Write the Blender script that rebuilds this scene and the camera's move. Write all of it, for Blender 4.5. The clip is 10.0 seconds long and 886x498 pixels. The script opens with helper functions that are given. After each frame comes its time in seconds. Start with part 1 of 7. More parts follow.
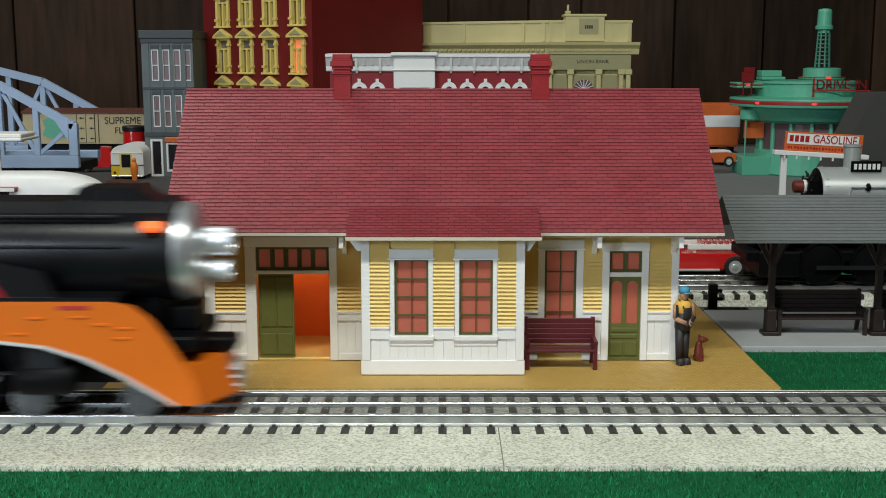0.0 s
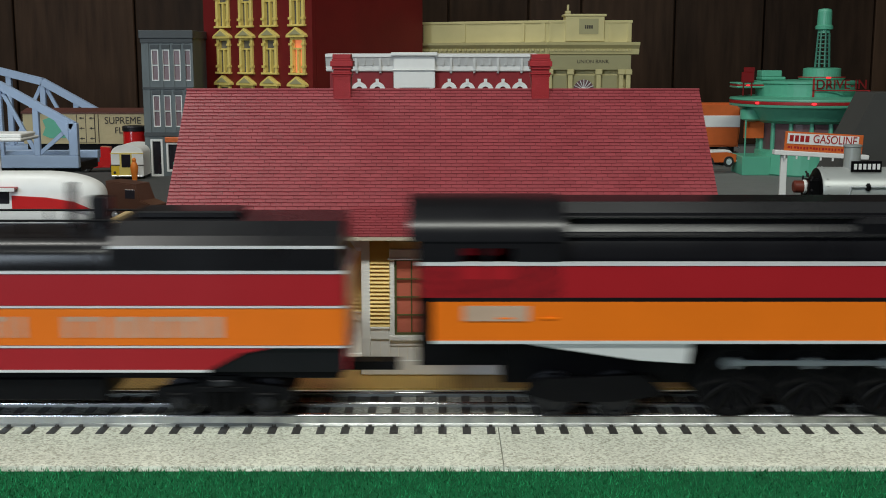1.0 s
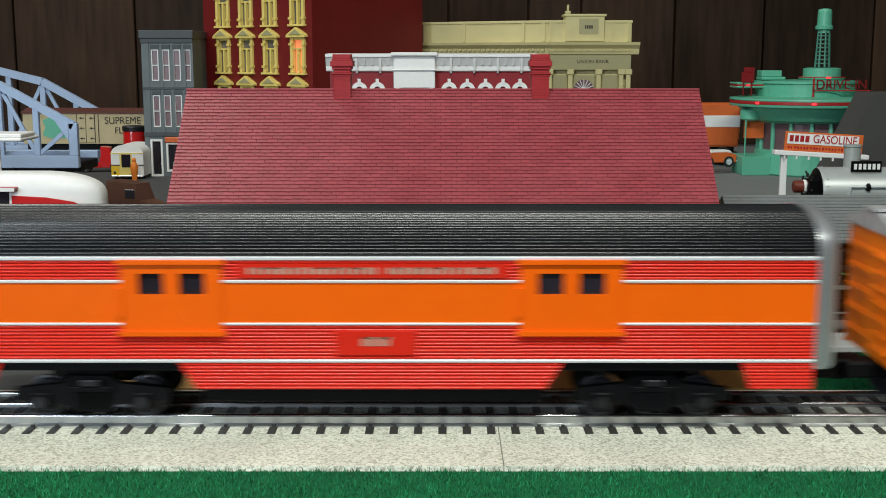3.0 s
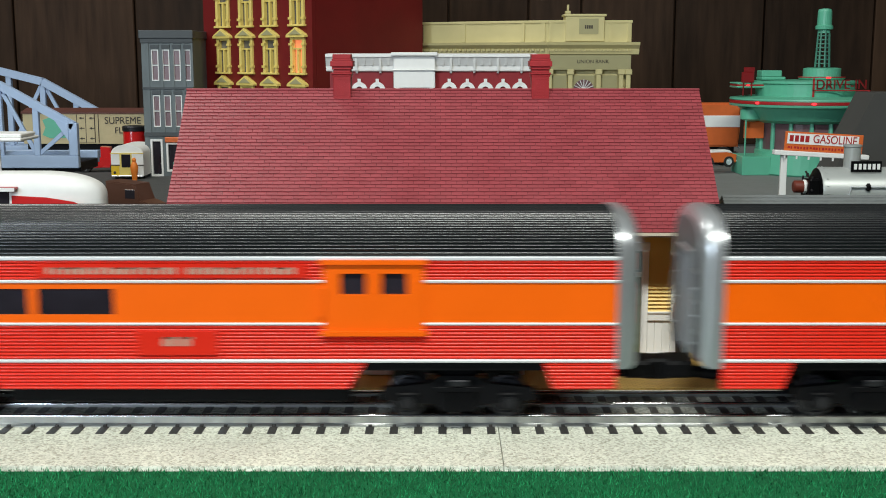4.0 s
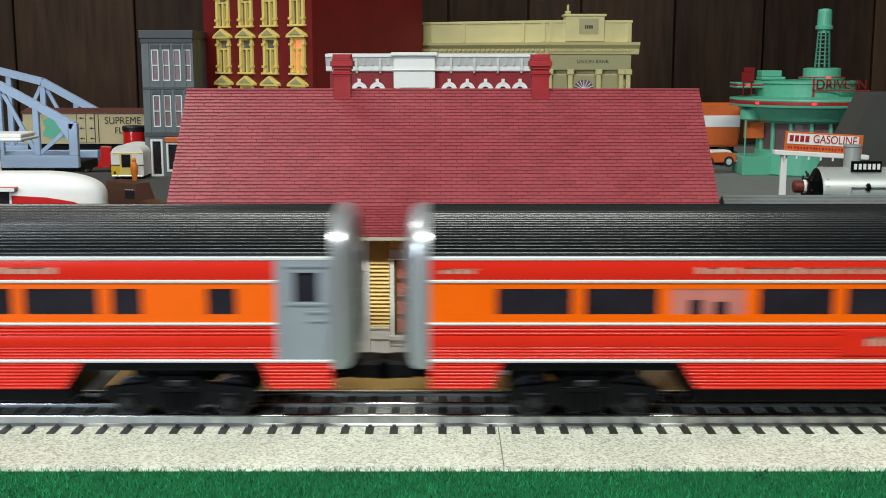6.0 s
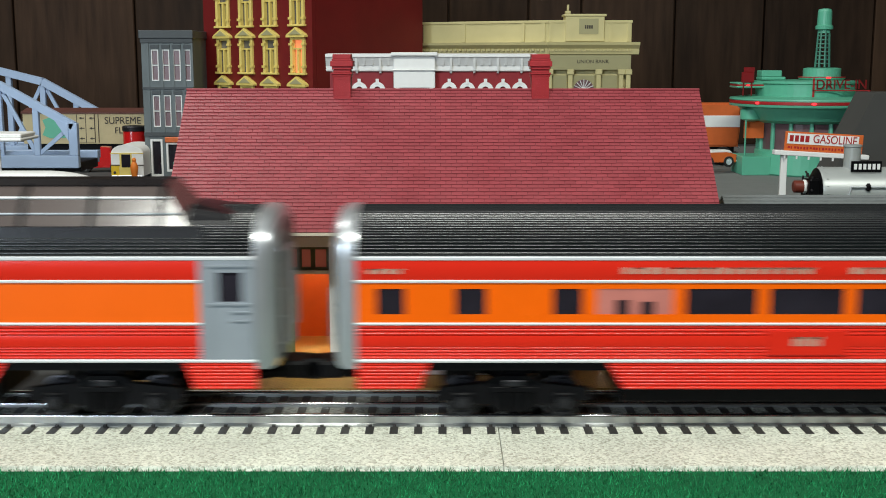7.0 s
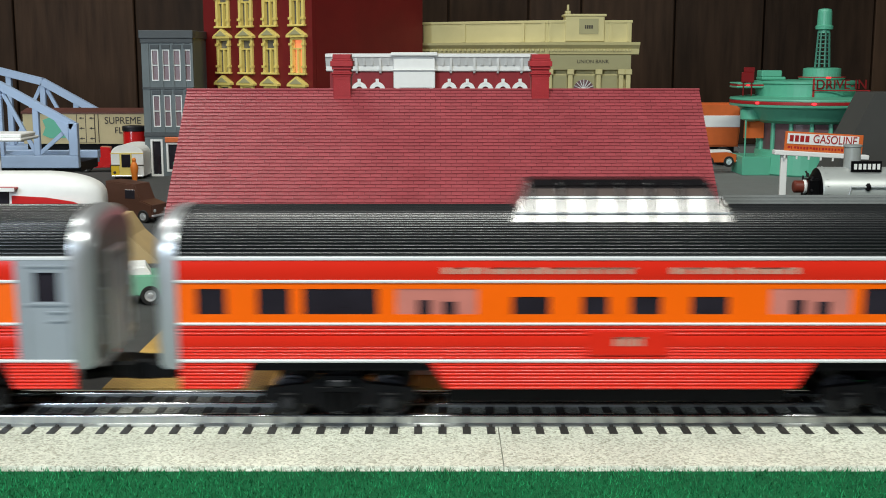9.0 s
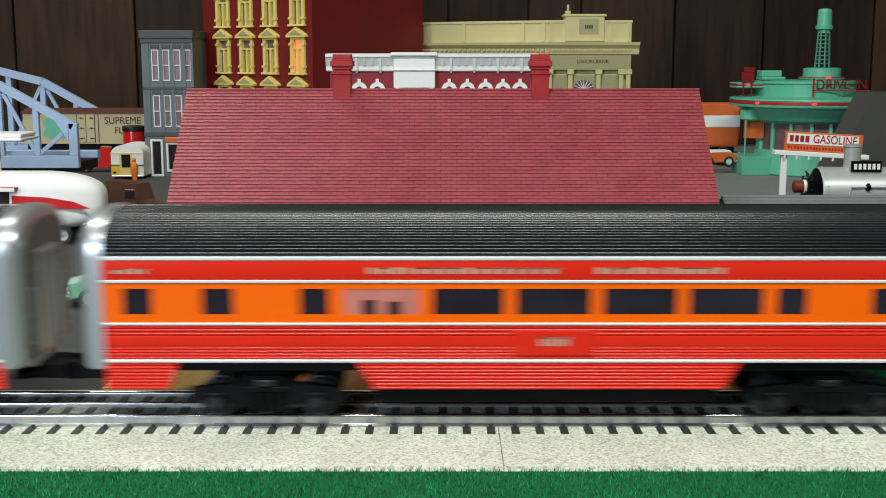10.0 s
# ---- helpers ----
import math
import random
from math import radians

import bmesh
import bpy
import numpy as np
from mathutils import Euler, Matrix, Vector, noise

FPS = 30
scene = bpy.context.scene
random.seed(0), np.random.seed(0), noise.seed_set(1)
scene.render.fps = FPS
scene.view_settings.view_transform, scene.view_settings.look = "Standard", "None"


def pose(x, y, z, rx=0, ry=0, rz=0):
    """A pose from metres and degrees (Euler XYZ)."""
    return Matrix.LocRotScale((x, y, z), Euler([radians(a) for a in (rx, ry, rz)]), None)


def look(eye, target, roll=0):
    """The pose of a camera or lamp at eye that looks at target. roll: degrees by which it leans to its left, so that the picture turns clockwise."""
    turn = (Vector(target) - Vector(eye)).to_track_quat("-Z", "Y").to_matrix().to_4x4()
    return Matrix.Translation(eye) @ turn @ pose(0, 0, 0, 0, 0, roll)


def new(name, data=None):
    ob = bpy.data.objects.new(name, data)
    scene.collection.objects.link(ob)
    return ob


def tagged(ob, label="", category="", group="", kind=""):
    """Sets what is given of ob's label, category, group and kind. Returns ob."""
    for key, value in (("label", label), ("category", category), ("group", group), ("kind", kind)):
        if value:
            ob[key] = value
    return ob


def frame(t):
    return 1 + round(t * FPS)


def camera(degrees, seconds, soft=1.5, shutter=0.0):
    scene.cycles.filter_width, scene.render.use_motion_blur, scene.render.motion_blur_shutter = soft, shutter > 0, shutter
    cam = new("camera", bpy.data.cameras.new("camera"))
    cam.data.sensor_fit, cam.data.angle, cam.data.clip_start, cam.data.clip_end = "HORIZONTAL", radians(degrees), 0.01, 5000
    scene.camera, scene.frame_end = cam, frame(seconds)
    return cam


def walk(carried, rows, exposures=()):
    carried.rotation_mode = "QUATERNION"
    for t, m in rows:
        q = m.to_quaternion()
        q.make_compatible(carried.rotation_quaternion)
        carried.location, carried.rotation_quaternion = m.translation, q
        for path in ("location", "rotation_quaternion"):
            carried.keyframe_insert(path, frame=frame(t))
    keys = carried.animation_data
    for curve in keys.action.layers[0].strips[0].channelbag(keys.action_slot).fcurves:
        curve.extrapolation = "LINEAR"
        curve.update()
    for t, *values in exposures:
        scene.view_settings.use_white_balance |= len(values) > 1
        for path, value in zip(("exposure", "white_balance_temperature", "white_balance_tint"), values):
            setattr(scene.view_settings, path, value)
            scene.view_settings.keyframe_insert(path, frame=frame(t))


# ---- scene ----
# ---------- camera ----------
cam = camera(42.05, 10.0, soft=1.0, shutter=0.45)
CAM = pose(0, 0, 0.154, 90 - 9.49, 0, 0)
walk(cam, [(0, CAM), (10, CAM)], exposures=[(0, -0.32), (0.5, -0.42), (1.2, -0.27), (2.0, 0.02), (2.6, -0.06), (3.6, 0.14), (10, 0.16)])

# ---------- light: ceiling lamp of the train room, daylight from a side window, an added fill at the back ---
world = bpy.data.worlds.new("room_air")
scene.world = world
world.use_nodes = True
world.node_tree.nodes["Background"].inputs[0].default_value = (0.9, 0.95, 1.0, 1)
world.node_tree.nodes["Background"].inputs[1].default_value = 0.01


def area_lamp(name, eye, target, sx, sy, watts, colour):
    data = bpy.data.lights.new(name, "AREA")
    data.shape, data.size, data.size_y = "RECTANGLE", sx, sy
    data.energy, data.color = watts, colour
    ob = new(name, data)
    ob.matrix_world = look(eye, target)
    return ob


area_lamp("ceiling_lamp_light", (-0.01, -0.36, 1.30), (-0.05, 0.46, 0.05), 0.95, 0.15, 26, (0.97, 1.0, 0.92))
# Added unseen fill that brightens the left of the board wall.
area_lamp("back_fill_light", (-1.15, 1.25, 1.84), (-1.05, 1.75, 0.0), 1.22, 0.13, 20, (1.0, 1.0, 0.94))
area_lamp("window_light", (-1.15, -1.57, 0.60), (-0.2, 0.5, 0.1), 0.62, 0.85, 46, (0.74, 0.87, 1.0))


# ---------- materials ----------
def mat(name, colour, rough=0.5, metal=0.0, vary=0.12, scale=120.0, bump=0.0, bump_scale=600.0, spec=0.5,
        emit=None, strength=0.0, island=0.0, piece=0.0, coat=0.0, stretch=(1, 1, 1)):
    m = bpy.data.materials.new(name)
    m.use_nodes = True
    nt = m.node_tree
    bsdf = nt.nodes["Principled BSDF"]
    tc = nt.nodes.new("ShaderNodeTexCoord")
    mp = nt.nodes.new("ShaderNodeMapping")
    mp.inputs["Scale"].default_value = stretch
    nt.links.new(tc.outputs["Object"], mp.inputs[0])
    n1 = nt.nodes.new("ShaderNodeTexNoise")
    n1.inputs["Scale"].default_value, n1.inputs["Detail"].default_value = scale, 6
    n2 = nt.nodes.new("ShaderNodeTexNoise")
    n2.inputs["Scale"].default_value, n2.inputs["Detail"].default_value = scale * 0.12, 3
    for n in (n1, n2):
        nt.links.new(mp.outputs[0], n.inputs["Vector"])
    add = nt.nodes.new("ShaderNodeMath")
    add.operation = "ADD"
    nt.links.new(n1.outputs[0], add.inputs[0])
    nt.links.new(n2.outputs[0], add.inputs[1])
    rng = nt.nodes.new("ShaderNodeMapRange")
    rng.inputs[1].default_value, rng.inputs[2].default_value = 0.6, 1.4
    rng.inputs[3].default_value, rng.inputs[4].default_value = 1 - vary, 1 + vary
    nt.links.new(add.outputs[0], rng.inputs[0])
    val = rng.outputs[0]
    for amount, node, socket in ((island, "ShaderNodeNewGeometry", "Random Per Island"), (piece, "ShaderNodeObjectInfo", "Random")):
        if amount:
            g = nt.nodes.new(node)
            r = nt.nodes.new("ShaderNodeMapRange")
            r.inputs[3].default_value, r.inputs[4].default_value = 1 - amount, 1 + amount
            nt.links.new(g.outputs[socket], r.inputs[0])
            mul = nt.nodes.new("ShaderNodeMath")
            mul.operation = "MULTIPLY"
            nt.links.new(val, mul.inputs[0])
            nt.links.new(r.outputs[0], mul.inputs[1])
            val = mul.outputs[0]
    mix = nt.nodes.new("ShaderNodeVectorMath")
    mix.operation = "SCALE"
    mix.inputs[0].default_value = colour
    nt.links.new(val, mix.inputs["Scale"])
    nt.links.new(mix.outputs[0], bsdf.inputs["Base Color"])
    rr = nt.nodes.new("ShaderNodeMapRange")
    rr.inputs[1].default_value, rr.inputs[2].default_value = 0.3, 0.7
    rr.inputs[3].default_value, rr.inputs[4].default_value = max(0.03, rough - 0.06), min(1, rough + 0.06)
    nt.links.new(n2.outputs[0], rr.inputs[0])
    nt.links.new(rr.outputs[0], bsdf.inputs["Roughness"])
    bsdf.inputs["Metallic"].default_value = metal
    bsdf.inputs["Specular IOR Level"].default_value = spec
    bsdf.inputs["Coat Weight"].default_value = coat
    if bump:
        nb = nt.nodes.new("ShaderNodeTexNoise")
        nb.inputs["Scale"].default_value, nb.inputs["Detail"].default_value = bump_scale, 4
        nt.links.new(mp.outputs[0], nb.inputs["Vector"])
        b = nt.nodes.new("ShaderNodeBump")
        b.inputs["Strength"].default_value, b.inputs["Distance"].default_value = bump, 0.0006
        nt.links.new(nb.outputs[0], b.inputs["Height"])
        nt.links.new(b.outputs[0], bsdf.inputs["Normal"])
    if emit:
        bsdf.inputs["Emission Color"].default_value = (*emit, 1)
        bsdf.inputs["Emission Strength"].default_value = strength
    return m


def granule_mat(name, dark, light, scale, rough=0.9):
    """Granular sheet of crushed stone: cells of varied colour with relief."""
    m = mat(name, light, rough)
    nt = m.node_tree
    bsdf = nt.nodes["Principled BSDF"]
    tc = nt.nodes.new("ShaderNodeTexCoord")
    v = nt.nodes.new("ShaderNodeTexVoronoi")
    v.inputs["Scale"].default_value = scale
    n = nt.nodes.new("ShaderNodeTexNoise")
    n.inputs["Scale"].default_value, n.inputs["Detail"].default_value = 25, 5
    nt.links.new(tc.outputs["Object"], v.inputs["Vector"])
    nt.links.new(tc.outputs["Object"], n.inputs["Vector"])
    sep = nt.nodes.new("ShaderNodeSeparateColor")
    nt.links.new(v.outputs["Color"], sep.inputs[0])
    ramp = nt.nodes.new("ShaderNodeValToRGB")
    ramp.color_ramp.elements[0].color, ramp.color_ramp.elements[0].position = (*dark, 1), 0.0
    ramp.color_ramp.elements[1].color, ramp.color_ramp.elements[1].position = (*light, 1), 0.45
    e = ramp.color_ramp.elements.new(0.97)
    e.color = (*[min(1, c * 1.2) for c in light], 1)
    nt.links.new(sep.outputs[0], ramp.inputs[0])
    mx = nt.nodes.new("ShaderNodeVectorMath")
    mx.operation = "SCALE"
    mr = nt.nodes.new("ShaderNodeMapRange")
    mr.inputs[1].default_value, mr.inputs[2].default_value = 0.3, 0.7
    mr.inputs[3].default_value, mr.inputs[4].default_value = 0.86, 1.1
    nt.links.new(n.outputs[0], mr.inputs[0])
    nt.links.new(ramp.outputs[0], mx.inputs[0])
    nt.links.new(mr.outputs[0], mx.inputs["Scale"])
    nt.links.new(mx.outputs[0], bsdf.inputs["Base Color"])
    b = nt.nodes.new("ShaderNodeBump")
    b.invert = True
    b.inputs["Strength"].default_value, b.inputs["Distance"].default_value = 0.5, 0.0005
    nt.links.new(v.outputs["Distance"], b.inputs["Height"])
    nt.links.new(b.outputs[0], bsdf.inputs["Normal"])
    return m


M_WOODWALL = mat("dark_board", (0.034, 0.0190, 0.0112), 0.6, spec=0.12, vary=0.6, scale=14, bump=0.4, bump_scale=60, piece=0.35, stretch=(6, 6, 0.7))
M_PLASTER = mat("room_panelling", (0.16, 0.10, 0.06), 0.9, vary=0.06, scale=4)
M_CEIL = mat("ceiling_white", (0.55, 0.54, 0.52), 0.9, vary=0.04, scale=4)
M_FLOOR = mat("room_floor", (0.25, 0.22, 0.18), 0.6, vary=0.2, scale=6)
M_TABLE = mat("table_asphalt", (0.050, 0.052, 0.052), 0.85, vary=0.22, scale=60, bump=0.4, bump_scale=900)
M_ROAD = mat("road_gray", (0.17, 0.18, 0.175), 0.85, vary=0.1, scale=50, bump=0.3, bump_scale=900)
M_TURF = mat("turf_mat", (0.008, 0.095, 0.036), 0.95, vary=0.35, scale=700, bump=0.8, bump_scale=1800, spec=0.1)
M_BLADE = mat("turf_fibre", (0.010, 0.165, 0.058), 0.7, vary=0.3, scale=60, island=0.6, spec=0.2)
M_BED = granule_mat("ballast_granules", (0.36, 0.36, 0.28), (0.60, 0.61, 0.52), 1150)
# Gray stone between the rails, its colour darkened for shade under the train.
M_BEDINNER = granule_mat("shaded_ballast_granules", (0.13, 0.13, 0.11), (0.25, 0.25, 0.22), 1150)
M_RAIL = mat("rail_steel", (0.70, 0.70, 0.72), 0.22, metal=1.0, vary=0.08, scale=80)
M_TIE = mat("tie_plastic", (0.030, 0.027, 0.024), 0.55, vary=0.3, scale=400, piece=0.25)
M_YPLAT = mat("platform_tan", (0.60, 0.38, 0.10), 0.6, vary=0.08, scale=150, bump=0.3, bump_scale=1500)


def paving(m, wide, tall):
    """Small paving laid over a material: darker joints with relief."""
    nt = m.node_tree
    bsdf = nt.nodes["Principled BSDF"]
    tc = nt.nodes.new("ShaderNodeTexCoord")
    br = nt.nodes.new("ShaderNodeTexBrick")
    br.inputs["Scale"].default_value = 1.0
    br.inputs["Brick Width"].default_value, br.inputs["Row Height"].default_value = wide, tall
    br.inputs["Mortar Size"].default_value, br.inputs["Mortar Smooth"].default_value = tall * 0.11, 0.3
    br.inputs["Color1"].default_value, br.inputs["Color2"].default_value, br.inputs["Mortar"].default_value = (1, 1, 1, 1), (0.86, 0.86, 0.86, 1), (0.55, 0.52, 0.48, 1)
    nt.links.new(tc.outputs["Object"], br.inputs["Vector"])
    old = bsdf.inputs["Base Color"].links[0].from_socket
    mul = nt.nodes.new("ShaderNodeVectorMath")
    mul.operation = "MULTIPLY"
    nt.links.new(old, mul.inputs[0])
    nt.links.new(br.outputs["Color"], mul.inputs[1])
    nt.links.new(mul.outputs[0], bsdf.inputs["Base Color"])
    b = nt.nodes.new("ShaderNodeBump")
    b.invert = True
    b.inputs["Strength"].default_value, b.inputs["Distance"].default_value = 0.5, 0.0003
    nt.links.new(br.outputs["Fac"], b.inputs["Height"])
    nt.links.new(b.outputs[0], bsdf.inputs["Normal"])


paving(M_YPLAT, 0.0030, 0.0016)
M_WHITE = mat("white_paint", (0.80, 0.80, 0.78), 0.45, vary=0.03, scale=200)
M_YELLOW = mat("yellow_siding", (0.80, 0.60, 0.21), 0.5, vary=0.05, scale=200)
M_OLIVE = mat("olive_paint", (0.115, 0.125, 0.030), 0.5, vary=0.1, scale=250)
M_MULLION = mat("olive_green_mullion", (0.075, 0.082, 0.024), 0.5, vary=0.15, scale=300)
# Faint emission on the panes stands in for the bulb's light coming through.
M_ORANGEGLASS = mat("red_curtain_pane_added_glow", (0.40, 0.105, 0.068), 0.35, vary=0.12, scale=120, emit=(1.0, 0.25, 0.14), strength=0.07)
M_ROOM = mat("station_inside_orange", (0.62, 0.14, 0.02), 0.7, vary=0.12, scale=100)
M_SHINGLE = mat("maroon_shingle", (0.235, 0.039, 0.047), 0.42, vary=0.07, scale=300, island=0.10, spec=0.5)
M_UNDERLAY = mat("dark_maroon_underlay", (0.12, 0.015, 0.020), 0.7, vary=0.1)
M_CHIM = mat("red_brick_plastic", (0.30, 0.018, 0.022), 0.45, vary=0.12, scale=500)
M_EAVE = mat("cream_trim", (0.60, 0.55, 0.44), 0.5, vary=0.03)
M_BENCH = mat("maroon_bench", (0.095, 0.010, 0.016), 0.4, vary=0.15, scale=300)

# train paints
M_ORANGE = mat("daylight_orange", (0.72, 0.155, 0.008), 0.33, vary=0.05, scale=60, coat=0.2)
M_CORANGE = mat("coach_orange", (0.84, 0.118, 0.002), 0.30, vary=0.04, scale=60, spec=0.4)
M_BXORANGE = mat("boxcar_orange", (0.88, 0.180, 0.003), 0.38, vary=0.04, scale=60)
M_RED = mat("daylight_red", (0.33, 0.012, 0.018), 0.33, vary=0.05, scale=60, coat=0.2)
M_CRED = mat("coach_red", (0.62, 0.022, 0.010), 0.24, vary=0.04, scale=60, spec=0.32)
M_BLACK = mat("engine_black", (0.006, 0.006, 0.0075), 0.30, vary=0.2, scale=120, spec=0.35)
M_ROOFBLACK = mat("roof_black", (0.010, 0.011, 0.012), 0.26, vary=0.15, scale=12)
M_UNDER = mat("running_gear_black", (0.0025, 0.0025, 0.0032), 0.5, vary=0.3, scale=200, spec=0.12)
M_SILVER = mat("silver_paint", (0.56, 0.58, 0.60), 0.30, metal=0.75, vary=0.05, scale=100)
M_STRIPE = mat("silver_stripe", (0.72, 0.73, 0.74), 0.35, metal=0.3, vary=0.03)
M_DOORGRAY = mat("vestibule_gray", (0.30, 0.33, 0.36), 0.4, metal=0.3, vary=0.05)
M_CHROME = mat("chrome", (0.80, 0.83, 0.87), 0.38, metal=0.7, vary=0.03)
M_WHEEL = mat("wheel_steel", (0.035, 0.035, 0.04), 0.4, metal=0.7, vary=0.2, scale=300)
M_GLASS = mat("dark_window", (0.018, 0.016, 0.022), 0.12, vary=0.35, scale=90)
M_LITGLASS = mat("lit_window", (0.30, 0.10, 0.08), 0.3, vary=0.3, scale=120, emit=(1.0, 0.40, 0.32), strength=0.17)
M_DOMEGLASS = mat("dome_glass", (0.085, 0.066, 0.060), 0.17, vary=0.25, scale=20, metal=0.0)
M_LAMPRED = mat("red_lamp", (0.8, 0.02, 0.01), 0.3, emit=(1, 0.02, 0.01), strength=4.0)
M_LAMPORANGE = mat("orange_lamp", (0.8, 0.2, 0.05), 0.3, emit=(1, 0.16, 0.03), strength=0.9)
M_HERALD = mat("mauve_herald_paint", (0.44, 0.12, 0.10), 0.5, vary=0.1, scale=300)
M_PILOTWHEEL = mat("worn_gray_wheel", (0.13, 0.14, 0.15), 0.5, vary=0.2, scale=300)
M_ENDGRAY = mat("weathered_end_gray", (0.17, 0.175, 0.175), 0.45, metal=0.4, vary=0.35, scale=120)
M_GRAYLET = mat("gray_lettering", (0.42, 0.30, 0.22), 0.5)
M_ROOFSILVER = mat("silver_roof_paint", (0.60, 0.61, 0.62), 0.28, metal=0.45, vary=0.05)
M_RAILWEB = mat("rail_side_steel", (0.52, 0.53, 0.52), 0.42, metal=1.0, vary=0.1, scale=200)
M_REDLET = mat("dull_red_lettering", (0.45, 0.03, 0.03), 0.5)


# ---------- mesh helpers ----------
def box(bm, x0, x1, y0, y1, z0, z1, bevel=0.0):
    vs = [bm.verts.new(p) for p in ((x0, y0, z0), (x1, y0, z0), (x1, y1, z0), (x0, y1, z0), (x0, y0, z1), (x1, y0, z1), (x1, y1, z1), (x0, y1, z1))]
    fs = [bm.faces.new([vs[i] for i in q]) for q in ((3, 2, 1, 0), (4, 5, 6, 7), (0, 1, 5, 4), (1, 2, 6, 5), (2, 3, 7, 6), (3, 0, 4, 7))]
    if bevel:
        es = list({e for f in fs for e in f.edges})
        bmesh.ops.bevel(bm, geom=es, offset=bevel, segments=1, affect="EDGES")
    return bm


def boxes(*args, bevel=0.0):
    bm = bmesh.new()
    for a in args:
        box(bm, *a, bevel=bevel)
    return bm


def prism(bm, outline, a0, a1, axis="x"):
    """A closed outline swept along an axis. Outline in (y, z) for x, (x, z) for y, (x, y) for z."""
    place = {"x": lambda p, a: (a, p[0], p[1]), "y": lambda p, a: (p[0], a, p[1]), "z": lambda p, a: (p[0], p[1], a)}[axis]
    lo = [bm.verts.new(place(p, a0)) for p in outline]
    hi = [bm.verts.new(place(p, a1)) for p in outline]
    n = len(outline)
    fs = [bm.faces.new((lo[i], lo[(i + 1) % n], hi[(i + 1) % n], hi[i])) for i in range(n)]
    fs += [bm.faces.new(lo[::-1]), bm.faces.new(hi)]
    bmesh.ops.recalc_face_normals(bm, faces=fs)
    return bm


def rod(bm, p0, p1, r0, r1=None, seg=10):
    r1 = r0 if r1 is None else r1
    a, b = Vector(p0), Vector(p1)
    m = Matrix.Translation((a + b) / 2) @ (b - a).to_track_quat("Z", "Y").to_matrix().to_4x4()
    bmesh.ops.create_cone(bm, cap_ends=True, segments=seg, radius1=r0, radius2=r1, depth=(b - a).length, matrix=m)
    return bm


def turned(bm, profile, centre, axis="z", seg=20):
    """A profile of (radius, height) turned round an axis through centre."""
    rings = []
    for r, h in profile:
        ring = []
        for i in range(seg):
            a = 2 * math.pi * i / seg
            u, v = r * math.cos(a), r * math.sin(a)
            p = {"z": (u, v, h), "x": (h, u, v), "y": (u, h, v)}[axis]
            ring.append(bm.verts.new(Vector(centre) + Vector(p)))
        rings.append(ring)
    fs = []
    for a, b in zip(rings, rings[1:]):
        for i in range(seg):
            fs.append(bm.faces.new((a[i], a[(i + 1) % seg], b[(i + 1) % seg], b[i])))
    fs += [bm.faces.new(rings[0][::-1]), bm.faces.new(rings[-1])]
    bmesh.ops.recalc_face_normals(bm, faces=fs)
    return bm


def panel(bm, x0, x1, z0, z1, y0, y1, holes=()):
    """An upright slab, one connected shell, with square openings (x0, x1, z0, z1) through it."""
    xs = sorted({x0, x1, *[min(max(h[i], x0), x1) for h in holes for i in (0, 1)]})
    zs = sorted({z0, z1, *[min(max(h[i], z0), z1) for h in holes for i in (2, 3)]})
    xs = [a for i, a in enumerate(xs) if i == 0 or a - xs[i - 1] > 1e-6]
    zs = [a for i, a in enumerate(zs) if i == 0 or a - zs[i - 1] > 1e-6]
    seen = {}

    def vert(i, y, k):
        if (i, y, k) not in seen:
            seen[i, y, k] = bm.verts.new((xs[i], y, zs[k]))
        return seen[i, y, k]

    def solid(i, k):
        if not (0 <= i < len(xs) - 1 and 0 <= k < len(zs) - 1):
            return False
        mx, mz = (xs[i] + xs[i + 1]) / 2, (zs[k] + zs[k + 1]) / 2
        return not any(h[0] < mx < h[1] and h[2] < mz < h[3] for h in holes)
    for i in range(len(xs) - 1):
        for k in range(len(zs) - 1):
            if not solid(i, k):
                continue
            bm.faces.new((vert(i, y0, k), vert(i + 1, y0, k), vert(i + 1, y0, k + 1), vert(i, y0, k + 1)))
            bm.faces.new((vert(i, y1, k + 1), vert(i + 1, y1, k + 1), vert(i + 1, y1, k), vert(i, y1, k)))
            for di, dk, p, q in ((-1, 0, (i, k + 1), (i, k)), (1, 0, (i + 1, k), (i + 1, k + 1)), (0, -1, (i, k), (i + 1, k)), (0, 1, (i + 1, k + 1), (i, k + 1))):
                if not solid(i + di, k + dk):
                    bm.faces.new((vert(q[0], y0, q[1]), vert(p[0], y0, p[1]), vert(p[0], y1, p[1]), vert(q[0], y1, q[1])))
    return bm


def part(name, bm, material, parent=None, label="", smooth=False):
    me = bpy.data.meshes.new(name)
    if smooth:
        for f in bm.faces:
            f.smooth = True
        for e in bm.edges:
            if len(e.link_faces) == 2 and e.calc_face_angle(0) > 0.6:
                e.smooth = False
    bm.to_mesh(me)
    bm.free()
    me.materials.append(material)
    ob = new(name, me)
    if parent:
        ob.parent = parent
    if label:
        ob["label"] = label
    return ob


def thing(name, m, label, category, group=""):
    ob = new(name)
    ob.empty_display_size = 0.01
    ob.matrix_world = m
    return tagged(ob, label, category, group)


def setting(name, bm, material, label):
    ob = part(name, bm, material)
    return tagged(ob, label, name.rstrip("_0123456789").replace("_", " "), kind="structure")


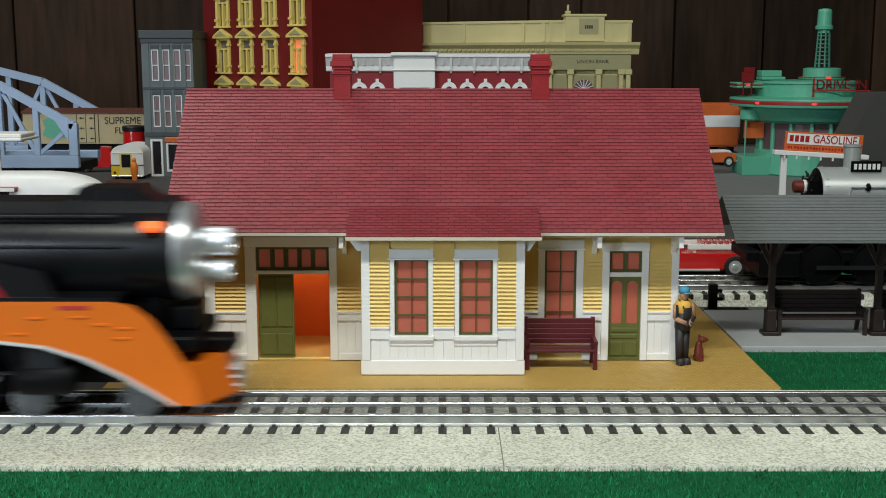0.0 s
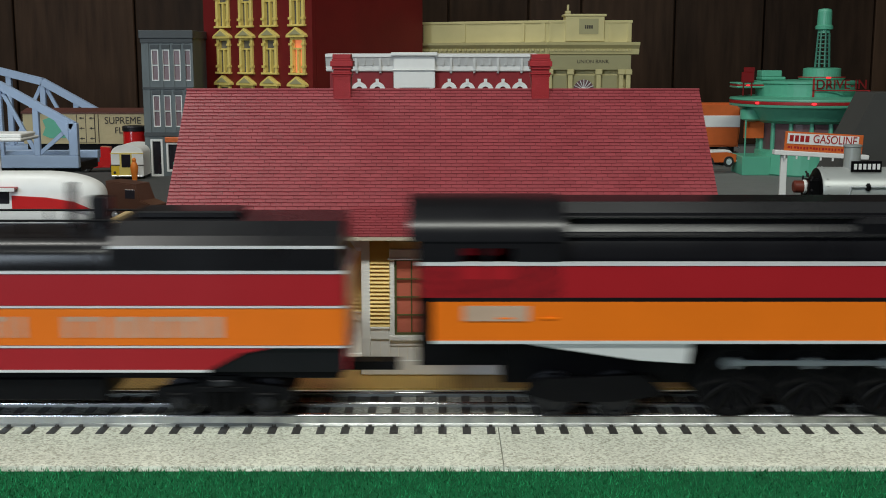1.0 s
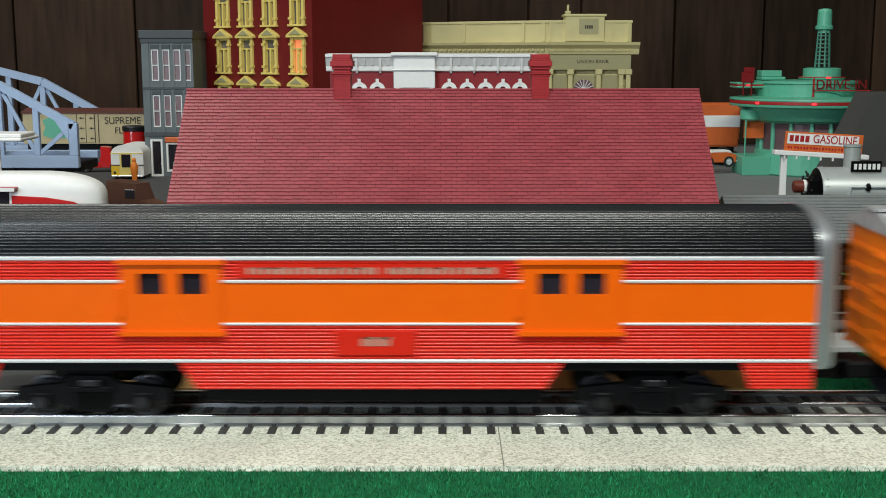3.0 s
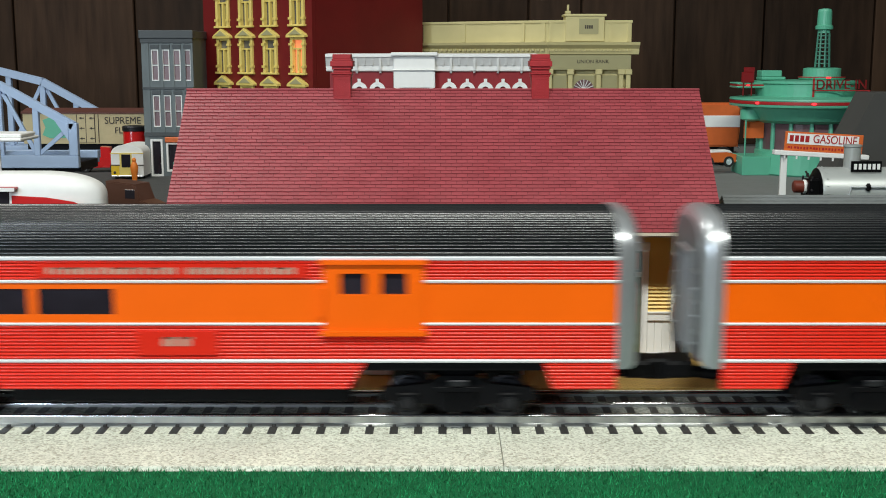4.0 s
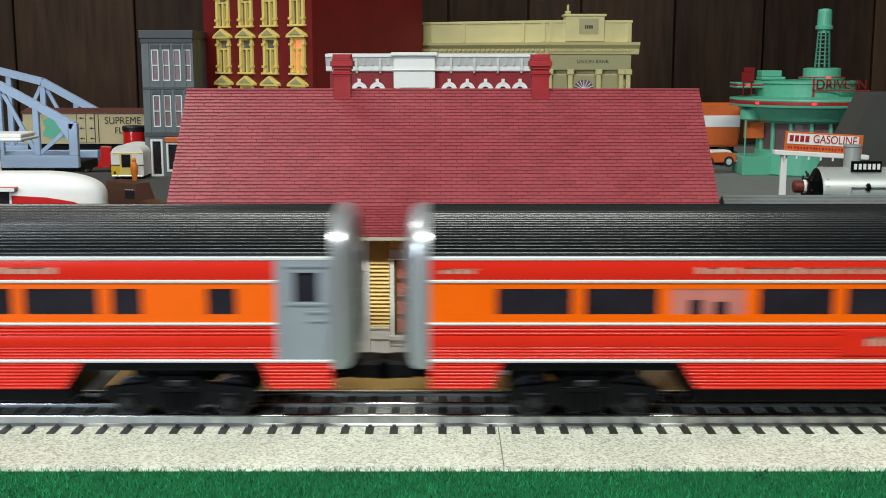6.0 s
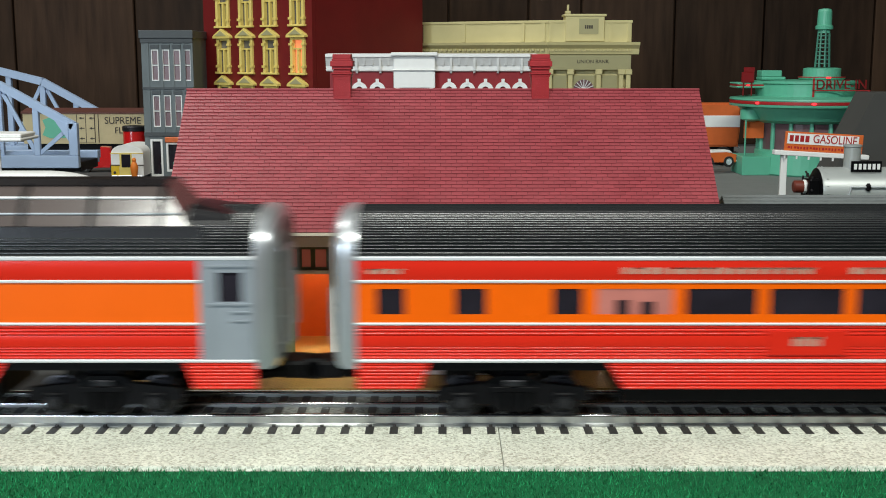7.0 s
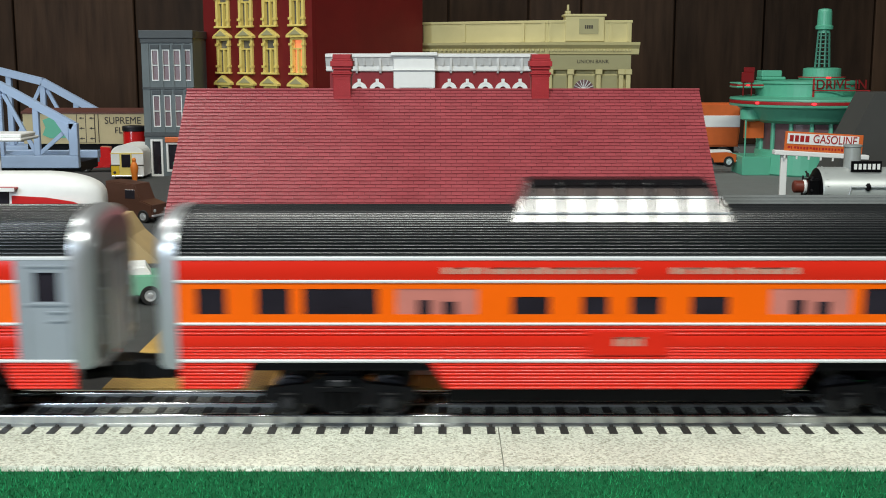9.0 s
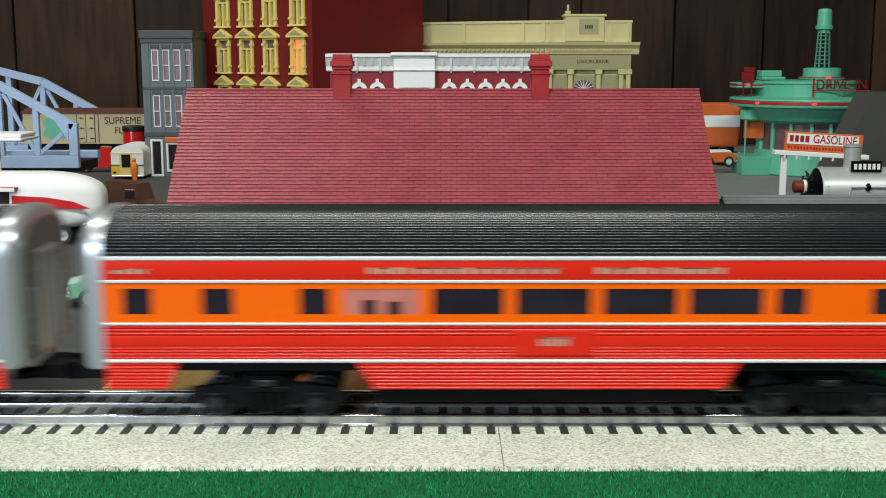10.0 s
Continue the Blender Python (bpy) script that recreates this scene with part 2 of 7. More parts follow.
def lettering(text, size, depth, material, parent, m, name="lettering", squeeze=1.0):
    cu = bpy.data.curves.new(name, "FONT")
    cu.body, cu.size, cu.extrude, cu.align_x, cu.align_y = text, size, depth, "CENTER", "CENTER"
    tmp = new(name, cu)
    me = bpy.data.meshes.new_from_object(tmp.evaluated_get(bpy.context.evaluated_depsgraph_get()))
    bpy.data.objects.remove(tmp)
    me.materials.clear()
    me.materials.append(material)
    ob = new(name, me)
    ob.parent = parent
    ob.matrix_local = m @ Matrix.Diagonal((squeeze, 1, 1, 1))
    return ob
# ---------- room and table ----------
setting("room_floor", boxes((-5, 5, -1.6, 2.3, -1.05, -1.0)), M_FLOOR, "brown floor of the train room below the table")
setting("ceiling", boxes((-5, 5, -1.6, 2.3, 1.90, 1.95)), M_CEIL, "plain white ceiling of the train room")
setting("wall_south", boxes((-5, 5, -1.65, -1.6, -1.0, 1.9)), M_PLASTER, "plain brown panelled wall behind the layout's front side")
setting("wall_west", boxes((-5.05, -5, -1.6, 2.3, -1.0, 1.9)), M_PLASTER, "plain brown panelled end wall of the room")
setting("wall_east", boxes((5, 5.05, -1.6, 2.3, -1.0, 1.9)), M_PLASTER, "plain brown panelled end wall of the room")
wall = setting("wall_north", boxes((-5, 5, 2.06, 2.1, -1.0, 1.9)), M_WOODWALL, "dark brown board wall behind the town")
setting("ground", boxes((-4.6, 4.6, 0.28, 2.05, -0.03, 0.0)), M_TABLE, "dark gray painted table top under the model town")


def turf():
    bm = boxes((-4.6, 4.6, 0.281, 0.3990, 0.0, 0.0055))
    setting("lawn_front", bm, M_TURF, "green turf mat strip before the track")
    bm = boxes((0.1545, 2.2, 0.5025, 0.5795, 0.0, 0.003))
    setting("lawn_side", bm, M_TURF, "green turf mat between platform and track")
    rng = np.random.default_rng(4)
    verts, faces = [], []
    for n, xa, xb, ya, yb, zz in ((42000, -0.24, 0.24, 0.317, 0.4006, 0.0053), (9000, 0.1545, 0.31, 0.503, 0.5795, 0.0025)):
        x, y = rng.uniform(xa, xb, n), rng.uniform(ya, yb, n)
        a, lean, h = rng.uniform(0, 6.283, n), rng.uniform(0, 0.0016, n), rng.uniform(0.0008, 0.0024, n)
        b = rng.uniform(0, 6.283, n)
        w = 0.00022
        base = len(verts)
        p0 = np.stack([x - w * np.cos(a), y - w * np.sin(a), np.full(n, zz)], 1)
        p1 = np.stack([x + w * np.cos(a), y + w * np.sin(a), np.full(n, zz)], 1)
        p2 = np.stack([x + lean * np.cos(b), y + lean * np.sin(b), zz + h], 1)
        verts += np.stack([p0, p1, p2], 1).reshape(-1, 3).tolist()
        faces += (base + np.arange(3 * n).reshape(-1, 3)).tolist()
    me = bpy.data.meshes.new("turf_fibres")
    me.from_pydata(verts, [], faces)
    me.materials.append(M_BLADE)
    tagged(new("turf_fibres", me), "short green turf fibres on the mat beside the track", "grass", kind="stuff")


turf()
# crushed-stone sheet under the main track, with one butt joint
bm = bmesh.new()
for x0, x1 in ((-4.6, 0.0220), (0.0223, 4.6)):
    prism(bm, [(0.3985, 0.0), (0.4000, 0.0071), (0.497, 0.0071), (0.502, 0.0)], x0, x1)
setting("roadbed", bm, M_BED, "pale crushed-stone roadbed sheet with one butt joint")


def track(y, z, x0, x1, near, label):
    t = thing("railway_track", pose(0, y, z), label, "track")
    for yy in (-0.0159, 0.0, 0.0159):
        bm = bmesh.new()
        w = 0.0011 if yy else 0.0008
        bm = prism(bmesh.new(), [(yy - 0.0005, 0.0069), (yy + 0.0005, 0.0069), (yy + 0.0005, 0.0038), (yy + 0.0022, 0.0031), (yy + 0.0022, 0.0026), (yy - 0.0022, 0.0026), (yy - 0.0022, 0.0031), (yy - 0.0005, 0.0038)], x0, x1)
        r = part("rail", bm, M_RAILWEB, t)
        bm = prism(bmesh.new(), [(yy + w * math.cos(q), 0.0066 + 0.0010 * math.sin(q)) for q in (math.pi * j / 10 for j in range(11))], x0, x1)
        part("rail_head", bm, M_RAIL, r, "polished rail head", smooth=True)
    pitch, half = 0.00967, 0.00185

    def tie(bm, x):
        prism(bm, [(x - half, 0), (x - half * 0.88, 0.0029), (x + half * 0.88, 0.0029), (x + half, 0)], -0.0267, 0.0260, "y")
        box(bm, x - half * 0.88, x + half * 0.88, -0.0146, 0.0146, 0.0028, 0.0057)
        for yy in (-0.0159, 0, 0.0159):
            for s in (-1, 1):
                box(bm, x - 0.0007, x + 0.0007, yy + s * 0.0024 - 0.0006, yy + s * 0.0024 + 0.0006, 0.0028, 0.0037)
    bm = bmesh.new()
    tie(bm, 0)
    shared, rest = None, bmesh.new()
    k0, k1 = int((x0 - 0.0288) / pitch) + 1, int((x1 - 0.0288) / pitch)
    for k in range(k0, k1):
        x = 0.0288 + k * pitch
        if abs(x) < near:
            if shared is None:
                ob = part("tie", bm, M_TIE, t)
                shared = ob.data
            else:
                ob = new("tie", shared)
                ob.parent = t
            ob.location.x = x
        else:
            box(rest, x - half, x + half, -0.0267, 0.0260, 0, 0.0035)
    if len(rest.verts):
        ob = part("tie_row", rest, M_TIE, t)
        ob["kind"] = "stuff"
    else:
        rest.free()
    return t


setting("roadbed_inner", boxes((-4.6, 4.6, 0.4484, 0.4772, 0.0071, 0.0099)), M_BEDINNER, "gray crushed stone filled between the rails, darkened for shade")
track(0.4628, 0.0045, -4.6, 4.6, 0.9, "three-rail model railway track with dark ties on pale ballast")


# ---------- the station ----------
def clapboards(bm, x0, x1, z0, z1, y, pitch=0.00187):
    n = max(1, round((z1 - z0) / pitch))
    p = (z1 - z0) / n
    for i in range(n):
        z = z0 + i * p
        prism(bm, [(y, z), (y - 0.0018, z + 0.0002), (y - 0.0002, z + p), (y, z + p)], x0, x1)


def beadboard(parent, x0, x1, z0, z1, y, pitch=0.0042):
    n = max(1, round((x1 - x0) / pitch))
    p = (x1 - x0) / n
    for i in range(n):
        part("board", boxes((x0 + i * p + 0.00003, x0 + (i + 1) * p - 0.00003, y - 0.0006, y, z0, z1), bevel=0.0001), M_WHITE, parent)


def sash(parent, x0, x1, z0, z1, y, cols, rows, mullion, pane, frame_w=0.0022, name="window", b=0.00027):
    w = part(name, boxes((x0, x0 + frame_w, y - 0.0008, y + 0.001, z0, z1), (x1 - frame_w, x1, y - 0.0008, y + 0.001, z0, z1),
                         (x0 + frame_w, x1 - frame_w, y - 0.0008, y + 0.001, z0, z0 + frame_w), (x0 + frame_w, x1 - frame_w, y - 0.0008, y + 0.001, z1 - frame_w, z1)), mullion, parent)
    ax, bx, az, bz = x0 + frame_w, x1 - frame_w, z0 + frame_w, z1 - frame_w
    bm = bmesh.new()
    for i in range(1, cols):
        x = ax + (bx - ax) * i / cols
        box(bm, x - b, x + b, y - 0.0005, y + 0.0006, az, bz)
    for j in range(1, rows):
        z = az + (bz - az) * j / rows
        box(bm, ax, bx, y - 0.0007, y + 0.0005, z - b, z + b)
    if len(bm.verts):
        part("glazing_bar", bm, mullion, w)
    else:
        bm.free()
    for i in range(cols):
        for j in range(rows):
            part("pane", boxes((ax + (bx - ax) * i / cols, ax + (bx - ax) * (i + 1) / cols, y + 0.0006, y + 0.0012, az + (bz - az) * j / rows, az + (bz - az) * (j + 1) / rows)), pane, w)
    return w


def casing(parent, x0, x1, z0, z1, y, w=0.0030, cap=True, sill=True):
    """White frame round an opening, with a hood above and a sill below."""
    bm = boxes((x0 - w, x0, y - 0.0012, y + 0.0004, z0, z1), (x1, x1 + w, y - 0.0012, y + 0.0004, z0, z1), bevel=0.0002)
    part("window_frame", bm, M_WHITE, parent)
    if cap:
        part("window_hood", boxes((x0 - w - 0.0002, x1 + w + 0.0002, y - 0.0014, y + 0.0004, z1, z1 + 0.0048), (x0 - w - 0.0008, x1 + w + 0.0008, y - 0.0022, y + 0.0004, z1 - 0.0002, z1 + 0.0007), bevel=0.0002), M_WHITE, parent)
    if sill:
        part("window_sill", boxes((x0 - w - 0.0004, x1 + w + 0.0004, y - 0.0026, y + 0.0004, z0 - 0.0022, z0), (x0 - w, x1 + w, y - 0.0012, y + 0.0004, z0 - 0.0050, z0 - 0.0022), bevel=0.0002), M_WHITE, parent)


def station():
    st = thing("railway_station", pose(0, 0, 0.006), "yellow and white clapboard model railway station with maroon shingle roof", "station")
    yw, yb, yk = 0.5535, 0.5270, 0.640
    top = 0.068
    # openings of the long front wall, from the freight door to the passenger door
    freight, win, door = (-0.0912, -0.0555, 0.0006, 0.0567), (0.0497, 0.0652, 0.0130, 0.0553), (0.0812, 0.0970, 0.0006, 0.0547)
    bm = bmesh.new()
    panel(bm, -0.114, 0.1140, 0, top, yw, yw + 0.003, [freight, win, door, (-0.034, 0.034, 0.0, 0.0675)])
    part("front_wall", bm, M_YELLOW, st)
    part("back_wall", boxes((-0.114, 0.114, yk - 0.003, yk, 0, top)), M_YELLOW, st)
    part("end_wall", prism(bmesh.new(), [(yw + 0.003, 0), (yk - 0.003, 0), (yk - 0.003, top), (0.596, top + 0.050), (yw + 0.003, top)], -0.114, -0.111), M_YELLOW, st)
    part("end_wall", prism(bmesh.new(), [(yw + 0.003, 0), (yk - 0.003, 0), (yk - 0.003, top), (0.596, top + 0.050), (yw + 0.003, top)], 0.111, 0.114), M_YELLOW, st)
    part("inner_floor", boxes((-0.111, 0.111, yw + 0.003, yk - 0.003, 0.0002, 0.0010)), M_YPLAT, st)
    part("inner_wall", boxes((-0.1, -0.0, yw + 0.045, yw + 0.046, 0.001, top - 0.002), (-0.05, -0.049, yw + 0.004, yw + 0.045, 0.001, top - 0.002), (-0.1, -0.099, yw + 0.004, yw + 0.045, 0.001, top - 0.002)), M_ROOM, st, "orange-red inner partition")
    part("inner_ceiling", boxes((-0.111, 0.111, yw + 0.003, yk - 0.003, top - 0.002, top)), M_EAVE, st)
    # siding, wainscot and rails between the openings
    for x0, x1 in ((-0.1115, -0.0965), (-0.0517, -0.0388), (0.0388, 0.0465), (0.0685, 0.0777), (0.1003, 0.1115)):
        bm = bmesh.new()
        clapboards(bm, x0, x1, 0.0245, top, yw)
        part("clapboard_siding", bm, M_YELLOW, st)
        part("dado_rail", boxes((x0, x1, yw - 0.0016, yw, 0.0200, 0.0245), (x0, x1, yw - 0.0022, yw, 0.0237, 0.0247), bevel=0.0002), M_WHITE, st)
        beadboard(st, x0, x1, 0.0035, 0.0200, yw)
        part("skirting", boxes((x0, x1, yw - 0.0012, yw, 0, 0.0035), bevel=0.0002), M_WHITE, st)
    for x0, x1 in ((-0.1165, -0.1115), (0.1115, 0.1150)):
        part("corner_board", boxes((x0, x1, yw - 0.0018, yw + 0.004, 0, top), bevel=0.0002), M_WHITE, st)
    for x0, x1 in ((-0.0965, -0.0912), (-0.0555, -0.0517)):
        part("door_frame", boxes((x0, x1, yw - 0.0018, yw + 0.0004, 0, 0.0567), bevel=0.0002), M_WHITE, st)
    part("door_frame", boxes((-0.0968, -0.0514, yw - 0.0020, yw + 0.0004, 0.0567, 0.0620), (-0.0912, -0.0555, yw - 0.0012, yw + 0.001, 0.0432, 0.0450), bevel=0.0002), M_WHITE, st)
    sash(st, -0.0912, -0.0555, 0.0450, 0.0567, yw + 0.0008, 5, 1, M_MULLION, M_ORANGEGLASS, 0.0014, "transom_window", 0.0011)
    bm = boxes((-0.0905, -0.0733, yw + 0.0012, yw + 0.0026, 0.0010, 0.0432))
    for x0, x1 in ((-0.0895, -0.0823), (-0.0815, -0.0743)):
        box(bm, x0, x1, yw + 0.0006, yw + 0.0013, 0.0025, 0.0130, 0.0002)
        box(bm, x0, x1, yw + 0.0006, yw + 0.0013, 0.0165, 0.0415, 0.0002)
    part("sliding_door", bm, M_OLIVE, st, "olive green freight door slid half open")
    # tall window
    casing(st, *win, yw, 0.0034)
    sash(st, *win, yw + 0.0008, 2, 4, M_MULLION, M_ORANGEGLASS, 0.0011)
    # passenger door with two long panes
    for x0, x1 in ((0.0777, 0.0812), (0.0970, 0.1003)):
        part("door_frame", boxes((x0, x1, yw - 0.0018, yw + 0.0004, 0, 0.0547), bevel=0.0002), M_WHITE, st)
    part("door_frame", boxes((0.0774, 0.1006, yw - 0.0020, yw + 0.0004, 0.0547, 0.0590), (0.0812, 0.0970, yw - 0.0010, yw + 0.001, 0.0418, 0.0440), bevel=0.0002), M_WHITE, st)
    sash(st, 0.0812, 0.0970, 0.0440, 0.0547, yw + 0.0008, 2, 1, M_MULLION, M_ORANGEGLASS, 0.0012, "transom_window", 0.0010)
    dbm = bmesh.new()
    panel(dbm, 0.0812, 0.0970, 0.0006, 0.0418, yw + 0.0008, yw + 0.0022, [(0.0826, 0.0880, 0.0182, 0.0395), (0.0902, 0.0956, 0.0182, 0.0395)])
    for x0, x1, z0, z1 in ((0.0826, 0.0886, 0.0020, 0.0090), (0.0896, 0.0956, 0.0020, 0.0090), (0.0826, 0.0956, 0.0108, 0.0128), (0.0826, 0.0956, 0.0140, 0.0160)):
        box(dbm, x0, x1, yw + 0.0002, yw + 0.0009, z0, z1, 0.0002)
    # arched heads of the two long panes
    for xm in (0.0853, 0.0929):
        for e in (-1, 1):
            prism(dbm, [(xm + e * 0.0027, 0.0397), (xm, 0.0397)] + [(xm + e * 0.0027 * math.sin(q), 0.0368 + 0.0027 * math.cos(q)) for q in (math.pi / 2 * j / 6 for j in range(7))], yw + 0.0009, yw + 0.0021, "y")
    dr = part("passenger_door", dbm, M_OLIVE, st, "olive green panelled door with two long panes")
    for x0, x1 in ((0.0826, 0.0880), (0.0902, 0.0956)):
        part("pane", boxes((x0, x1, yw + 0.0014, yw + 0.0020, 0.0182, 0.0395)), M_ORANGEGLASS, dr)
    part("threshold", boxes((0.0812, 0.0970, yw - 0.0006, yw + 0.0010, 0.0, 0.0014)), M_OLIVE, st)
    # bay
    bw = ((-0.0226, -0.0068, 0.0190, 0.0552), (0.0076, 0.0232, 0.0190, 0.0552))
    bm = bmesh.new()
    panel(bm, -0.0372, 0.0372, 0, top, yb, yb + 0.0025, bw)
    for s in (-1, 1):
        box(bm, min(s * 0.0372, s * 0.0347), max(s * 0.0372, s * 0.0347), yb + 0.0025, yw, 0, top)
    part("bay_wall", bm, M_YELLOW, st)
    for x0, x1 in ((-0.0340, -0.0249), (-0.0046, 0.0053), (0.0255, 0.0340)):
        bm = bmesh.new()
        clapboards(bm, x0, x1, 0.0232, top, yb)
        part("clapboard_siding", bm, M_YELLOW, st)
        part("dado_rail", boxes((x0, x1, yb - 0.0015, yb, 0.0172, 0.0225), (x0, x1, yb - 0.0022, yb, 0.0222, 0.0232), bevel=0.0002), M_WHITE, st)
    for x0, x1, z1 in ((-0.0340, -0.0249, 0.0172), (-0.0249, -0.0046, 0.0172), (-0.0046, 0.0053, 0.0172), (0.0053, 0.0255, 0.0172), (0.0255, 0.0340, 0.0172)):
        beadboard(st, x0, x1, 0.0070, z1, yb, 0.0043)
    part("skirting", boxes((-0.0385, 0.0385, yb - 0.0014, yb + 0.0008, 0, 0.0070), bevel=0.0003), M_WHITE, st)
    for s in (-1, 1):
        part("corner_board", boxes((min(s * 0.0340, s * 0.0380), max(s * 0.0340, s * 0.0380), yb - 0.0016, yb + 0.004, 0.0070, top - 0.002), bevel=0.0002), M_WHITE, st)
        part("wainscot", boxes((min(s * 0.0372, s * 0.0379), max(s * 0.0372, s * 0.0379), yb + 0.004, yw, 0, 0.0200)), M_WHITE, st)
    for w in bw:
        casing(st, *w, yb, 0.0022)
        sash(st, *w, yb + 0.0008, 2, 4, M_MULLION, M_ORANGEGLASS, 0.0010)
    # roof: two slopes, shingled; ridge along x
    ye, ze, yr, zr = 0.531, 0.0668, 0.596, 0.1307
    slope = (zr - ze) / (yr - ye)
    part("roof_deck", prism(bmesh.new(), [(ye, ze - 0.0016), (ye, ze), (yr, zr), (2 * yr - ye, ze), (2 * yr - ye, ze - 0.0016), (yr, zr - 0.0022)], -0.1310, 0.1310), M_UNDERLAY, st)
    part("fascia", boxes((-0.1312, 0.1312, ye - 0.0008, ye, ze - 0.0013, ze + 0.0001)), M_EAVE, st)
    run = math.hypot(yr - ye, zr - ze)
    cy, cz = (yr - ye) / run, (zr - ze) / run

    def shingles(x0, x1, y0, z0, length, seed):
        rng = np.random.default_rng(seed)
        rows, wide = round(length / 0.00225), 0.0052
        verts, faces = [], []
        for r in range(rows):
            s0, s1 = r * length / rows, (r + 1) * length / rows + 0.0006
            x = x0 - (wide / 2 if r % 2 else 0)
            while x < x1 - 1e-5:
                a, b = max(x, x0) + 0.00011, min(x + wide, x1) - 0.00011
                x += wide
                if b - a < 0.0003:
                    continue
                t = 0.00050 + rng.uniform(0, 0.00008)
                s = s0 + rng.uniform(-0.0001, 0.0001)
                base = len(verts)
                for (ss, hh) in ((s, 0.00005), (s, t), (s1, 0.00006)):
                    for xx in (a, b):
                        verts.append((xx, y0 + ss * cy - hh * cz, z0 + ss * cz + hh * cy))
                faces += [(base, base + 1, base + 3, base + 2), (base + 2, base + 3, base + 5, base + 4), (base, base + 2, base + 4), (base + 1, base + 5, base + 3)]
        me = bpy.data.meshes.new("shingles")
        me.from_pydata(verts, [], faces)
        me.materials.append(M_SHINGLE)
        ob = new("shingles", me)
        ob.parent = st
        ob["kind"] = "stuff"
        return ob
    shingles(-0.1312, 0.1312, ye - 0.0005, ze + 0.0001, run, 3)
    part("roof_slope_back", prism(bmesh.new(), [(yr, zr + 0.0002), (2 * yr - ye, ze + 0.0002), (2 * yr - ye, ze + 0.0008), (yr, zr + 0.0008)], -0.1312, 0.1312), M_SHINGLE, st)
    part("ridge_cap", boxes((-0.1314, 0.1314, yr - 0.0012, yr + 0.0012, zr, zr + 0.0011), bevel=0.0003), M_SHINGLE, st)
    # lower bay roof: a flatter slope that runs out over the bay
    yb0, zb0 = 0.5180, 0.0668
    k = (0.0775 - zb0) / (0.5415 - yb0)
    cy, cz = 1 / math.hypot(1, k), k / math.hypot(1, k)
    part("bay_roof", prism(bmesh.new(), [(yb0, zb0 - 0.0014), (yb0, zb0), (0.5415, 0.0775), (0.5425, 0.0745), (yw, 0.0655)], -0.0440, 0.0446), M_UNDERLAY, st)
    shingles(-0.0442, 0.0448, yb0 - 0.0004, zb0 + 0.0001, math.hypot(0.0235, 0.0107), 5)
    part("fascia", boxes((-0.0444, 0.0450, yb0 - 0.0008, yb0, zb0 - 0.0014, zb0 + 0.0001)), M_EAVE, st)
    part("soffit", boxes((-0.128, 0.128, ye + 0.001, yw, ze - 0.0022, ze - 0.0014)), M_EAVE, st)
    # brackets under the eaves
    for x in (-0.0478, 0.0735, -0.1115, 0.1118):
        part("eave_bracket", prism(bmesh.new(), [(ye + 0.002, ze - 0.002), (ye + 0.002, ze - 0.0075), (ye + 0.0045, ze - 0.0080), (yw - 0.008, ze - 0.006), (yw - 0.001, ze - 0.014), (yw - 0.001, ze - 0.002)], x - 0.0011, x + 0.0011), M_WHITE, st)
    for s in (-1, 1):
        part("eave_bracket", prism(bmesh.new(), [(s * 0.0382, zb0 - 0.0012), (s * 0.0435, zb0 - 0.0012), (s * 0.0435, zb0 - 0.0030), (s * 0.0400, zb0 - 0.0080), (s * 0.0382, zb0 - 0.0080)], yb + 0.001, yb + 0.003, "y"), M_WHITE, st)
    # chimneys
    for x in (-0.0513, 0.0495):
        bm = bmesh.new()
        cy0, cy1 = yr - 0.0055, yr + 0.0055
        for hw, z0, z1 in ((0.0044, zr - 0.008, zr + 0.0070), (0.0048, zr + 0.0070, zr + 0.0082), (0.0053, zr + 0.0082, zr + 0.0092), (0.0044, zr + 0.0092, zr + 0.0107),
                           (0.0050, zr + 0.0107, zr + 0.0122), (0.0057, zr + 0.0122, zr + 0.0150), (0.0050, zr + 0.0150, zr + 0.0162), (0.0046, zr + 0.0162, zr + 0.0184)):
            box(bm, x - hw, x + hw, yr - hw - 0.0008, yr + hw + 0.0008, z0, z1, 0.0002)
        for r in range(7):
            z = zr - 0.004 + r * 0.0016
            for i in range(3):
                box(bm, x - 0.0043 + i * 0.0029 + 0.0001, x - 0.0043 + (i + 1) * 0.0029 - 0.0001, yr - 0.00535, yr - 0.0052, z + 0.0001, z + 0.0014)
        part("chimney", bm, M_CHIM, st, "red brick chimney with stepped cap")
    return st


station()
bulb = bpy.data.lights.new("station_bulb", "POINT")
bulb.energy, bulb.color, bulb.shadow_soft_size = 0.022, (1.0, 0.78, 0.55), 0.003
new("station_bulb", bulb).location = (-0.066, 0.576, 0.066)
# tan boarded platform
pf = setting("platform", boxes((-0.1545, 0.1534, 0.5050, 0.702, 0.0, 0.0056)), M_YPLAT, "tan station platform with small paving pattern")
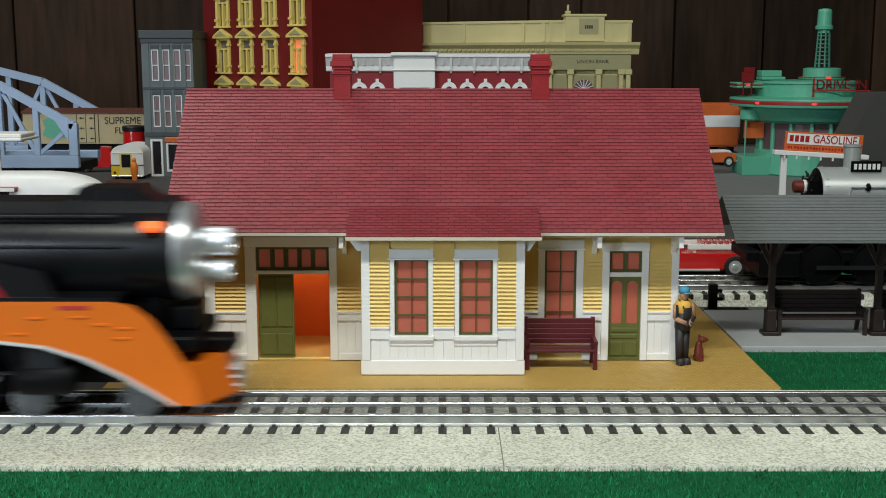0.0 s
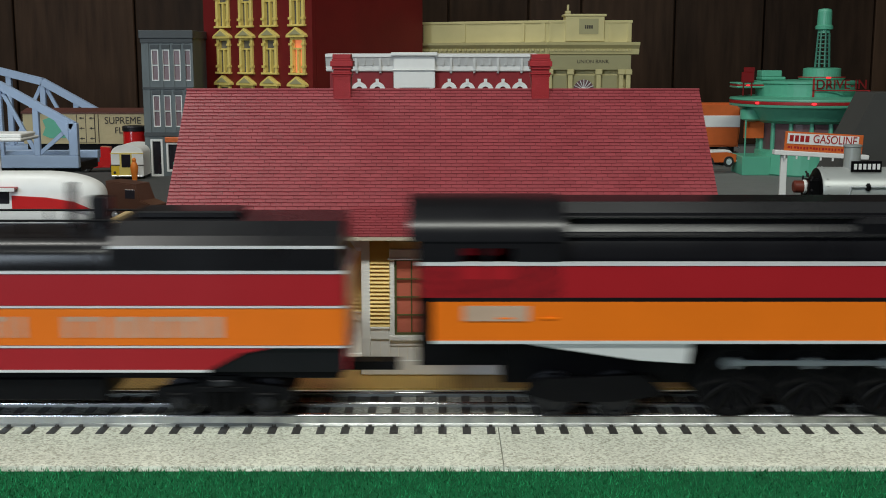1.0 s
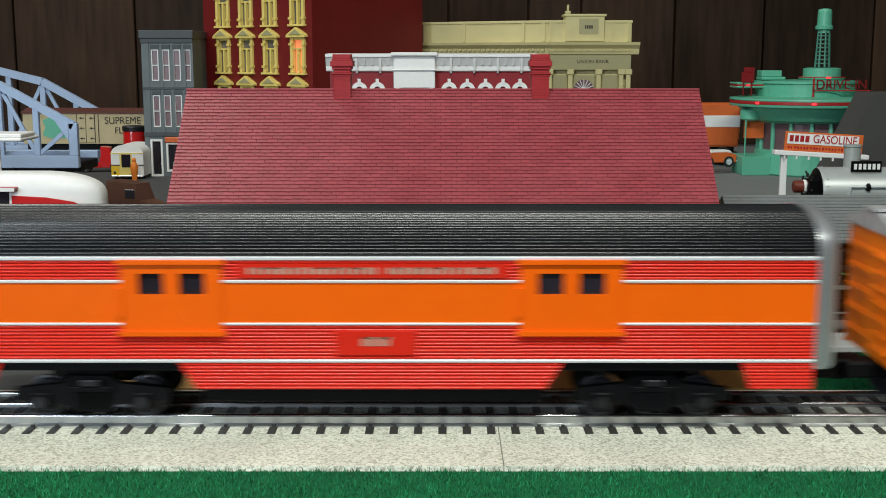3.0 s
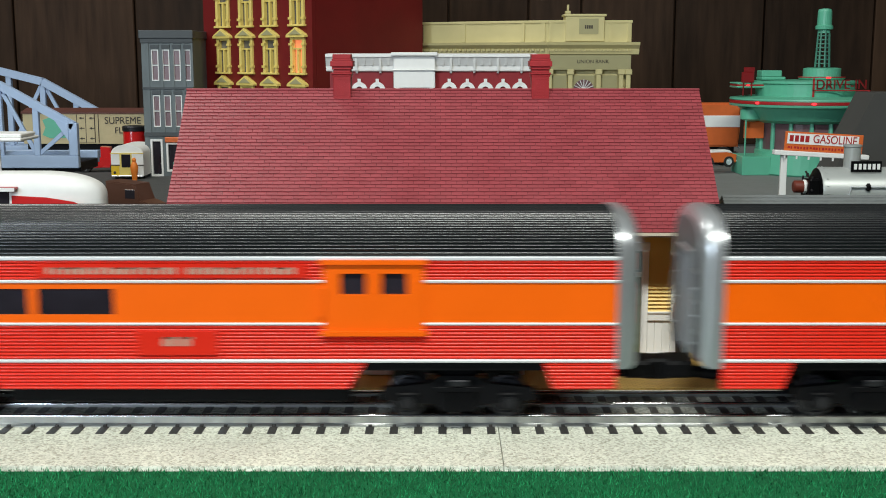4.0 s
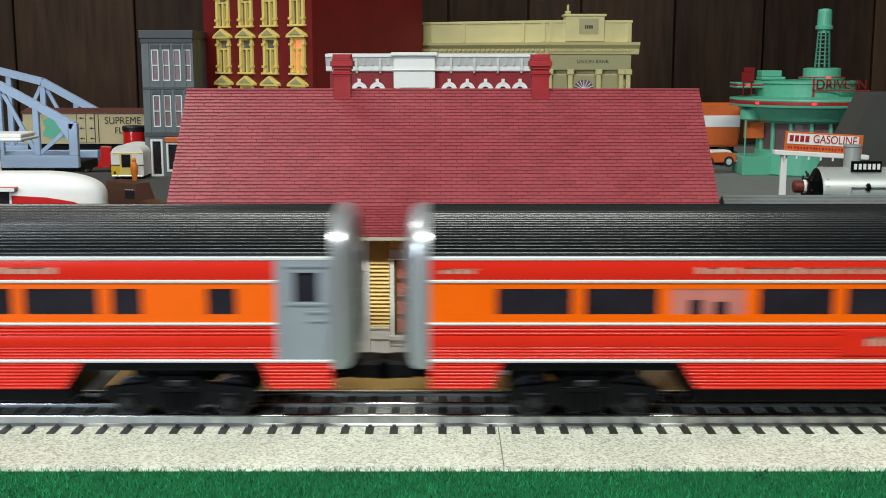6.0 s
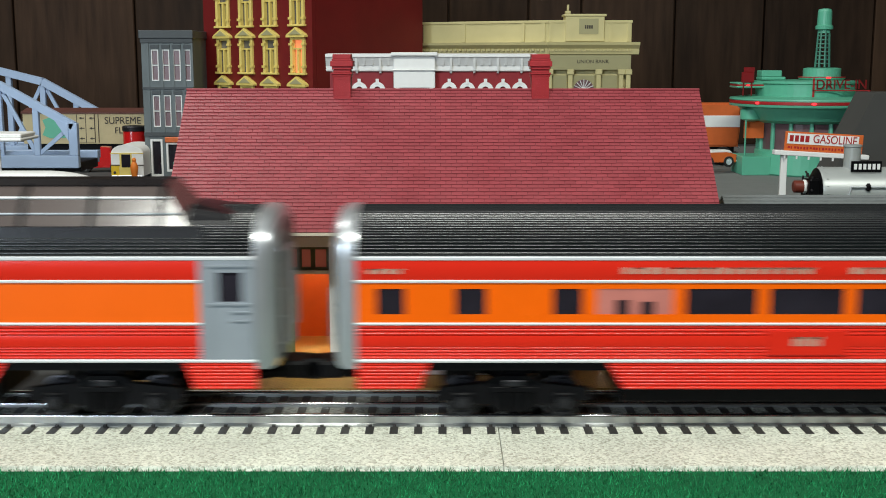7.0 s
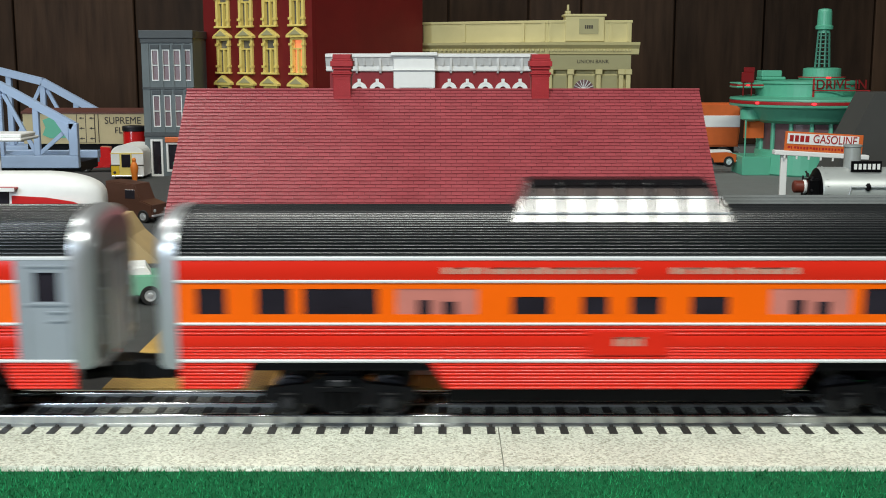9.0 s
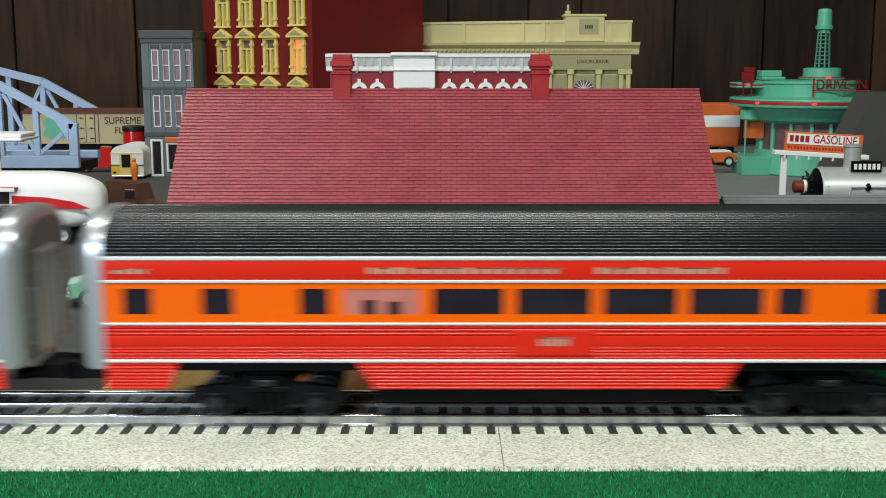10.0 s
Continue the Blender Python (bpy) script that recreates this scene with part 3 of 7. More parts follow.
# ---------- things on and behind the platform ----------
M_BROWNPOST = mat("dark_brown_plastic", (0.014, 0.0065, 0.005), 0.55, vary=0.2, scale=300)
M_GRAYROOF = mat("gray_shingle_roof", (0.115, 0.125, 0.125), 0.8, vary=0.12, scale=300, bump=0.3, bump_scale=1200)
M_CONCRETE = mat("gray_platform", (0.36, 0.37, 0.37), 0.75, vary=0.08, scale=80, bump=0.2, bump_scale=1200)
M_FIRERED = mat("fire_engine_red", (0.55, 0.012, 0.012), 0.25, vary=0.05, coat=0.4)
M_TYRE = mat("tyre_black", (0.012, 0.012, 0.012), 0.7, vary=0.2)
M_BLUEGRAY = mat("gray_house_paint", (0.125, 0.150, 0.158), 0.6, vary=0.12, scale=60)
M_DARKCORNICE = mat("dark_gray_cornice", (0.060, 0.070, 0.076), 0.6, vary=0.12, scale=60)
M_BRICKRED = mat("dark_red_brick_wall", (0.150, 0.006, 0.006), 0.55, vary=0.2, scale=25, bump=0.3, bump_scale=300)
M_ARCADERED = mat("red_wall", (0.22, 0.004, 0.009), 0.5, vary=0.1, scale=40)
M_CREAM = mat("cream_window_trim", (0.74, 0.58, 0.16), 0.5, vary=0.06, scale=100)
M_BANK = mat("cream_stone", (0.58, 0.51, 0.25), 0.6, vary=0.08, scale=50)
M_BANKDARK = mat("tan_stone_panel", (0.36, 0.33, 0.17), 0.6, vary=0.08, scale=50)
M_PALEPANE = mat("gray_pane", (0.16, 0.15, 0.13), 0.25, vary=0.3, scale=60)
M_PINKPANE = mat("dusky_pane", (0.17, 0.10, 0.11), 0.3, vary=0.3, scale=60)
M_GLOWPANE = mat("glowing_orange_pane", (0.8, 0.25, 0.10), 0.4, vary=0.2, emit=(1.0, 0.30, 0.12), strength=0.55)
M_MINT = mat("mint_green_plastic", (0.105, 0.42, 0.28), 0.45, vary=0.07, scale=60)
M_MINTDARK = mat("dark_green_plastic", (0.06, 0.22, 0.16), 0.5, vary=0.08, scale=60)
M_NEON = mat("red_neon", (0.5, 0.01, 0.01), 0.3, emit=(1.0, 0.03, 0.04), strength=2.2)
M_SIGNRED = mat("sign_red", (0.36, 0.012, 0.014), 0.5, vary=0.1)
M_NEONOFF = mat("unlit_neon_red", (0.20, 0.006, 0.008), 0.4, vary=0.1)
M_SIGNORANGE = mat("sign_orange", (0.60, 0.12, 0.02), 0.5, vary=0.1)
M_STEELBLUE = mat("bridge_blue", (0.36, 0.47, 0.66), 0.5, vary=0.06, scale=60)
M_REEFER = mat("cream_boards", (0.50, 0.42, 0.24), 0.6, vary=0.1, scale=60)
M_REEFERBROWN = mat("brown_roof", (0.10, 0.03, 0.02), 0.6, vary=0.15)
M_INK = mat("dark_ink", (0.035, 0.025, 0.02), 0.6)
M_VANBROWN = mat("brown_van_paint", (0.090, 0.040, 0.026), 0.35, vary=0.1)
M_SEAGREEN = mat("seafoam_car_paint", (0.20, 0.48, 0.33), 0.25, vary=0.05, coat=0.4)
M_VANYELLOW = mat("yellow_paint", (0.75, 0.50, 0.03), 0.4, vary=0.05)
M_FIGURE = mat("painted_figure_yellow", (0.70, 0.40, 0.06), 0.6, vary=0.2, scale=150)
M_FIGUREBLUE = mat("painted_figure_navy", (0.018, 0.018, 0.022), 0.6, vary=0.2, scale=150)
M_SKIN = mat("painted_figure_tan", (0.45, 0.24, 0.15), 0.6, vary=0.1, scale=150)
M_CAP = mat("painted_figure_cap", (0.06, 0.28, 0.42), 0.6, vary=0.1, scale=150)
M_DOG = mat("red_brown_plastic", (0.14, 0.025, 0.014), 0.45, vary=0.15, scale=150)
M_ORANGEFIG = mat("orange_figure", (0.75, 0.20, 0.02), 0.6, vary=0.15, scale=150)
M_TAN = mat("tan_ramp", (0.46, 0.33, 0.16), 0.8, vary=0.12, scale=60)
M_BOILER = mat("gray_boiler", (0.36, 0.38, 0.37), 0.4, metal=0.2, vary=0.08, scale=60)
M_HILL = mat("gray_roof_sheet", (0.055, 0.054, 0.050), 0.85, vary=0.1, scale=40)


def bench(x, y, z, w, material, label, h=0.0225):
    b = thing("bench", pose(x, y, z), label, "bench")
    for i in range(5):
        part("back_slat", boxes((-w / 2, w / 2, 0.0072 - i * 0.0000, 0.0082, 0.0105 + i * 0.0025, 0.01288 + i * 0.0025), bevel=0.0002), material, b)
    for i in range(4):
        part("seat_slat", boxes((-w / 2, w / 2, -0.0040 + i * 0.0028, -0.0016 + i * 0.0028, 0.0086, 0.0096), bevel=0.0002), material, b)
    for s in (-1, 1):
        x0 = s * w / 2
        bm = bmesh.new()
        prism(bm, [(-0.0042, 0), (-0.0026, 0), (-0.0020, 0.0078), (0.0065, 0.0078), (0.0090, 0.0), (0.0105, 0.0), (0.0086, 0.0100), (0.0092, h + 0.0008), (0.0078, h + 0.0008), (0.0070, 0.0142), (-0.0046, 0.0142), (-0.0046, 0.0126), (-0.0036, 0.0122)], x0 - 0.0010, x0 + 0.0010)
        part("bench_end", bm, material, b)
    return b


bench(0.0567, 0.5395, 0.0056, 0.0325, M_BENCH, "maroon slatted bench on the tan platform before the wall")


def figure(x, y, z):
    """Painted figure of a railway worker, one plain shape."""
    bm = bmesh.new()
    body = bmesh.new()
    mats = [M_FIGUREBLUE, M_FIGURE, M_SKIN, M_CAP, M_INK]

    def add(index, fn):
        n = len(body.faces)
        fn(body)
        body.faces.ensure_lookup_table()
        for f in body.faces[n:]:
            f.material_index = index
            f.smooth = True
    for s in (-1, 1):
        add(0, lambda b: rod(b, (s * 0.0018, 0, 0.0025), (s * 0.0016, 0.0004, 0.0185), 0.0016, 0.0023, 12))
        add(4, lambda b: turned(b, [(0.0012, 0), (0.0022, 0.0004), (0.0020, 0.0020), (0.0017, 0.0034)], (s * 0.0018 + 0.0004, -0.0008, 0), "z", 12))
    add(0, lambda b: turned(b, [(0.0030, 0.0170), (0.0040, 0.0185), (0.0040, 0.0225), (0.0037, 0.0260)], (0, 0.0004, 0), "z", 14))
    add(1, lambda b: turned(b, [(0.0036, 0.0250), (0.0040, 0.0275), (0.0042, 0.0300), (0.0030, 0.0316), (0.0014, 0.0322)], (0, 0.0006, 0), "z", 14))
    add(0, lambda b: box(b, -0.0022, 0.0022, -0.0040, -0.0030, 0.0235, 0.0290, 0.0003))
    for s in (-1, 1):
        add(1, lambda b: rod(b, (s * 0.0042, 0.0004, 0.0300), (s * 0.0052, -0.0010, 0.0235), 0.0016, 0.0013, 10))
        add(1, lambda b: rod(b, (s * 0.0052, -0.0010, 0.0235), (s * 0.0012, -0.0044, 0.0215), 0.0013, 0.0011, 10))
        add(2, lambda b: turned(b, [(0.0003, -0.0012), (0.0012, 0), (0.0003, 0.0012)], (s * 0.0010, -0.0046, 0.0208), "z", 8))
        add(0, lambda b: rod(b, (s * 0.0020, -0.0038, 0.0285), (s * 0.0022, 0.0004, 0.0322), 0.0005, seg=6))
    add(2, lambda b: turned(b, [(0.0011, 0.0315), (0.0012, 0.0325), (0.0021, 0.0338), (0.0023, 0.0352), (0.0018, 0.0368)], (0, -0.0002, 0), "z", 14))
    add(3, lambda b: turned(b, [(0.0025, 0.0357), (0.0026, 0.0368), (0.0025, 0.0382), (0.0012, 0.0389)], (0, 0.0000, 0), "z", 14))
    add(3, lambda b: box(b, -0.0018, 0.0018, -0.0040, -0.0015, 0.0357, 0.0362, 0.0002))
    bm.free()
    me = bpy.data.meshes.new("figurine")
    body.to_mesh(me)
    body.free()
    for m in mats:
        me.materials.append(m)
    ob = new("figurine", me)
    ob.matrix_world = pose(x, y, z, 0, 0, 22)
    tagged(ob, "painted worker figurine in yellow shirt and navy overalls on the platform", "figurine")


figure(0.1166, 0.5460, 0.0056)


def dog(x, y, z):
    d = thing("dog", pose(x, y, z), "small red-brown plastic dog sitting on the platform", "dog")
    part("torso", turned(bmesh.new(), [(0.0006, 0.0), (0.0022, 0.0010), (0.0022, 0.0040), (0.0016, 0.0078), (0.0006, 0.0088)], (0, 0, 0.0012), "z", 12), M_DOG, d, smooth=True)
    part("head", turned(bmesh.new(), [(0.0004, -0.0012), (0.0017, 0.0), (0.0017, 0.0014), (0.0009, 0.0032), (0.0004, 0.0040)], (0.0005, -0.0006, 0.0108), "x", 12), M_DOG, d, smooth=True)
    for s in (-1, 1):
        part("foreleg", rod(bmesh.new(), (0.0018, s * 0.0011, 0.0), (0.0012, s * 0.0011, 0.0066), 0.0007, 0.0009, 8), M_DOG, d)
        part("hind_leg", rod(bmesh.new(), (0.0010, s * 0.0018, 0.0005), (-0.0014, s * 0.0016, 0.0028), 0.0009, 0.0014, 8), M_DOG, d)
        part("ear", boxes((-0.0002, 0.0010, s * 0.0013 - 0.0003, s * 0.0013 + 0.0003, 0.0108, 0.0130), bevel=0.0002), M_DOG, d)


dog(0.1262, 0.5530, 0.0056)

# ---------- platform shelter ----------
setting("platform_2", boxes((0.1545, 2.2, 0.5805, 0.6680, 0.0, 0.0058), bevel=0.0004), M_CONCRETE, "light gray concrete platform beside the lawn")


def shelter():
    s = thing("platform_shelter", pose(0.1479, 0, 0.0058), "open platform shelter with gray roof and brown posts", "shelter")
    L = 0.42
    part("roof", prism(bmesh.new(), [(0.575, 0.0550), (0.575, 0.0562), (0.607, 0.0757), (0.639, 0.0562), (0.639, 0.0550), (0.607, 0.0742)], 0, L), M_GRAYROOF, s, "gray shingled gable roof")
    rows = bmesh.new()
    for i in range(14):
        a, b = i / 14, (i + 1) / 14
        f = lambda t, h: (0.575 + 0.032 * t - h * 0.52, 0.0562 + 0.0195 * t + h * 0.85)
        prism(rows, [f(a, 0.00005), f(a, 0.0004), f(b, 0.0001), f(b, 0.00002)], -0.0002, L + 0.0002)
    o = part("shingle_course", rows, M_GRAYROOF, s)
    o["kind"] = "stuff"
    for x in (0.0285, 0.0860, 0.1440, 0.2020):
        bm = bmesh.new()
        box(bm, x - 0.0015, x + 0.0015, 0.6050, 0.6090, 0.0, 0.0735)
        for e in (-1, 1):
            prism(bm, [(0.607 + e * 0.002, 0.0380), (0.607 + e * 0.024, 0.0575), (0.607 + e * 0.024, 0.0605), (0.607 + e * 0.002, 0.0430)], x - 0.0012, x + 0.0012)
            prism(bm, [(x + e * 0.002, 0.0380), (x + e * 0.016, 0.0640), (x + e * 0.016, 0.0670), (x + e * 0.002, 0.0430)], 0.6060, 0.6080, "y")
        box(bm, x - 0.0045, x + 0.0045, 0.6025, 0.6115, 0.0, 0.0022, 0.0005)
        box(bm, x - 0.0026, x + 0.0026, 0.6035, 0.6105, 0.0022, 0.0140, 0.0004)
        part("post", bm, M_BROWNPOST, s)
    part("beam", boxes((0.004, L - 0.004, 0.6050, 0.6090, 0.0690, 0.0730)), M_BROWNPOST, s)


shelter()
b = bench(0.2040, 0.6080, 0.0058, 0.046, M_BROWNPOST, "dark brown bench under the gray platform shelter")
b2 = bench(0.2620, 0.6080, 0.0058, 0.046, M_BROWNPOST, "dark brown bench under the gray platform shelter")


def crate_stand():
    c = thing("baggage_cart", pose(0.1625, 0.680, 0.0), "black iron post and low cart by the rear track", "cart")
    part("post", boxes((-0.0026, 0.0026, -0.002, 0.002, 0.0, 0.0190), bevel=0.0004), M_UNDER, c)
    part("arm", boxes((0.0026, 0.0060, -0.0012, 0.0012, 0.0090, 0.0108), (0.0026, 0.0055, -0.0012, 0.0012, 0.0138, 0.0158), bevel=0.0003), M_UNDER, c)
    part("base", boxes((-0.004, 0.0220, -0.004, 0.004, 0.0, 0.0040), bevel=0.0005), M_UNDER, c)


crate_stand()
bm = prism(bmesh.new(), [(0.7030, 0.0), (0.7050, 0.0071), (0.768, 0.0071), (0.771, 0.0)], -0.10, 2.4)
setting("roadbed_rear", bm, M_BED, "pale crushed-stone roadbed of the rear track")
track(0.7304, 0.0045, -0.10, 2.4, 0.35, "three-rail rear railway track with dark ties")
setting("lawn_rear", boxes((0.0, 2.4, 0.772, 0.90, 0.0, 0.002)), M_TURF, "dark green turf strip behind the rear track")


# ---------- vehicles ----------
def road_wheel(parent, x, y, r, s, hub):
    w = part("wheel", turned(bmesh.new(), [(r * 0.55, s * 0.0002), (r * 0.62, s * 0.0012), (r * 0.92, s * 0.0012), (r, s * 0.0004), (r, -s * 0.0030), (r * 0.5, -s * 0.0034)], (x, y, r), "y", 20), M_TYRE, parent, smooth=True)
    bm = turned(bmesh.new(), [(r * 0.60, s * 0.0002), (r * 0.58, s * 0.0010), (r * 0.30, s * 0.0006), (r * 0.26, s * 0.0013), (r * 0.05, s * 0.0015)], (x, y, r), "y", 16)
    part("hubcap", bm, hub, w, smooth=True)


def vehicle(name, m, label, length, width, body, cabin, paint, wheels, r, hub=None, trim=None, glass=None, windows=()):
    """body and cabin: side outlines in (x, z), nose towards +x."""
    v = thing(name, m, label, "vehicle")
    bm = prism(bmesh.new(), body, -width / 2, width / 2, "y")
    bmesh.ops.bevel(bm, geom=[e for e in bm.edges if abs(e.verts[0].co.y - e.verts[1].co.y) < 1e-6], offset=length * 0.018, segments=2, affect="EDGES")
    part("body", bm, paint, v, smooth=True)
    if cabin:
        bm = prism(bmesh.new(), cabin, -width * 0.44, width * 0.44, "y")
        bmesh.ops.bevel(bm, geom=[e for e in bm.edges if abs(e.verts[0].co.y - e.verts[1].co.y) < 1e-6], offset=length * 0.02, segments=2, affect="EDGES")
        part("cabin", bm, trim or paint, v, smooth=True)
    for x0, x1, z0, z1, w in windows:
        part("window", boxes((x0, x1, -w / 2 - 0.0003, w / 2 + 0.0003, z0, z1), bevel=0.0004), glass or M_GLASS, v)
    for x in wheels:
        for s in (-1, 1):
            road_wheel(v, x, s * (width / 2 - 0.0002), r, s, hub or M_CHROME)
    x1 = max(p[0] for p in body)
    x0 = min(p[0] for p in body)
    z = r * 1.0
    for a, b_, nm in ((x1 - 0.001, x1 + 0.0018, "front_bumper"), (x0 - 0.0018, x0 + 0.001, "rear_bumper")):
        part(nm, boxes((a, b_, -width / 2, width / 2, z, z + length * 0.035), bevel=0.0004), M_CHROME, v)
    for s in (-1, 1):
        part("headlight", turned(bmesh.new(), [(0.0016, -0.001), (0.0016, 0.0008), (0.0008, 0.0014)], (x1, s * width * 0.34, r * 1.9), "x", 12), M_CHROME, v)
    return v


def fire_engine():
    v = vehicle("fire_engine", pose(0.196, 0.800, 0.002), "red model fire engine with white roof ladder", 0.066, 0.026,
                [(-0.072, 0.005), (0.033, 0.005), (0.034, 0.013), (0.030, 0.015), (0.016, 0.0170), (-0.072, 0.0175)], [(-0.072, 0.017), (-0.030, 0.017), (-0.034, 0.030), (-0.072, 0.030)], M_FIRERED, (-0.055, 0.0068), 0.0078,
                windows=[])
    part("ladder", boxes((-0.026, 0.034, -0.0115, -0.0100, 0.0196, 0.0232), (-0.026, 0.034, 0.010, 0.0115, 0.0196, 0.0232), (-0.022, -0.020, -0.0100, 0.0100, 0.0170, 0.0200), (0.012, 0.014, -0.0100, 0.0100, 0.0165, 0.0200), bevel=0.0003), M_WHITE, v, "white ladder rail")
    for i in range(11):
        part("rung", boxes((-0.015 + i * 0.0042, -0.0142 + i * 0.0042, -0.010, 0.010, 0.0222, 0.0246)), M_FIRERED, v)
    part("running_board", boxes((-0.040, -0.004, -0.0150, -0.0128, 0.0050, 0.0066), bevel=0.0003), M_CHROME, v)


fire_engine()
vehicle("delivery_van", pose(-0.2905, 1.085, 0.0, 0, 0, -22), "brown model delivery van parked on the road", 0.052, 0.024,
        [(-0.026, 0.005), (0.026, 0.005), (0.026, 0.017), (0.013, 0.021), (0.007, 0.036), (-0.026, 0.038)], None, M_VANBROWN, (-0.016, 0.016), 0.0062, windows=[(-0.004, 0.0075, 0.022, 0.031, 0.0236)])
vehicle("convertible_car", pose(-0.2040, 0.715, 0.0, 0, 0, 195), "seafoam green and white convertible car on the road", 0.060, 0.026,
        [(-0.030, 0.006), (0.030, 0.006), (0.031, 0.015), (0.010, 0.020), (-0.030, 0.019)], [(-0.020, 0.018), (0.005, 0.018), (0.001, 0.0250), (-0.016, 0.0250)], M_SEAGREEN, (-0.018, 0.019), 0.0062, trim=M_WHITE)
vehicle("pickup_truck", pose(0.3560, 1.50, 0.0125, 0, 0, 10), "orange and white model pickup truck", 0.046, 0.022,
        [(-0.022, 0.006), (0.023, 0.006), (0.023, 0.016), (0.010, 0.019), (-0.022, 0.0185)], [(-0.012, 0.018), (0.018, 0.0185), (0.014, 0.0215), (-0.010, 0.0215)], M_SIGNORANGE, (-0.015, 0.0125), 0.0070, trim=M_WHITE)


def step_van():
    v = thing("step_van", pose(-0.4005, 1.460, 0.0), "white and yellow model step van seen from its end", "vehicle")
    bm = prism(bmesh.new(), [(-0.0205, 0.004), (0.0205, 0.004), (0.0205, 0.0320)] + [(0.0205 * math.cos(q) ** 0.8, 0.0320 + 0.0115 * math.sin(q)) for q in (math.pi / 2 * j / 6 for j in range(1, 6))] + [(0, 0.0435)]
               + [(-0.0205 * math.cos(q) ** 0.8, 0.0320 + 0.0115 * math.sin(q)) for q in (math.pi / 2 * j / 6 for j in range(5, 0, -1))] + [(-0.0205, 0.0320)], 0.0, 0.060, "y")
    part("body", bm, M_WHITE, v)
    part("belt_stripe", boxes((-0.0208, 0.0208, -0.0008, 0.0002, 0.0172, 0.0184)), M_INK, v)
    part("lower_panel", boxes((-0.0206, -0.0100, -0.0006, 0.0002, 0.0040, 0.0170), bevel=0.0002), M_VANYELLOW, v, "yellow painted lower panel")
    part("rear_door", boxes((-0.0095, 0.0060, -0.0010, 0.0002, 0.0040, 0.0330), bevel=0.0003), M_CREAM, v)
    part("door_window", boxes((-0.0070, 0.0045, -0.0016, 0.0, 0.0150, 0.0315), bevel=0.0003), M_GLASS, v)
    part("tail_light", turned(bmesh.new(), [(0.0018, 0.0002), (0.0018, -0.0008), (0.0008, -0.0012)], (-0.0160, -0.0006, 0.0085), "y", 12), M_INK, v)
    part("roof_rim", boxes((-0.0212, 0.0212, -0.0012, 0.0, 0.0322, 0.0334), bevel=0.0003), M_CREAM, v)
    part("rear_bumper", boxes((-0.0200, 0.0200, -0.0030, -0.0008, 0.0030, 0.0048), bevel=0.0004), M_CHROME, v)
    for y in (0.014, 0.046):
        for s in (-1, 1):
            w = part("wheel", turned(bmesh.new(), [(0.0030, -0.0016), (0.0058, -0.0016), (0.0060, -0.0008), (0.0060, 0.0016), (0.0030, 0.0016)], (s * 0.0180, y, 0.0060), "x", 18), M_TYRE, v, smooth=True)
            part("hubcap", turned(bmesh.new(), [(0.0030, -0.0018), (0.0030, 0.0018)], (s * 0.0180, y, 0.0060), "x", 14), M_CHROME, w)


step_van()
vehicle("flat_truck", pose(-0.4620, 1.56, 0.0, 0, 0, 8), "dark red model truck with white fenders", 0.060, 0.024,
        [(-0.032, 0.006), (0.028, 0.006), (0.029, 0.016), (0.014, 0.021), (-0.032, 0.015)], [(0.000, 0.018), (0.016, 0.020), (0.012, 0.033), (0.000, 0.034)], M_FIRERED, (-0.02, 0.019), 0.0070)
fg = part("figurine", turned(bmesh.new(), [(0.0035, 0), (0.0045, 0.010), (0.0060, 0.020), (0.0040, 0.026), (0.0026, 0.028), (0.0032, 0.031), (0.0018, 0.034)], (0, 0, 0), "z", 14), M_ORANGEFIG, smooth=True)
fg.location, fg.scale = (-0.3865, 1.440, 0.0), (0.85, 0.85, 0.85)
tagged(fg, "small orange painted figurine standing by the van", "figurine")


def streamliner():
    """White rounded trailer with a red sweep along its side."""
    t = thing("camper_trailer", pose(-0.3350, 0.965, 0.0), "white rounded camper trailer with red side sweep", "trailer")
    bm = bmesh.new()
    rings = []
    for i in range(15):
        a = math.pi / 2 * i / 14
        x, k = (-0.004 + 0.0555 * math.sin(a), max(0.05, math.cos(a) ** 0.62)) if i else (-0.110, 1.0)
        rings.append([bm.verts.new((x, 0.0225 * k * math.copysign(abs(math.cos(q)) ** 0.6, math.cos(q)), 0.0345 + 0.0245 * k * math.copysign(abs(math.sin(q)) ** 0.6, math.sin(q)))) for q in (2 * math.pi * j / 28 for j in range(28))])
    for p, q in zip(rings, rings[1:]):
        for j in range(28):
            bm.faces.new((p[j], p[(j + 1) % 28], q[(j + 1) % 28], q[j]))
    bm.faces.new(rings[0][::-1])
    bm.faces.new(rings[-1])
    bmesh.ops.recalc_face_normals(bm, faces=bm.faces)
    part("shell", bm, M_WHITE, t, smooth=True)
    part("side_sweep", prism(bmesh.new(), [(-0.020, 0.030), (0.044, 0.030), (0.030, 0.0360), (0.008, 0.0395), (-0.020, 0.0410)], -0.0228, -0.0215, "y"), M_FIRERED, t, "dark red painted sweep")
    part("window", boxes((-0.075, -0.022, -0.0232, -0.0205, 0.034, 0.046), bevel=0.0008), M_GLASS, t)
    aw = part("awning", boxes((-0.078, -0.0145, -0.030, -0.0205, 0.0462, 0.0482), bevel=0.0006), M_SIGNRED, t, "red and white awning")
    part("awning_edge", boxes((-0.078, -0.0145, -0.0308, -0.0300, 0.0452, 0.0482)), M_WHITE, aw)
    for x in (-0.05, 0.02):
        for s in (-1, 1):
            road_wheel(t, x, s * 0.0205, 0.0078, s, M_CHROME)


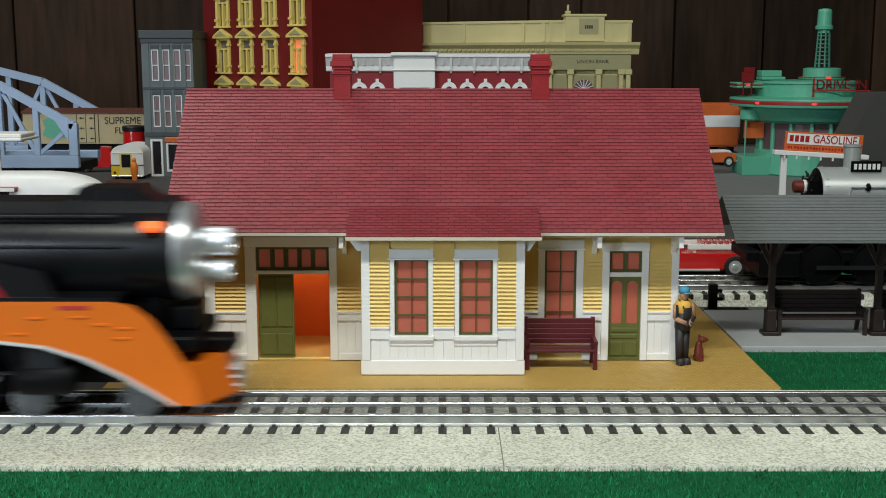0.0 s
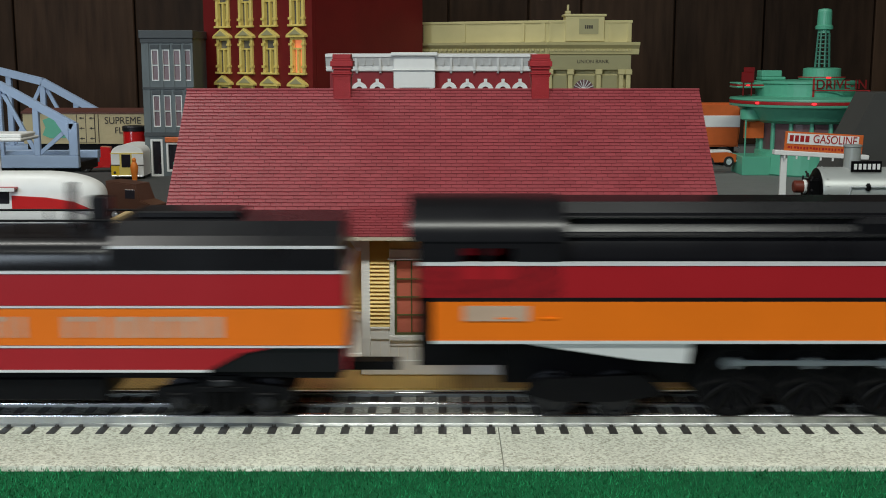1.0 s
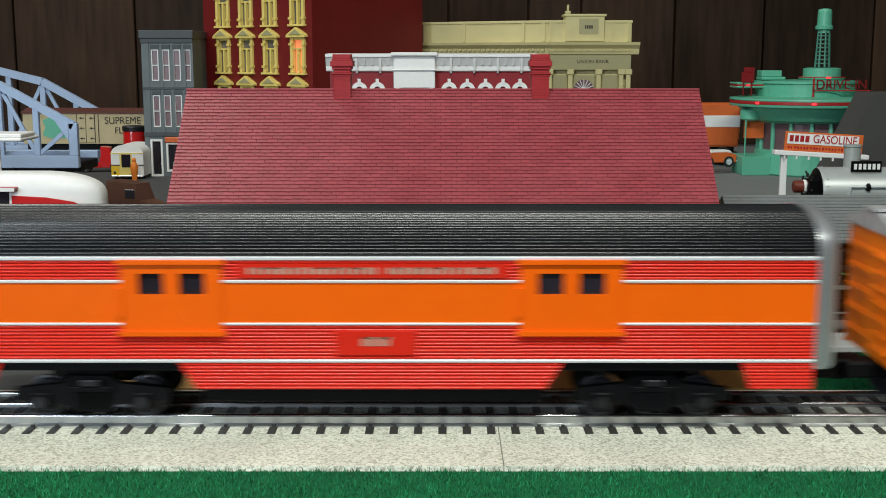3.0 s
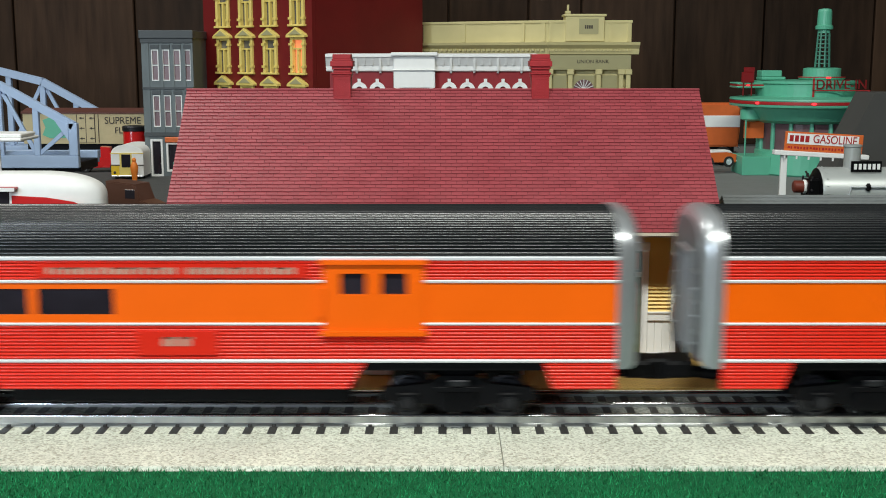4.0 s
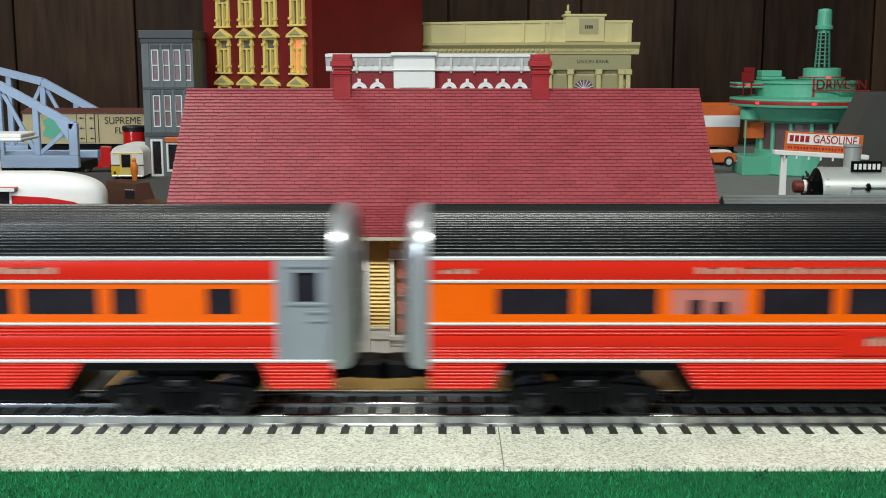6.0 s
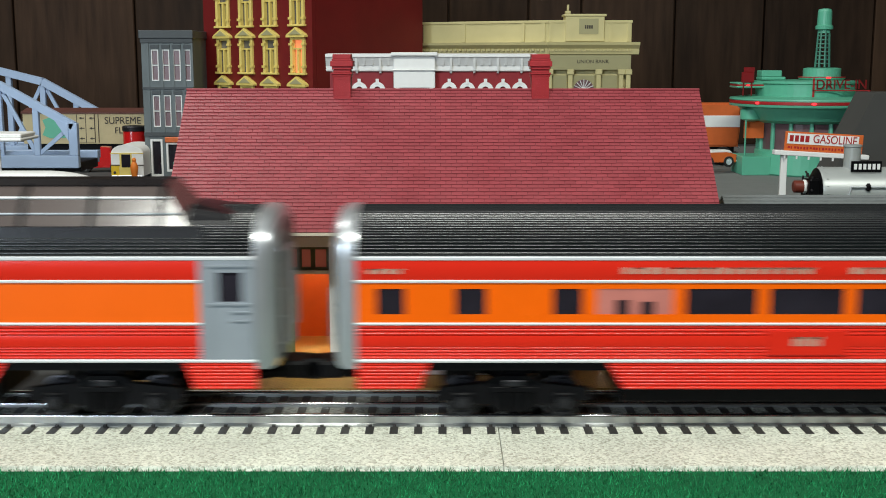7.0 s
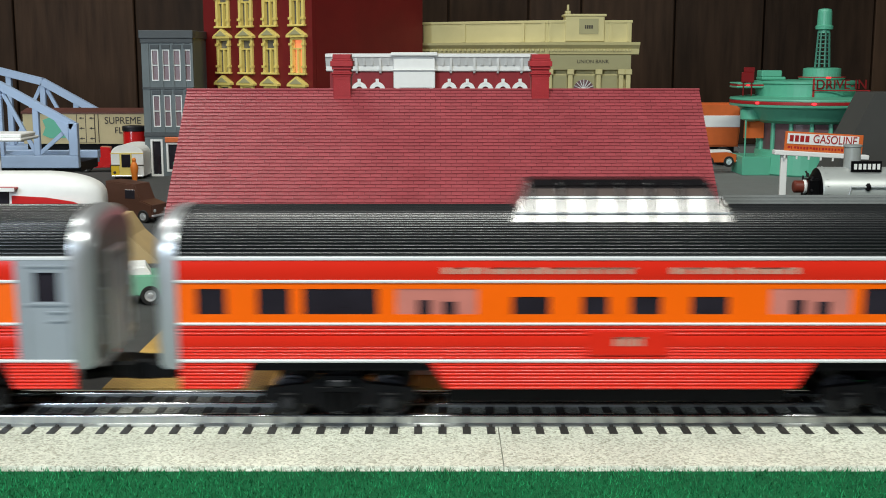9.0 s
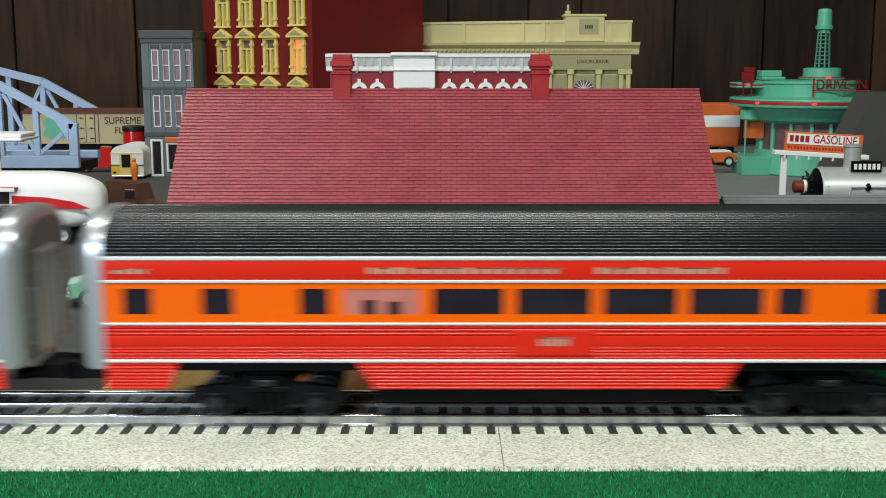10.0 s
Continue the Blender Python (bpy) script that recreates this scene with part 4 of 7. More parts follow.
streamliner()
rp = prism(bmesh.new(), [(-0.2495, 0.0), (-0.2130, 0.0), (-0.2350, 0.0200), (-0.2440, 0.0340), (-0.2495, 0.0340)], 0.855, 0.90, "y")
tagged(part("crossing_ramp", rp, M_TAN), "tan sloping ramp block beside the road", "ramp")
cn = boxes((-0.52, -0.3985, 1.09, 1.14, 0.0745, 0.0775), (-0.52, -0.400, 1.095, 1.135, 0.0775, 0.0815), bevel=0.001)
fc = thing("filling_station_canopy", pose(0, 0, 0), "white canopy on thin posts beside the bridge", "canopy")
part("canopy_slab", cn, M_WHITE, fc)
for x in (-0.50, -0.43):
    part("post", rod(bmesh.new(), (x, 1.115, 0), (x, 1.115, 0.0745), 0.002), M_WHITE, fc)
gb = boxes((-0.2960, -0.2560, 1.26, 1.29, 0.0, 0.040), (-0.2940, -0.2580, 1.262, 1.288, 0.040, 0.044), bevel=0.001)
tagged(part("storage_crate", gb, M_MINTDARK), "dull green crate behind the brown van", "crate")


# ---------- truss bridge ----------
def bridge(m, yn, yf, label):
    b = thing("truss_bridge", m, label, "bridge", "truss bridges")

    def bar(x0, z0, x1, z1, y, h, t=0.006):
        d = Vector((x1 - x0, 0, z1 - z0))
        n = Vector((-d.z, 0, d.x)).normalized() * h / 2
        return prism(bmesh.new(), [(x0 + n.x, z0 + n.z), (x1 + n.x, z1 + n.z), (x1 - n.x, z1 - n.z), (x0 - n.x, z0 - n.z)], y - t / 2, y + t / 2, "y")
    for y in (yn,):
        part("bottom_chord", boxes((-0.90, -0.3945, y - 0.004, y + 0.004, 0.0345, 0.0480), bevel=0.0006), M_STEELBLUE, b)
        part("end_post", boxes((-0.4040, -0.3945, y - 0.004, y + 0.004, 0.0480, 0.0830), bevel=0.0006), M_STEELBLUE, b)
        zt = lambda x: 0.0800 + (-0.3990 - x) * 0.56 if x > -0.478 else 0.1242 + (-0.478 - x) * 0.25
        xs = (-0.3990, -0.4390, -0.4780, -0.5180, -0.5600, -0.6000)
        for x0, x1 in zip(xs, xs[1:]):
            part("top_chord", bar(x0, zt(x0), x1, zt(x1), y, 0.0085, 0.008), M_STEELBLUE, b)
        for x in xs[1:-1]:
            part("vertical_post", boxes((x - 0.0032, x + 0.0032, y - 0.003, y + 0.003, 0.0480, zt(x)), bevel=0.0005), M_STEELBLUE, b)
        for x0, z0, x1, z1 in ((-0.4370, 0.050, -0.4030, 0.0790), (-0.4410, 0.050, -0.4740, 0.1160), (-0.4800, 0.050, -0.4830, 0.052), (-0.4800, 0.1200, -0.5160, 0.05)):
            part("diagonal", bar(x0, z0, x1, z1, y + 0.001, 0.0042, 0.003), M_STEELBLUE, b)
        part("gusset", prism(bmesh.new(), [(-0.4040, 0.0640), (-0.4040, 0.0820), (-0.4200, 0.0890)], y - 0.0045, y - 0.0032, "y"), M_STEELBLUE, b)
    part("bottom_chord", boxes((-0.90, -0.3945, yf - 0.004, yf + 0.004, 0.0345, 0.0480), bevel=0.0006), M_STEELBLUE, b)
    part("deck", boxes((-0.90, -0.3945, yn + 0.004, yf - 0.004, 0.0300, 0.0400)), M_UNDER, b)
    for x in (-0.425, -0.47, -0.515, -0.56):
        part("floor_beam", boxes((x - 0.003, x + 0.003, yn - 0.002, yf + 0.002, 0.0235, 0.0345)), M_UNDER, b)
    part("pier", boxes((-0.50, -0.43, yn + 0.010, yf - 0.010, 0.0, 0.0235)), M_UNDER, b)


bridge(pose(0, 0, 0), 1.250, 1.320, "pale blue steel truss bridge with sloping end posts")
# the same bridge, larger, on a lower line behind the refrigerator car
bridge(pose(0, 0, 0.154 * (1 - 1.266)) @ Matrix.Scale(1.266, 4), 1.390, 1.450, "pale blue truss bridge behind the refrigerator car")


def reefer():
    c = thing("refrigerator_car", pose(-0.4980, 1.660, 0.0059) @ Matrix.Scale(0.956, 4), "cream wooden refrigerator car with brown roof and lettering", "train car")
    part("body", boxes((-0.100, 0.100, -0.025, 0.025, 0.0270, 0.0720)), M_REEFER, c)
    part("roof", prism(bmesh.new(), [(-0.027, 0.0715), (-0.027, 0.0740), (0, 0.0790), (0.027, 0.0740), (0.027, 0.0715)], -0.102, 0.102), M_REEFERBROWN, c)
    part("side_door", boxes((-0.020, 0.006, -0.0262, -0.0250, 0.0290, 0.0705), bevel=0.0003), M_REEFER, c)
    bm = bmesh.new()
    for x in (-0.020, -0.007, 0.006, 0.0115):
        box(bm, x - 0.0004, x + 0.0004, -0.0266, -0.0250, 0.029, 0.0705)
    for x in (-0.014, 0.001):
        for z in (0.035, 0.050, 0.065):
            prism(bm, [(x - 0.003, z), (x + 0.001, z - 0.0018), (x + 0.001, z - 0.0006), (x + 0.005, z - 0.0006), (x + 0.005, z + 0.0006), (x + 0.001, z + 0.0006), (x + 0.001, z + 0.0018)], -0.0266, -0.0255, "y")
    part("strap_hinge", bm, M_INK, c)
    lettering("SUPREME", 0.0145, 0.0003, M_INK, c, pose(0.0477, -0.0256, 0.0610, 90), squeeze=0.92)
    lettering("FL", 0.0130, 0.0003, M_INK, c, pose(0.0410, -0.0256, 0.0465, 90))
    part("green_panel", prism(bmesh.new(), [(-0.072, 0.040), (-0.060, 0.035), (-0.036, 0.036), (-0.030, 0.044), (-0.027, 0.056), (-0.036, 0.064), (-0.046, 0.061), (-0.058, 0.067), (-0.071, 0.062), (-0.067, 0.051)], -0.0257, -0.0252, "y"), M_MINT, c)
    part("underframe", boxes((-0.098, 0.098, -0.016, 0.016, 0.018, 0.027)), M_UNDER, c)
    for s in (-1, 1):
        part("truck", boxes((s * 0.070 - 0.020, s * 0.070 + 0.020, -0.022, 0.022, 0.004, 0.018), bevel=0.002), M_UNDER, c)


reefer()
dr = turned(bmesh.new(), [(0.0145, 0.0), (0.0150, 0.003), (0.0150, 0.0500), (0.0146, 0.0520)], (0, 0, 0), "z", 24)
dt = thing("water_tank", pose(-0.4290, 1.605, 0.0), "dark red round tank with gray lid", "tank")
part("shell", dr, M_FIRERED, dt, smooth=True)
part("lid", turned(bmesh.new(), [(0.0158, 0.052), (0.0160, 0.0575), (0.0150, 0.0590), (0.0040, 0.0600)], (0, 0, 0), "z", 24), M_WHEEL, dt, smooth=True)


# ---------- town buildings ----------
def gray_house():
    h = thing("gray_town_house", pose(-0.3865, 1.4975, 0.0) @ Matrix.Diagonal((0.92, 1, 1, 1)), "blue-gray three-storey town house with white sash windows", "building")
    W, H = 0.0712, 0.1768
    cols = [(0.0138, 0.0236), (0.0290, 0.0388), (0.0440, 0.0542), (0.0596, 0.0688)]
    rows = [(0.1230, 0.1625), (0.0640, 0.1045)]
    shop = [(0.0080, 0.0250, 0.0, 0.0480), (0.0300, 0.0690, 0.0060, 0.0440)]
    holes = [(a, b_, z0, z1) for a, b_ in cols for z0, z1 in rows] + shop
    bm = bmesh.new()
    panel(bm, 0, W, 0, H, 0, 0.004, holes)
    part("front_wall", bm, M_BLUEGRAY, h)
    part("shell", boxes((0, W, 0.0045, 0.10, 0, H)), M_BLUEGRAY, h)
    part("cornice", boxes((-0.002, W + 0.002, -0.004, 0.10, H, H + 0.0100), (-0.001, W + 0.001, -0.002, 0.004, H - 0.006, H), bevel=0.0005), M_DARKCORNICE, h)
    for z0, z1, d in ((0.1120, 0.1150, 0.0015), (0.0520, 0.0570, 0.0025)):
        part("band_course", boxes((0, W, -d, 0, z0, z1)), M_DARKCORNICE, h)
    for i in range(5):
        x = (0.0085, 0.0278, 0.0431, 0.0592, 0.0700)[i]
        part("pilaster", boxes((x - 0.0018, x + 0.0018, -0.0012, 0, 0.0570, 0.1120), (x - 0.0018, x + 0.0018, -0.0012, 0, 0.1150, H - 0.006)), M_BLUEGRAY, h)
    for a, b_ in cols:
        for z0, z1 in rows:
            f = 0.0012
            w = part("window", boxes((a, a + f, -0.0008, 0.002, z0, z1), (b_ - f, b_, -0.0008, 0.002, z0, z1), (a + f, b_ - f, -0.0008, 0.002, z0, z0 + f), (a + f, b_ - f, -0.0008, 0.002, z1 - f, z1),
                                     (a + f, b_ - f, -0.0008, 0.002, (z0 + z1) / 2 - f * 0.5, (z0 + z1) / 2 + f * 0.5)), M_WHITE, h)
            part("pane", boxes((a + f, b_ - f, 0.002, 0.003, z0 + f, (z0 + z1) / 2)), M_PINKPANE, w)
            part("pane", boxes((a + f, b_ - f, 0.0012, 0.0022, (z0 + z1) / 2 + f, z1 - f)), M_PINKPANE, w)
            part("lintel", boxes((a - 0.001, b_ + 0.001, -0.0014, 0, z1 + 0.0012, z1 + 0.0060)), M_DARKCORNICE, h)
    for a, b_, z0, z1 in shop:
        f = 0.0026
        w = part("shop_front", boxes((a, a + f, -0.0018, 0.002, z0, z1), (b_ - f, b_, -0.0018, 0.002, z0, z1), (a + f, b_ - f, -0.0018, 0.002, z1 - f, z1), (a + f, b_ - f, -0.0018, 0.002, z0, z0 + f)), M_WHITE, h)
        part("pane", boxes((a + f, b_ - f, 0.002, 0.003, z0, z1 - f)), M_GLASS, w)
    part("shop_sign", boxes((0.0290, 0.0640, -0.0045, -0.0015, 0.0440, 0.0510), bevel=0.0008), M_SIGNORANGE, h, "orange shop sign")


gray_house()


def red_block():
    """Tall brick block set at an angle, its window front and a plain side wall."""
    h = thing("red_brick_block", pose(-0.1618, 1.450, 0.0, 0, 0, -40), "tall dark red brick building with cream pedimented windows", "building")
    W, D, H = 0.211, 0.208, 0.31
    cols = (-0.1690, -0.1230, -0.0765, -0.0250)
    hw, tall = 0.0130, 0.0440
    lows = (0.0120, 0.0725, 0.1335, 0.1935, 0.2535)
    holes = [(x - hw, x + hw, z, z + tall) for x in cols for z in lows]
    bm = bmesh.new()
    panel(bm, -W, 0, 0, H, 0, 0.006, holes)
    part("front_wall", bm, M_BRICKRED, h)
    part("shell", boxes((-W, 0, 0.0065, D, 0, H)), M_BRICKRED, h)
    part("roof_cornice", boxes((-W - 0.004, 0.004, -0.005, D, H, H + 0.008)), M_CREAM, h)
    for x in cols:
        for z in lows:
            fr = bmesh.new()
            f = 0.0042
            for s in (-1, 1):
                x0, x1 = sorted((x + s * hw, x + s * (hw - f)))
                box(fr, x0, x1, -0.0032, 0.003, z, z + tall, 0.0005)
                x0, x1 = sorted((x + s * (hw + 0.0012), x + s * (hw - f)))
                box(fr, x0, x1, -0.0042, 0.0, z + tall - 0.010, z + tall - 0.007)
                box(fr, x0, x1, -0.0042, 0.0, z + 0.006, z + 0.009)
            box(fr, x - hw + f, x + hw - f, -0.0010, 0.003, z + tall * 0.66, z + tall * 0.66 + 0.0020)
            box(fr, x - 0.0013, x + 0.0013, -0.0016, 0.003, z, z + tall * 0.66)
            box(fr, x - hw + f, x + hw - f, -0.0026, 0.003, z + tall - 0.003, z + tall)
            w = part("window", fr, M_CREAM, h)
            part("pediment", prism(bmesh.new(), [(x - hw - 0.0040, z + tall), (x + hw + 0.0040, z + tall), (x + hw + 0.0040, z + tall + 0.0024), (x + hw + 0.0015, z + tall + 0.0045), (x, z + tall + 0.0125), (x - hw - 0.0015, z + tall + 0.0045), (x - hw - 0.0040, z + tall + 0.0024)], -0.0060, 0, "y"), M_CREAM, w)
            part("pediment_moulding", prism(bmesh.new(), [(x - hw + 0.002, z + tall + 0.0034), (x + hw - 0.002, z + tall + 0.0034), (x, z + tall + 0.0098)], -0.0068, -0.0060, "y"), M_BANKDARK, w)
            part("window_sill", boxes((x - hw - 0.0022, x + hw + 0.0022, -0.0050, 0, z - 0.0026, z), bevel=0.0004), M_CREAM, w)
            lit = x == cols[-1] and abs(z - 0.1335) < 1e-6
            part("pane", boxes((x - hw + f, x + hw - f, 0.003, 0.0040, z, z + tall)), M_GLOWPANE if lit else M_PALEPANE, w, "glowing orange pane" if lit else "")


red_block()


def arcade():
    h = thing("arcade_building", pose(0, 1.2, 0.0), "low red building with white cornice and arched windows", "building")
    x0, x1 = -0.1165, 0.0925
    part("shell", boxes((x0, x1, 0.004, 0.09, 0, 0.150)), M_ARCADERED, h)
    arches = (-0.0862, -0.0676, 0.0064, 0.0250, 0.0437, 0.0617, 0.0792)
    part("front_wall", boxes((x0, x1, 0.0, 0.004, 0, 0.1395)), M_ARCADERED, h)
    bm = prism(bmesh.new(), [(0.0, 0.1385), (-0.003, 0.1395), (-0.0035, 0.1440), (-0.0090, 0.1520), (-0.0110, 0.1535), (-0.0110, 0.1565), (0.02, 0.1570), (0.02, 0.1385)], x0 - 0.0035, x1 + 0.0035)
    part("cornice", bm, M_WHITE, h)
    for i in range(26):
        x = x0 + 0.004 + i * (x1 - x0 - 0.008) / 25
        if abs(x + 0.0293) < 0.023:
            continue
        big = i % 3 == 0
        part("bracket", prism(bmesh.new(), [(-0.0030, 0.1370 if big else 0.1440), (-0.0055, 0.1400 if big else 0.1450), (-0.0098, 0.1525), (-0.0030, 0.1525)], x - 0.0011, x + 0.0011), M_WHITE, h)
    part("centre_bay", boxes((-0.0505, -0.0081, -0.0105, 0.0, 0.1220, 0.1545), (-0.0530, -0.0056, -0.0150, 0.02, 0.1545, 0.1580), (-0.0515, -0.0071, -0.0128, 0.0, 0.1395, 0.1410), (-0.0490, -0.0440, -0.0120, 0, 0.0, 0.122), (-0.0146, -0.0096, -0.0120, 0, 0.0, 0.122), bevel=0.0006), M_WHITE, h)
    for x in (-0.0370, -0.0216):
        part("centre_window", boxes((x - 0.0060, x + 0.0060, -0.0060, -0.0050, 0.085, 0.121), bevel=0.0004), M_GLASS, h)
    part("centre_wall", boxes((-0.044, -0.0146, -0.005, 0.0, 0.0, 0.122)), M_WHITE, h)
    for x in arches:
        bm = bmesh.new()
        n = 10
        outer = [(x + 0.0082 * math.cos(math.pi * i / n), 0.1195 + 0.0085 * math.sin(math.pi * i / n)) for i in range(n + 1)]
        inner = [(x + 0.0036 * math.cos(math.pi * i / n), 0.1195 + 0.0040 * math.sin(math.pi * i / n)) for i in range(n, -1, -1)]
        prism(bm, outer + inner, -0.0030, 0.0, "y")
        box(bm, x - 0.0016, x + 0.0016, -0.0040, 0.0, 0.1262, 0.1312)
        for s in (-1, 1):
            a, b_ = sorted((x + s * 0.0082, x + s * 0.0052))
            box(bm, a, b_, -0.0028, 0.0, 0.0700, 0.1195)
        w = part("arched_window", bm, M_WHITE, h)
        part("pane", boxes((x - 0.0052, x + 0.0052, -0.0010, 0.0, 0.0700, 0.1195)), M_PALEPANE, w)


arcade()


def bank():
    h = thing("bank_building", pose(0.1390, 1.55, 0.0), "cream stone bank building with cornice and columns", "building")
    W = 0.1105

    def storey(parent, w, left):
        sgn = -1 if left else 1
        X = lambda a, b_: tuple(sorted((sgn * a, sgn * b_)))
        x0, x1 = X(0, w)
        part("upper_wall", boxes((x0, x1, 0, 0.05, 0.1720, 0.1985), (*X(-0.001, w + 0.001), -0.0015, 0.05, 0.1975, 0.2010), bevel=0.0004), M_BANK, parent)
        part("cornice", prism(bmesh.new(), [(0.0, 0.1560), (-0.0025, 0.1570), (-0.0040, 0.1640), (-0.0100, 0.1690), (-0.0110, 0.1725), (0.04, 0.1730), (0.04, 0.1560)], *X(-0.004, w + (0.004 if left else 0.0100))), M_BANK, parent)
        part("frieze", boxes((x0, x1, 0.0, 0.05, 0.1370, 0.1560), (*X(0, w), -0.0016, 0.0, 0.1365, 0.1385)), M_BANKDARK, parent)
        n = 26
        for i in range(n):
            a = w * (i + 0.25) / n
            part("dentil", boxes((*X(a, a + w / n * 0.5), -0.0062, -0.0030, 0.1610, 0.1638)), M_BANK, parent)
        part("back_wall", boxes((x0, x1, 0.008, 0.05, 0.0, 0.1370)), M_BANK, parent)
    storey(h, W, False)
    for x in (0.003, 0.0305, 0.0680, 0.0980, 0.1075):
        wid = 0.0062
        bm = boxes((x - wid / 2, x + wid / 2, -0.001, 0.008, 0.0, 0.130), (x - wid * 0.75, x + wid * 0.75, -0.0025, 0.008, 0.130, 0.1370), (x - wid * 0.75, x + wid * 0.75, -0.0025, 0.008, 0.0, 0.006), bevel=0.0006)
        part("column", bm, M_BANK, h)
    for x in (0.0030, 0.0245, 0.0830, 0.1060):
        part("pilaster", boxes((x - 0.0014, x + 0.0014, -0.0016, 0, 0.1735, 0.1975)), M_BANK, h)
    part("centre_pediment", boxes((0.0225, 0.0740, -0.003, 0.03, 0.1735, 0.2070), (0.0205, 0.0765, -0.0045, 0.03, 0.2060, 0.2090), (0.0225, 0.0290, -0.0040, 0.01, 0.2090, 0.2130), (0.0245, 0.0270, -0.0030, 0.004, 0.2130, 0.2210), bevel=0.0006), M_BANK, h)
    part("date_panel", boxes((0.0405, 0.0660, -0.0036, -0.0028, 0.1830, 0.2030)), M_BANKDARK, h)
    marks = bmesh.new()
    for i in range(4):
        box(marks, 0.0480 + i * 0.0028, 0.0499 + i * 0.0028, -0.0040, -0.0034, 0.1900, 0.1945)
    part("date_mark", marks, M_INK, h, "dark date too fine to read")
    lettering("UNION BANK", 0.0068, 0.0002, M_INK, h, pose(0.0600, -0.0004, 0.1470, 90))
    for x0, x1, m in ((0.0070, 0.0270, M_BANKDARK), (0.0345, 0.0640, M_BANKDARK), (0.0720, 0.0940, M_BANKDARK)):
        part("window", boxes((x0, x1, 0.006, 0.0078, 0.020, 0.1290), bevel=0.0006), m, h)
    xm, zm, ra = 0.0490, 0.1100, 0.0135
    fan = part("fan_light", prism(bmesh.new(), [(xm + ra * math.cos(math.pi * j / 16), zm + ra * math.sin(math.pi * j / 16)) for j in range(17)], 0.0045, 0.0062, "y"), M_PINKPANE, h, "dusky half-round fan light")
    for j in range(1, 8):
        q = math.pi * j / 8
        part("fan_bar", rod(bmesh.new(), (xm, 0.0042, zm), (xm + ra * math.cos(q), 0.0042, zm + ra * math.sin(q)), 0.0006, seg=6), M_WHITE, fan)
    wing = new("wing")
    wing.parent = h
    wing.matrix_local = pose(-0.0005, 0.0, 0.0, 0, 0, -30)
    storey(wing, 0.192, True)
    for i in (0, 1, 4):
        part("pilaster", boxes((-0.006 - i * 0.030 - 0.0025, -0.006 - i * 0.030 + 0.0025, -0.0016, 0, 0.1735, 0.1975)), M_BANK, wing)


bank()


# ---------- drive-in restaurant ----------
setting("road", boxes((0.20, 2.4, 1.22, 1.95, 0.0, 0.0042)), M_ROAD, "gray road surface before the drive-in")


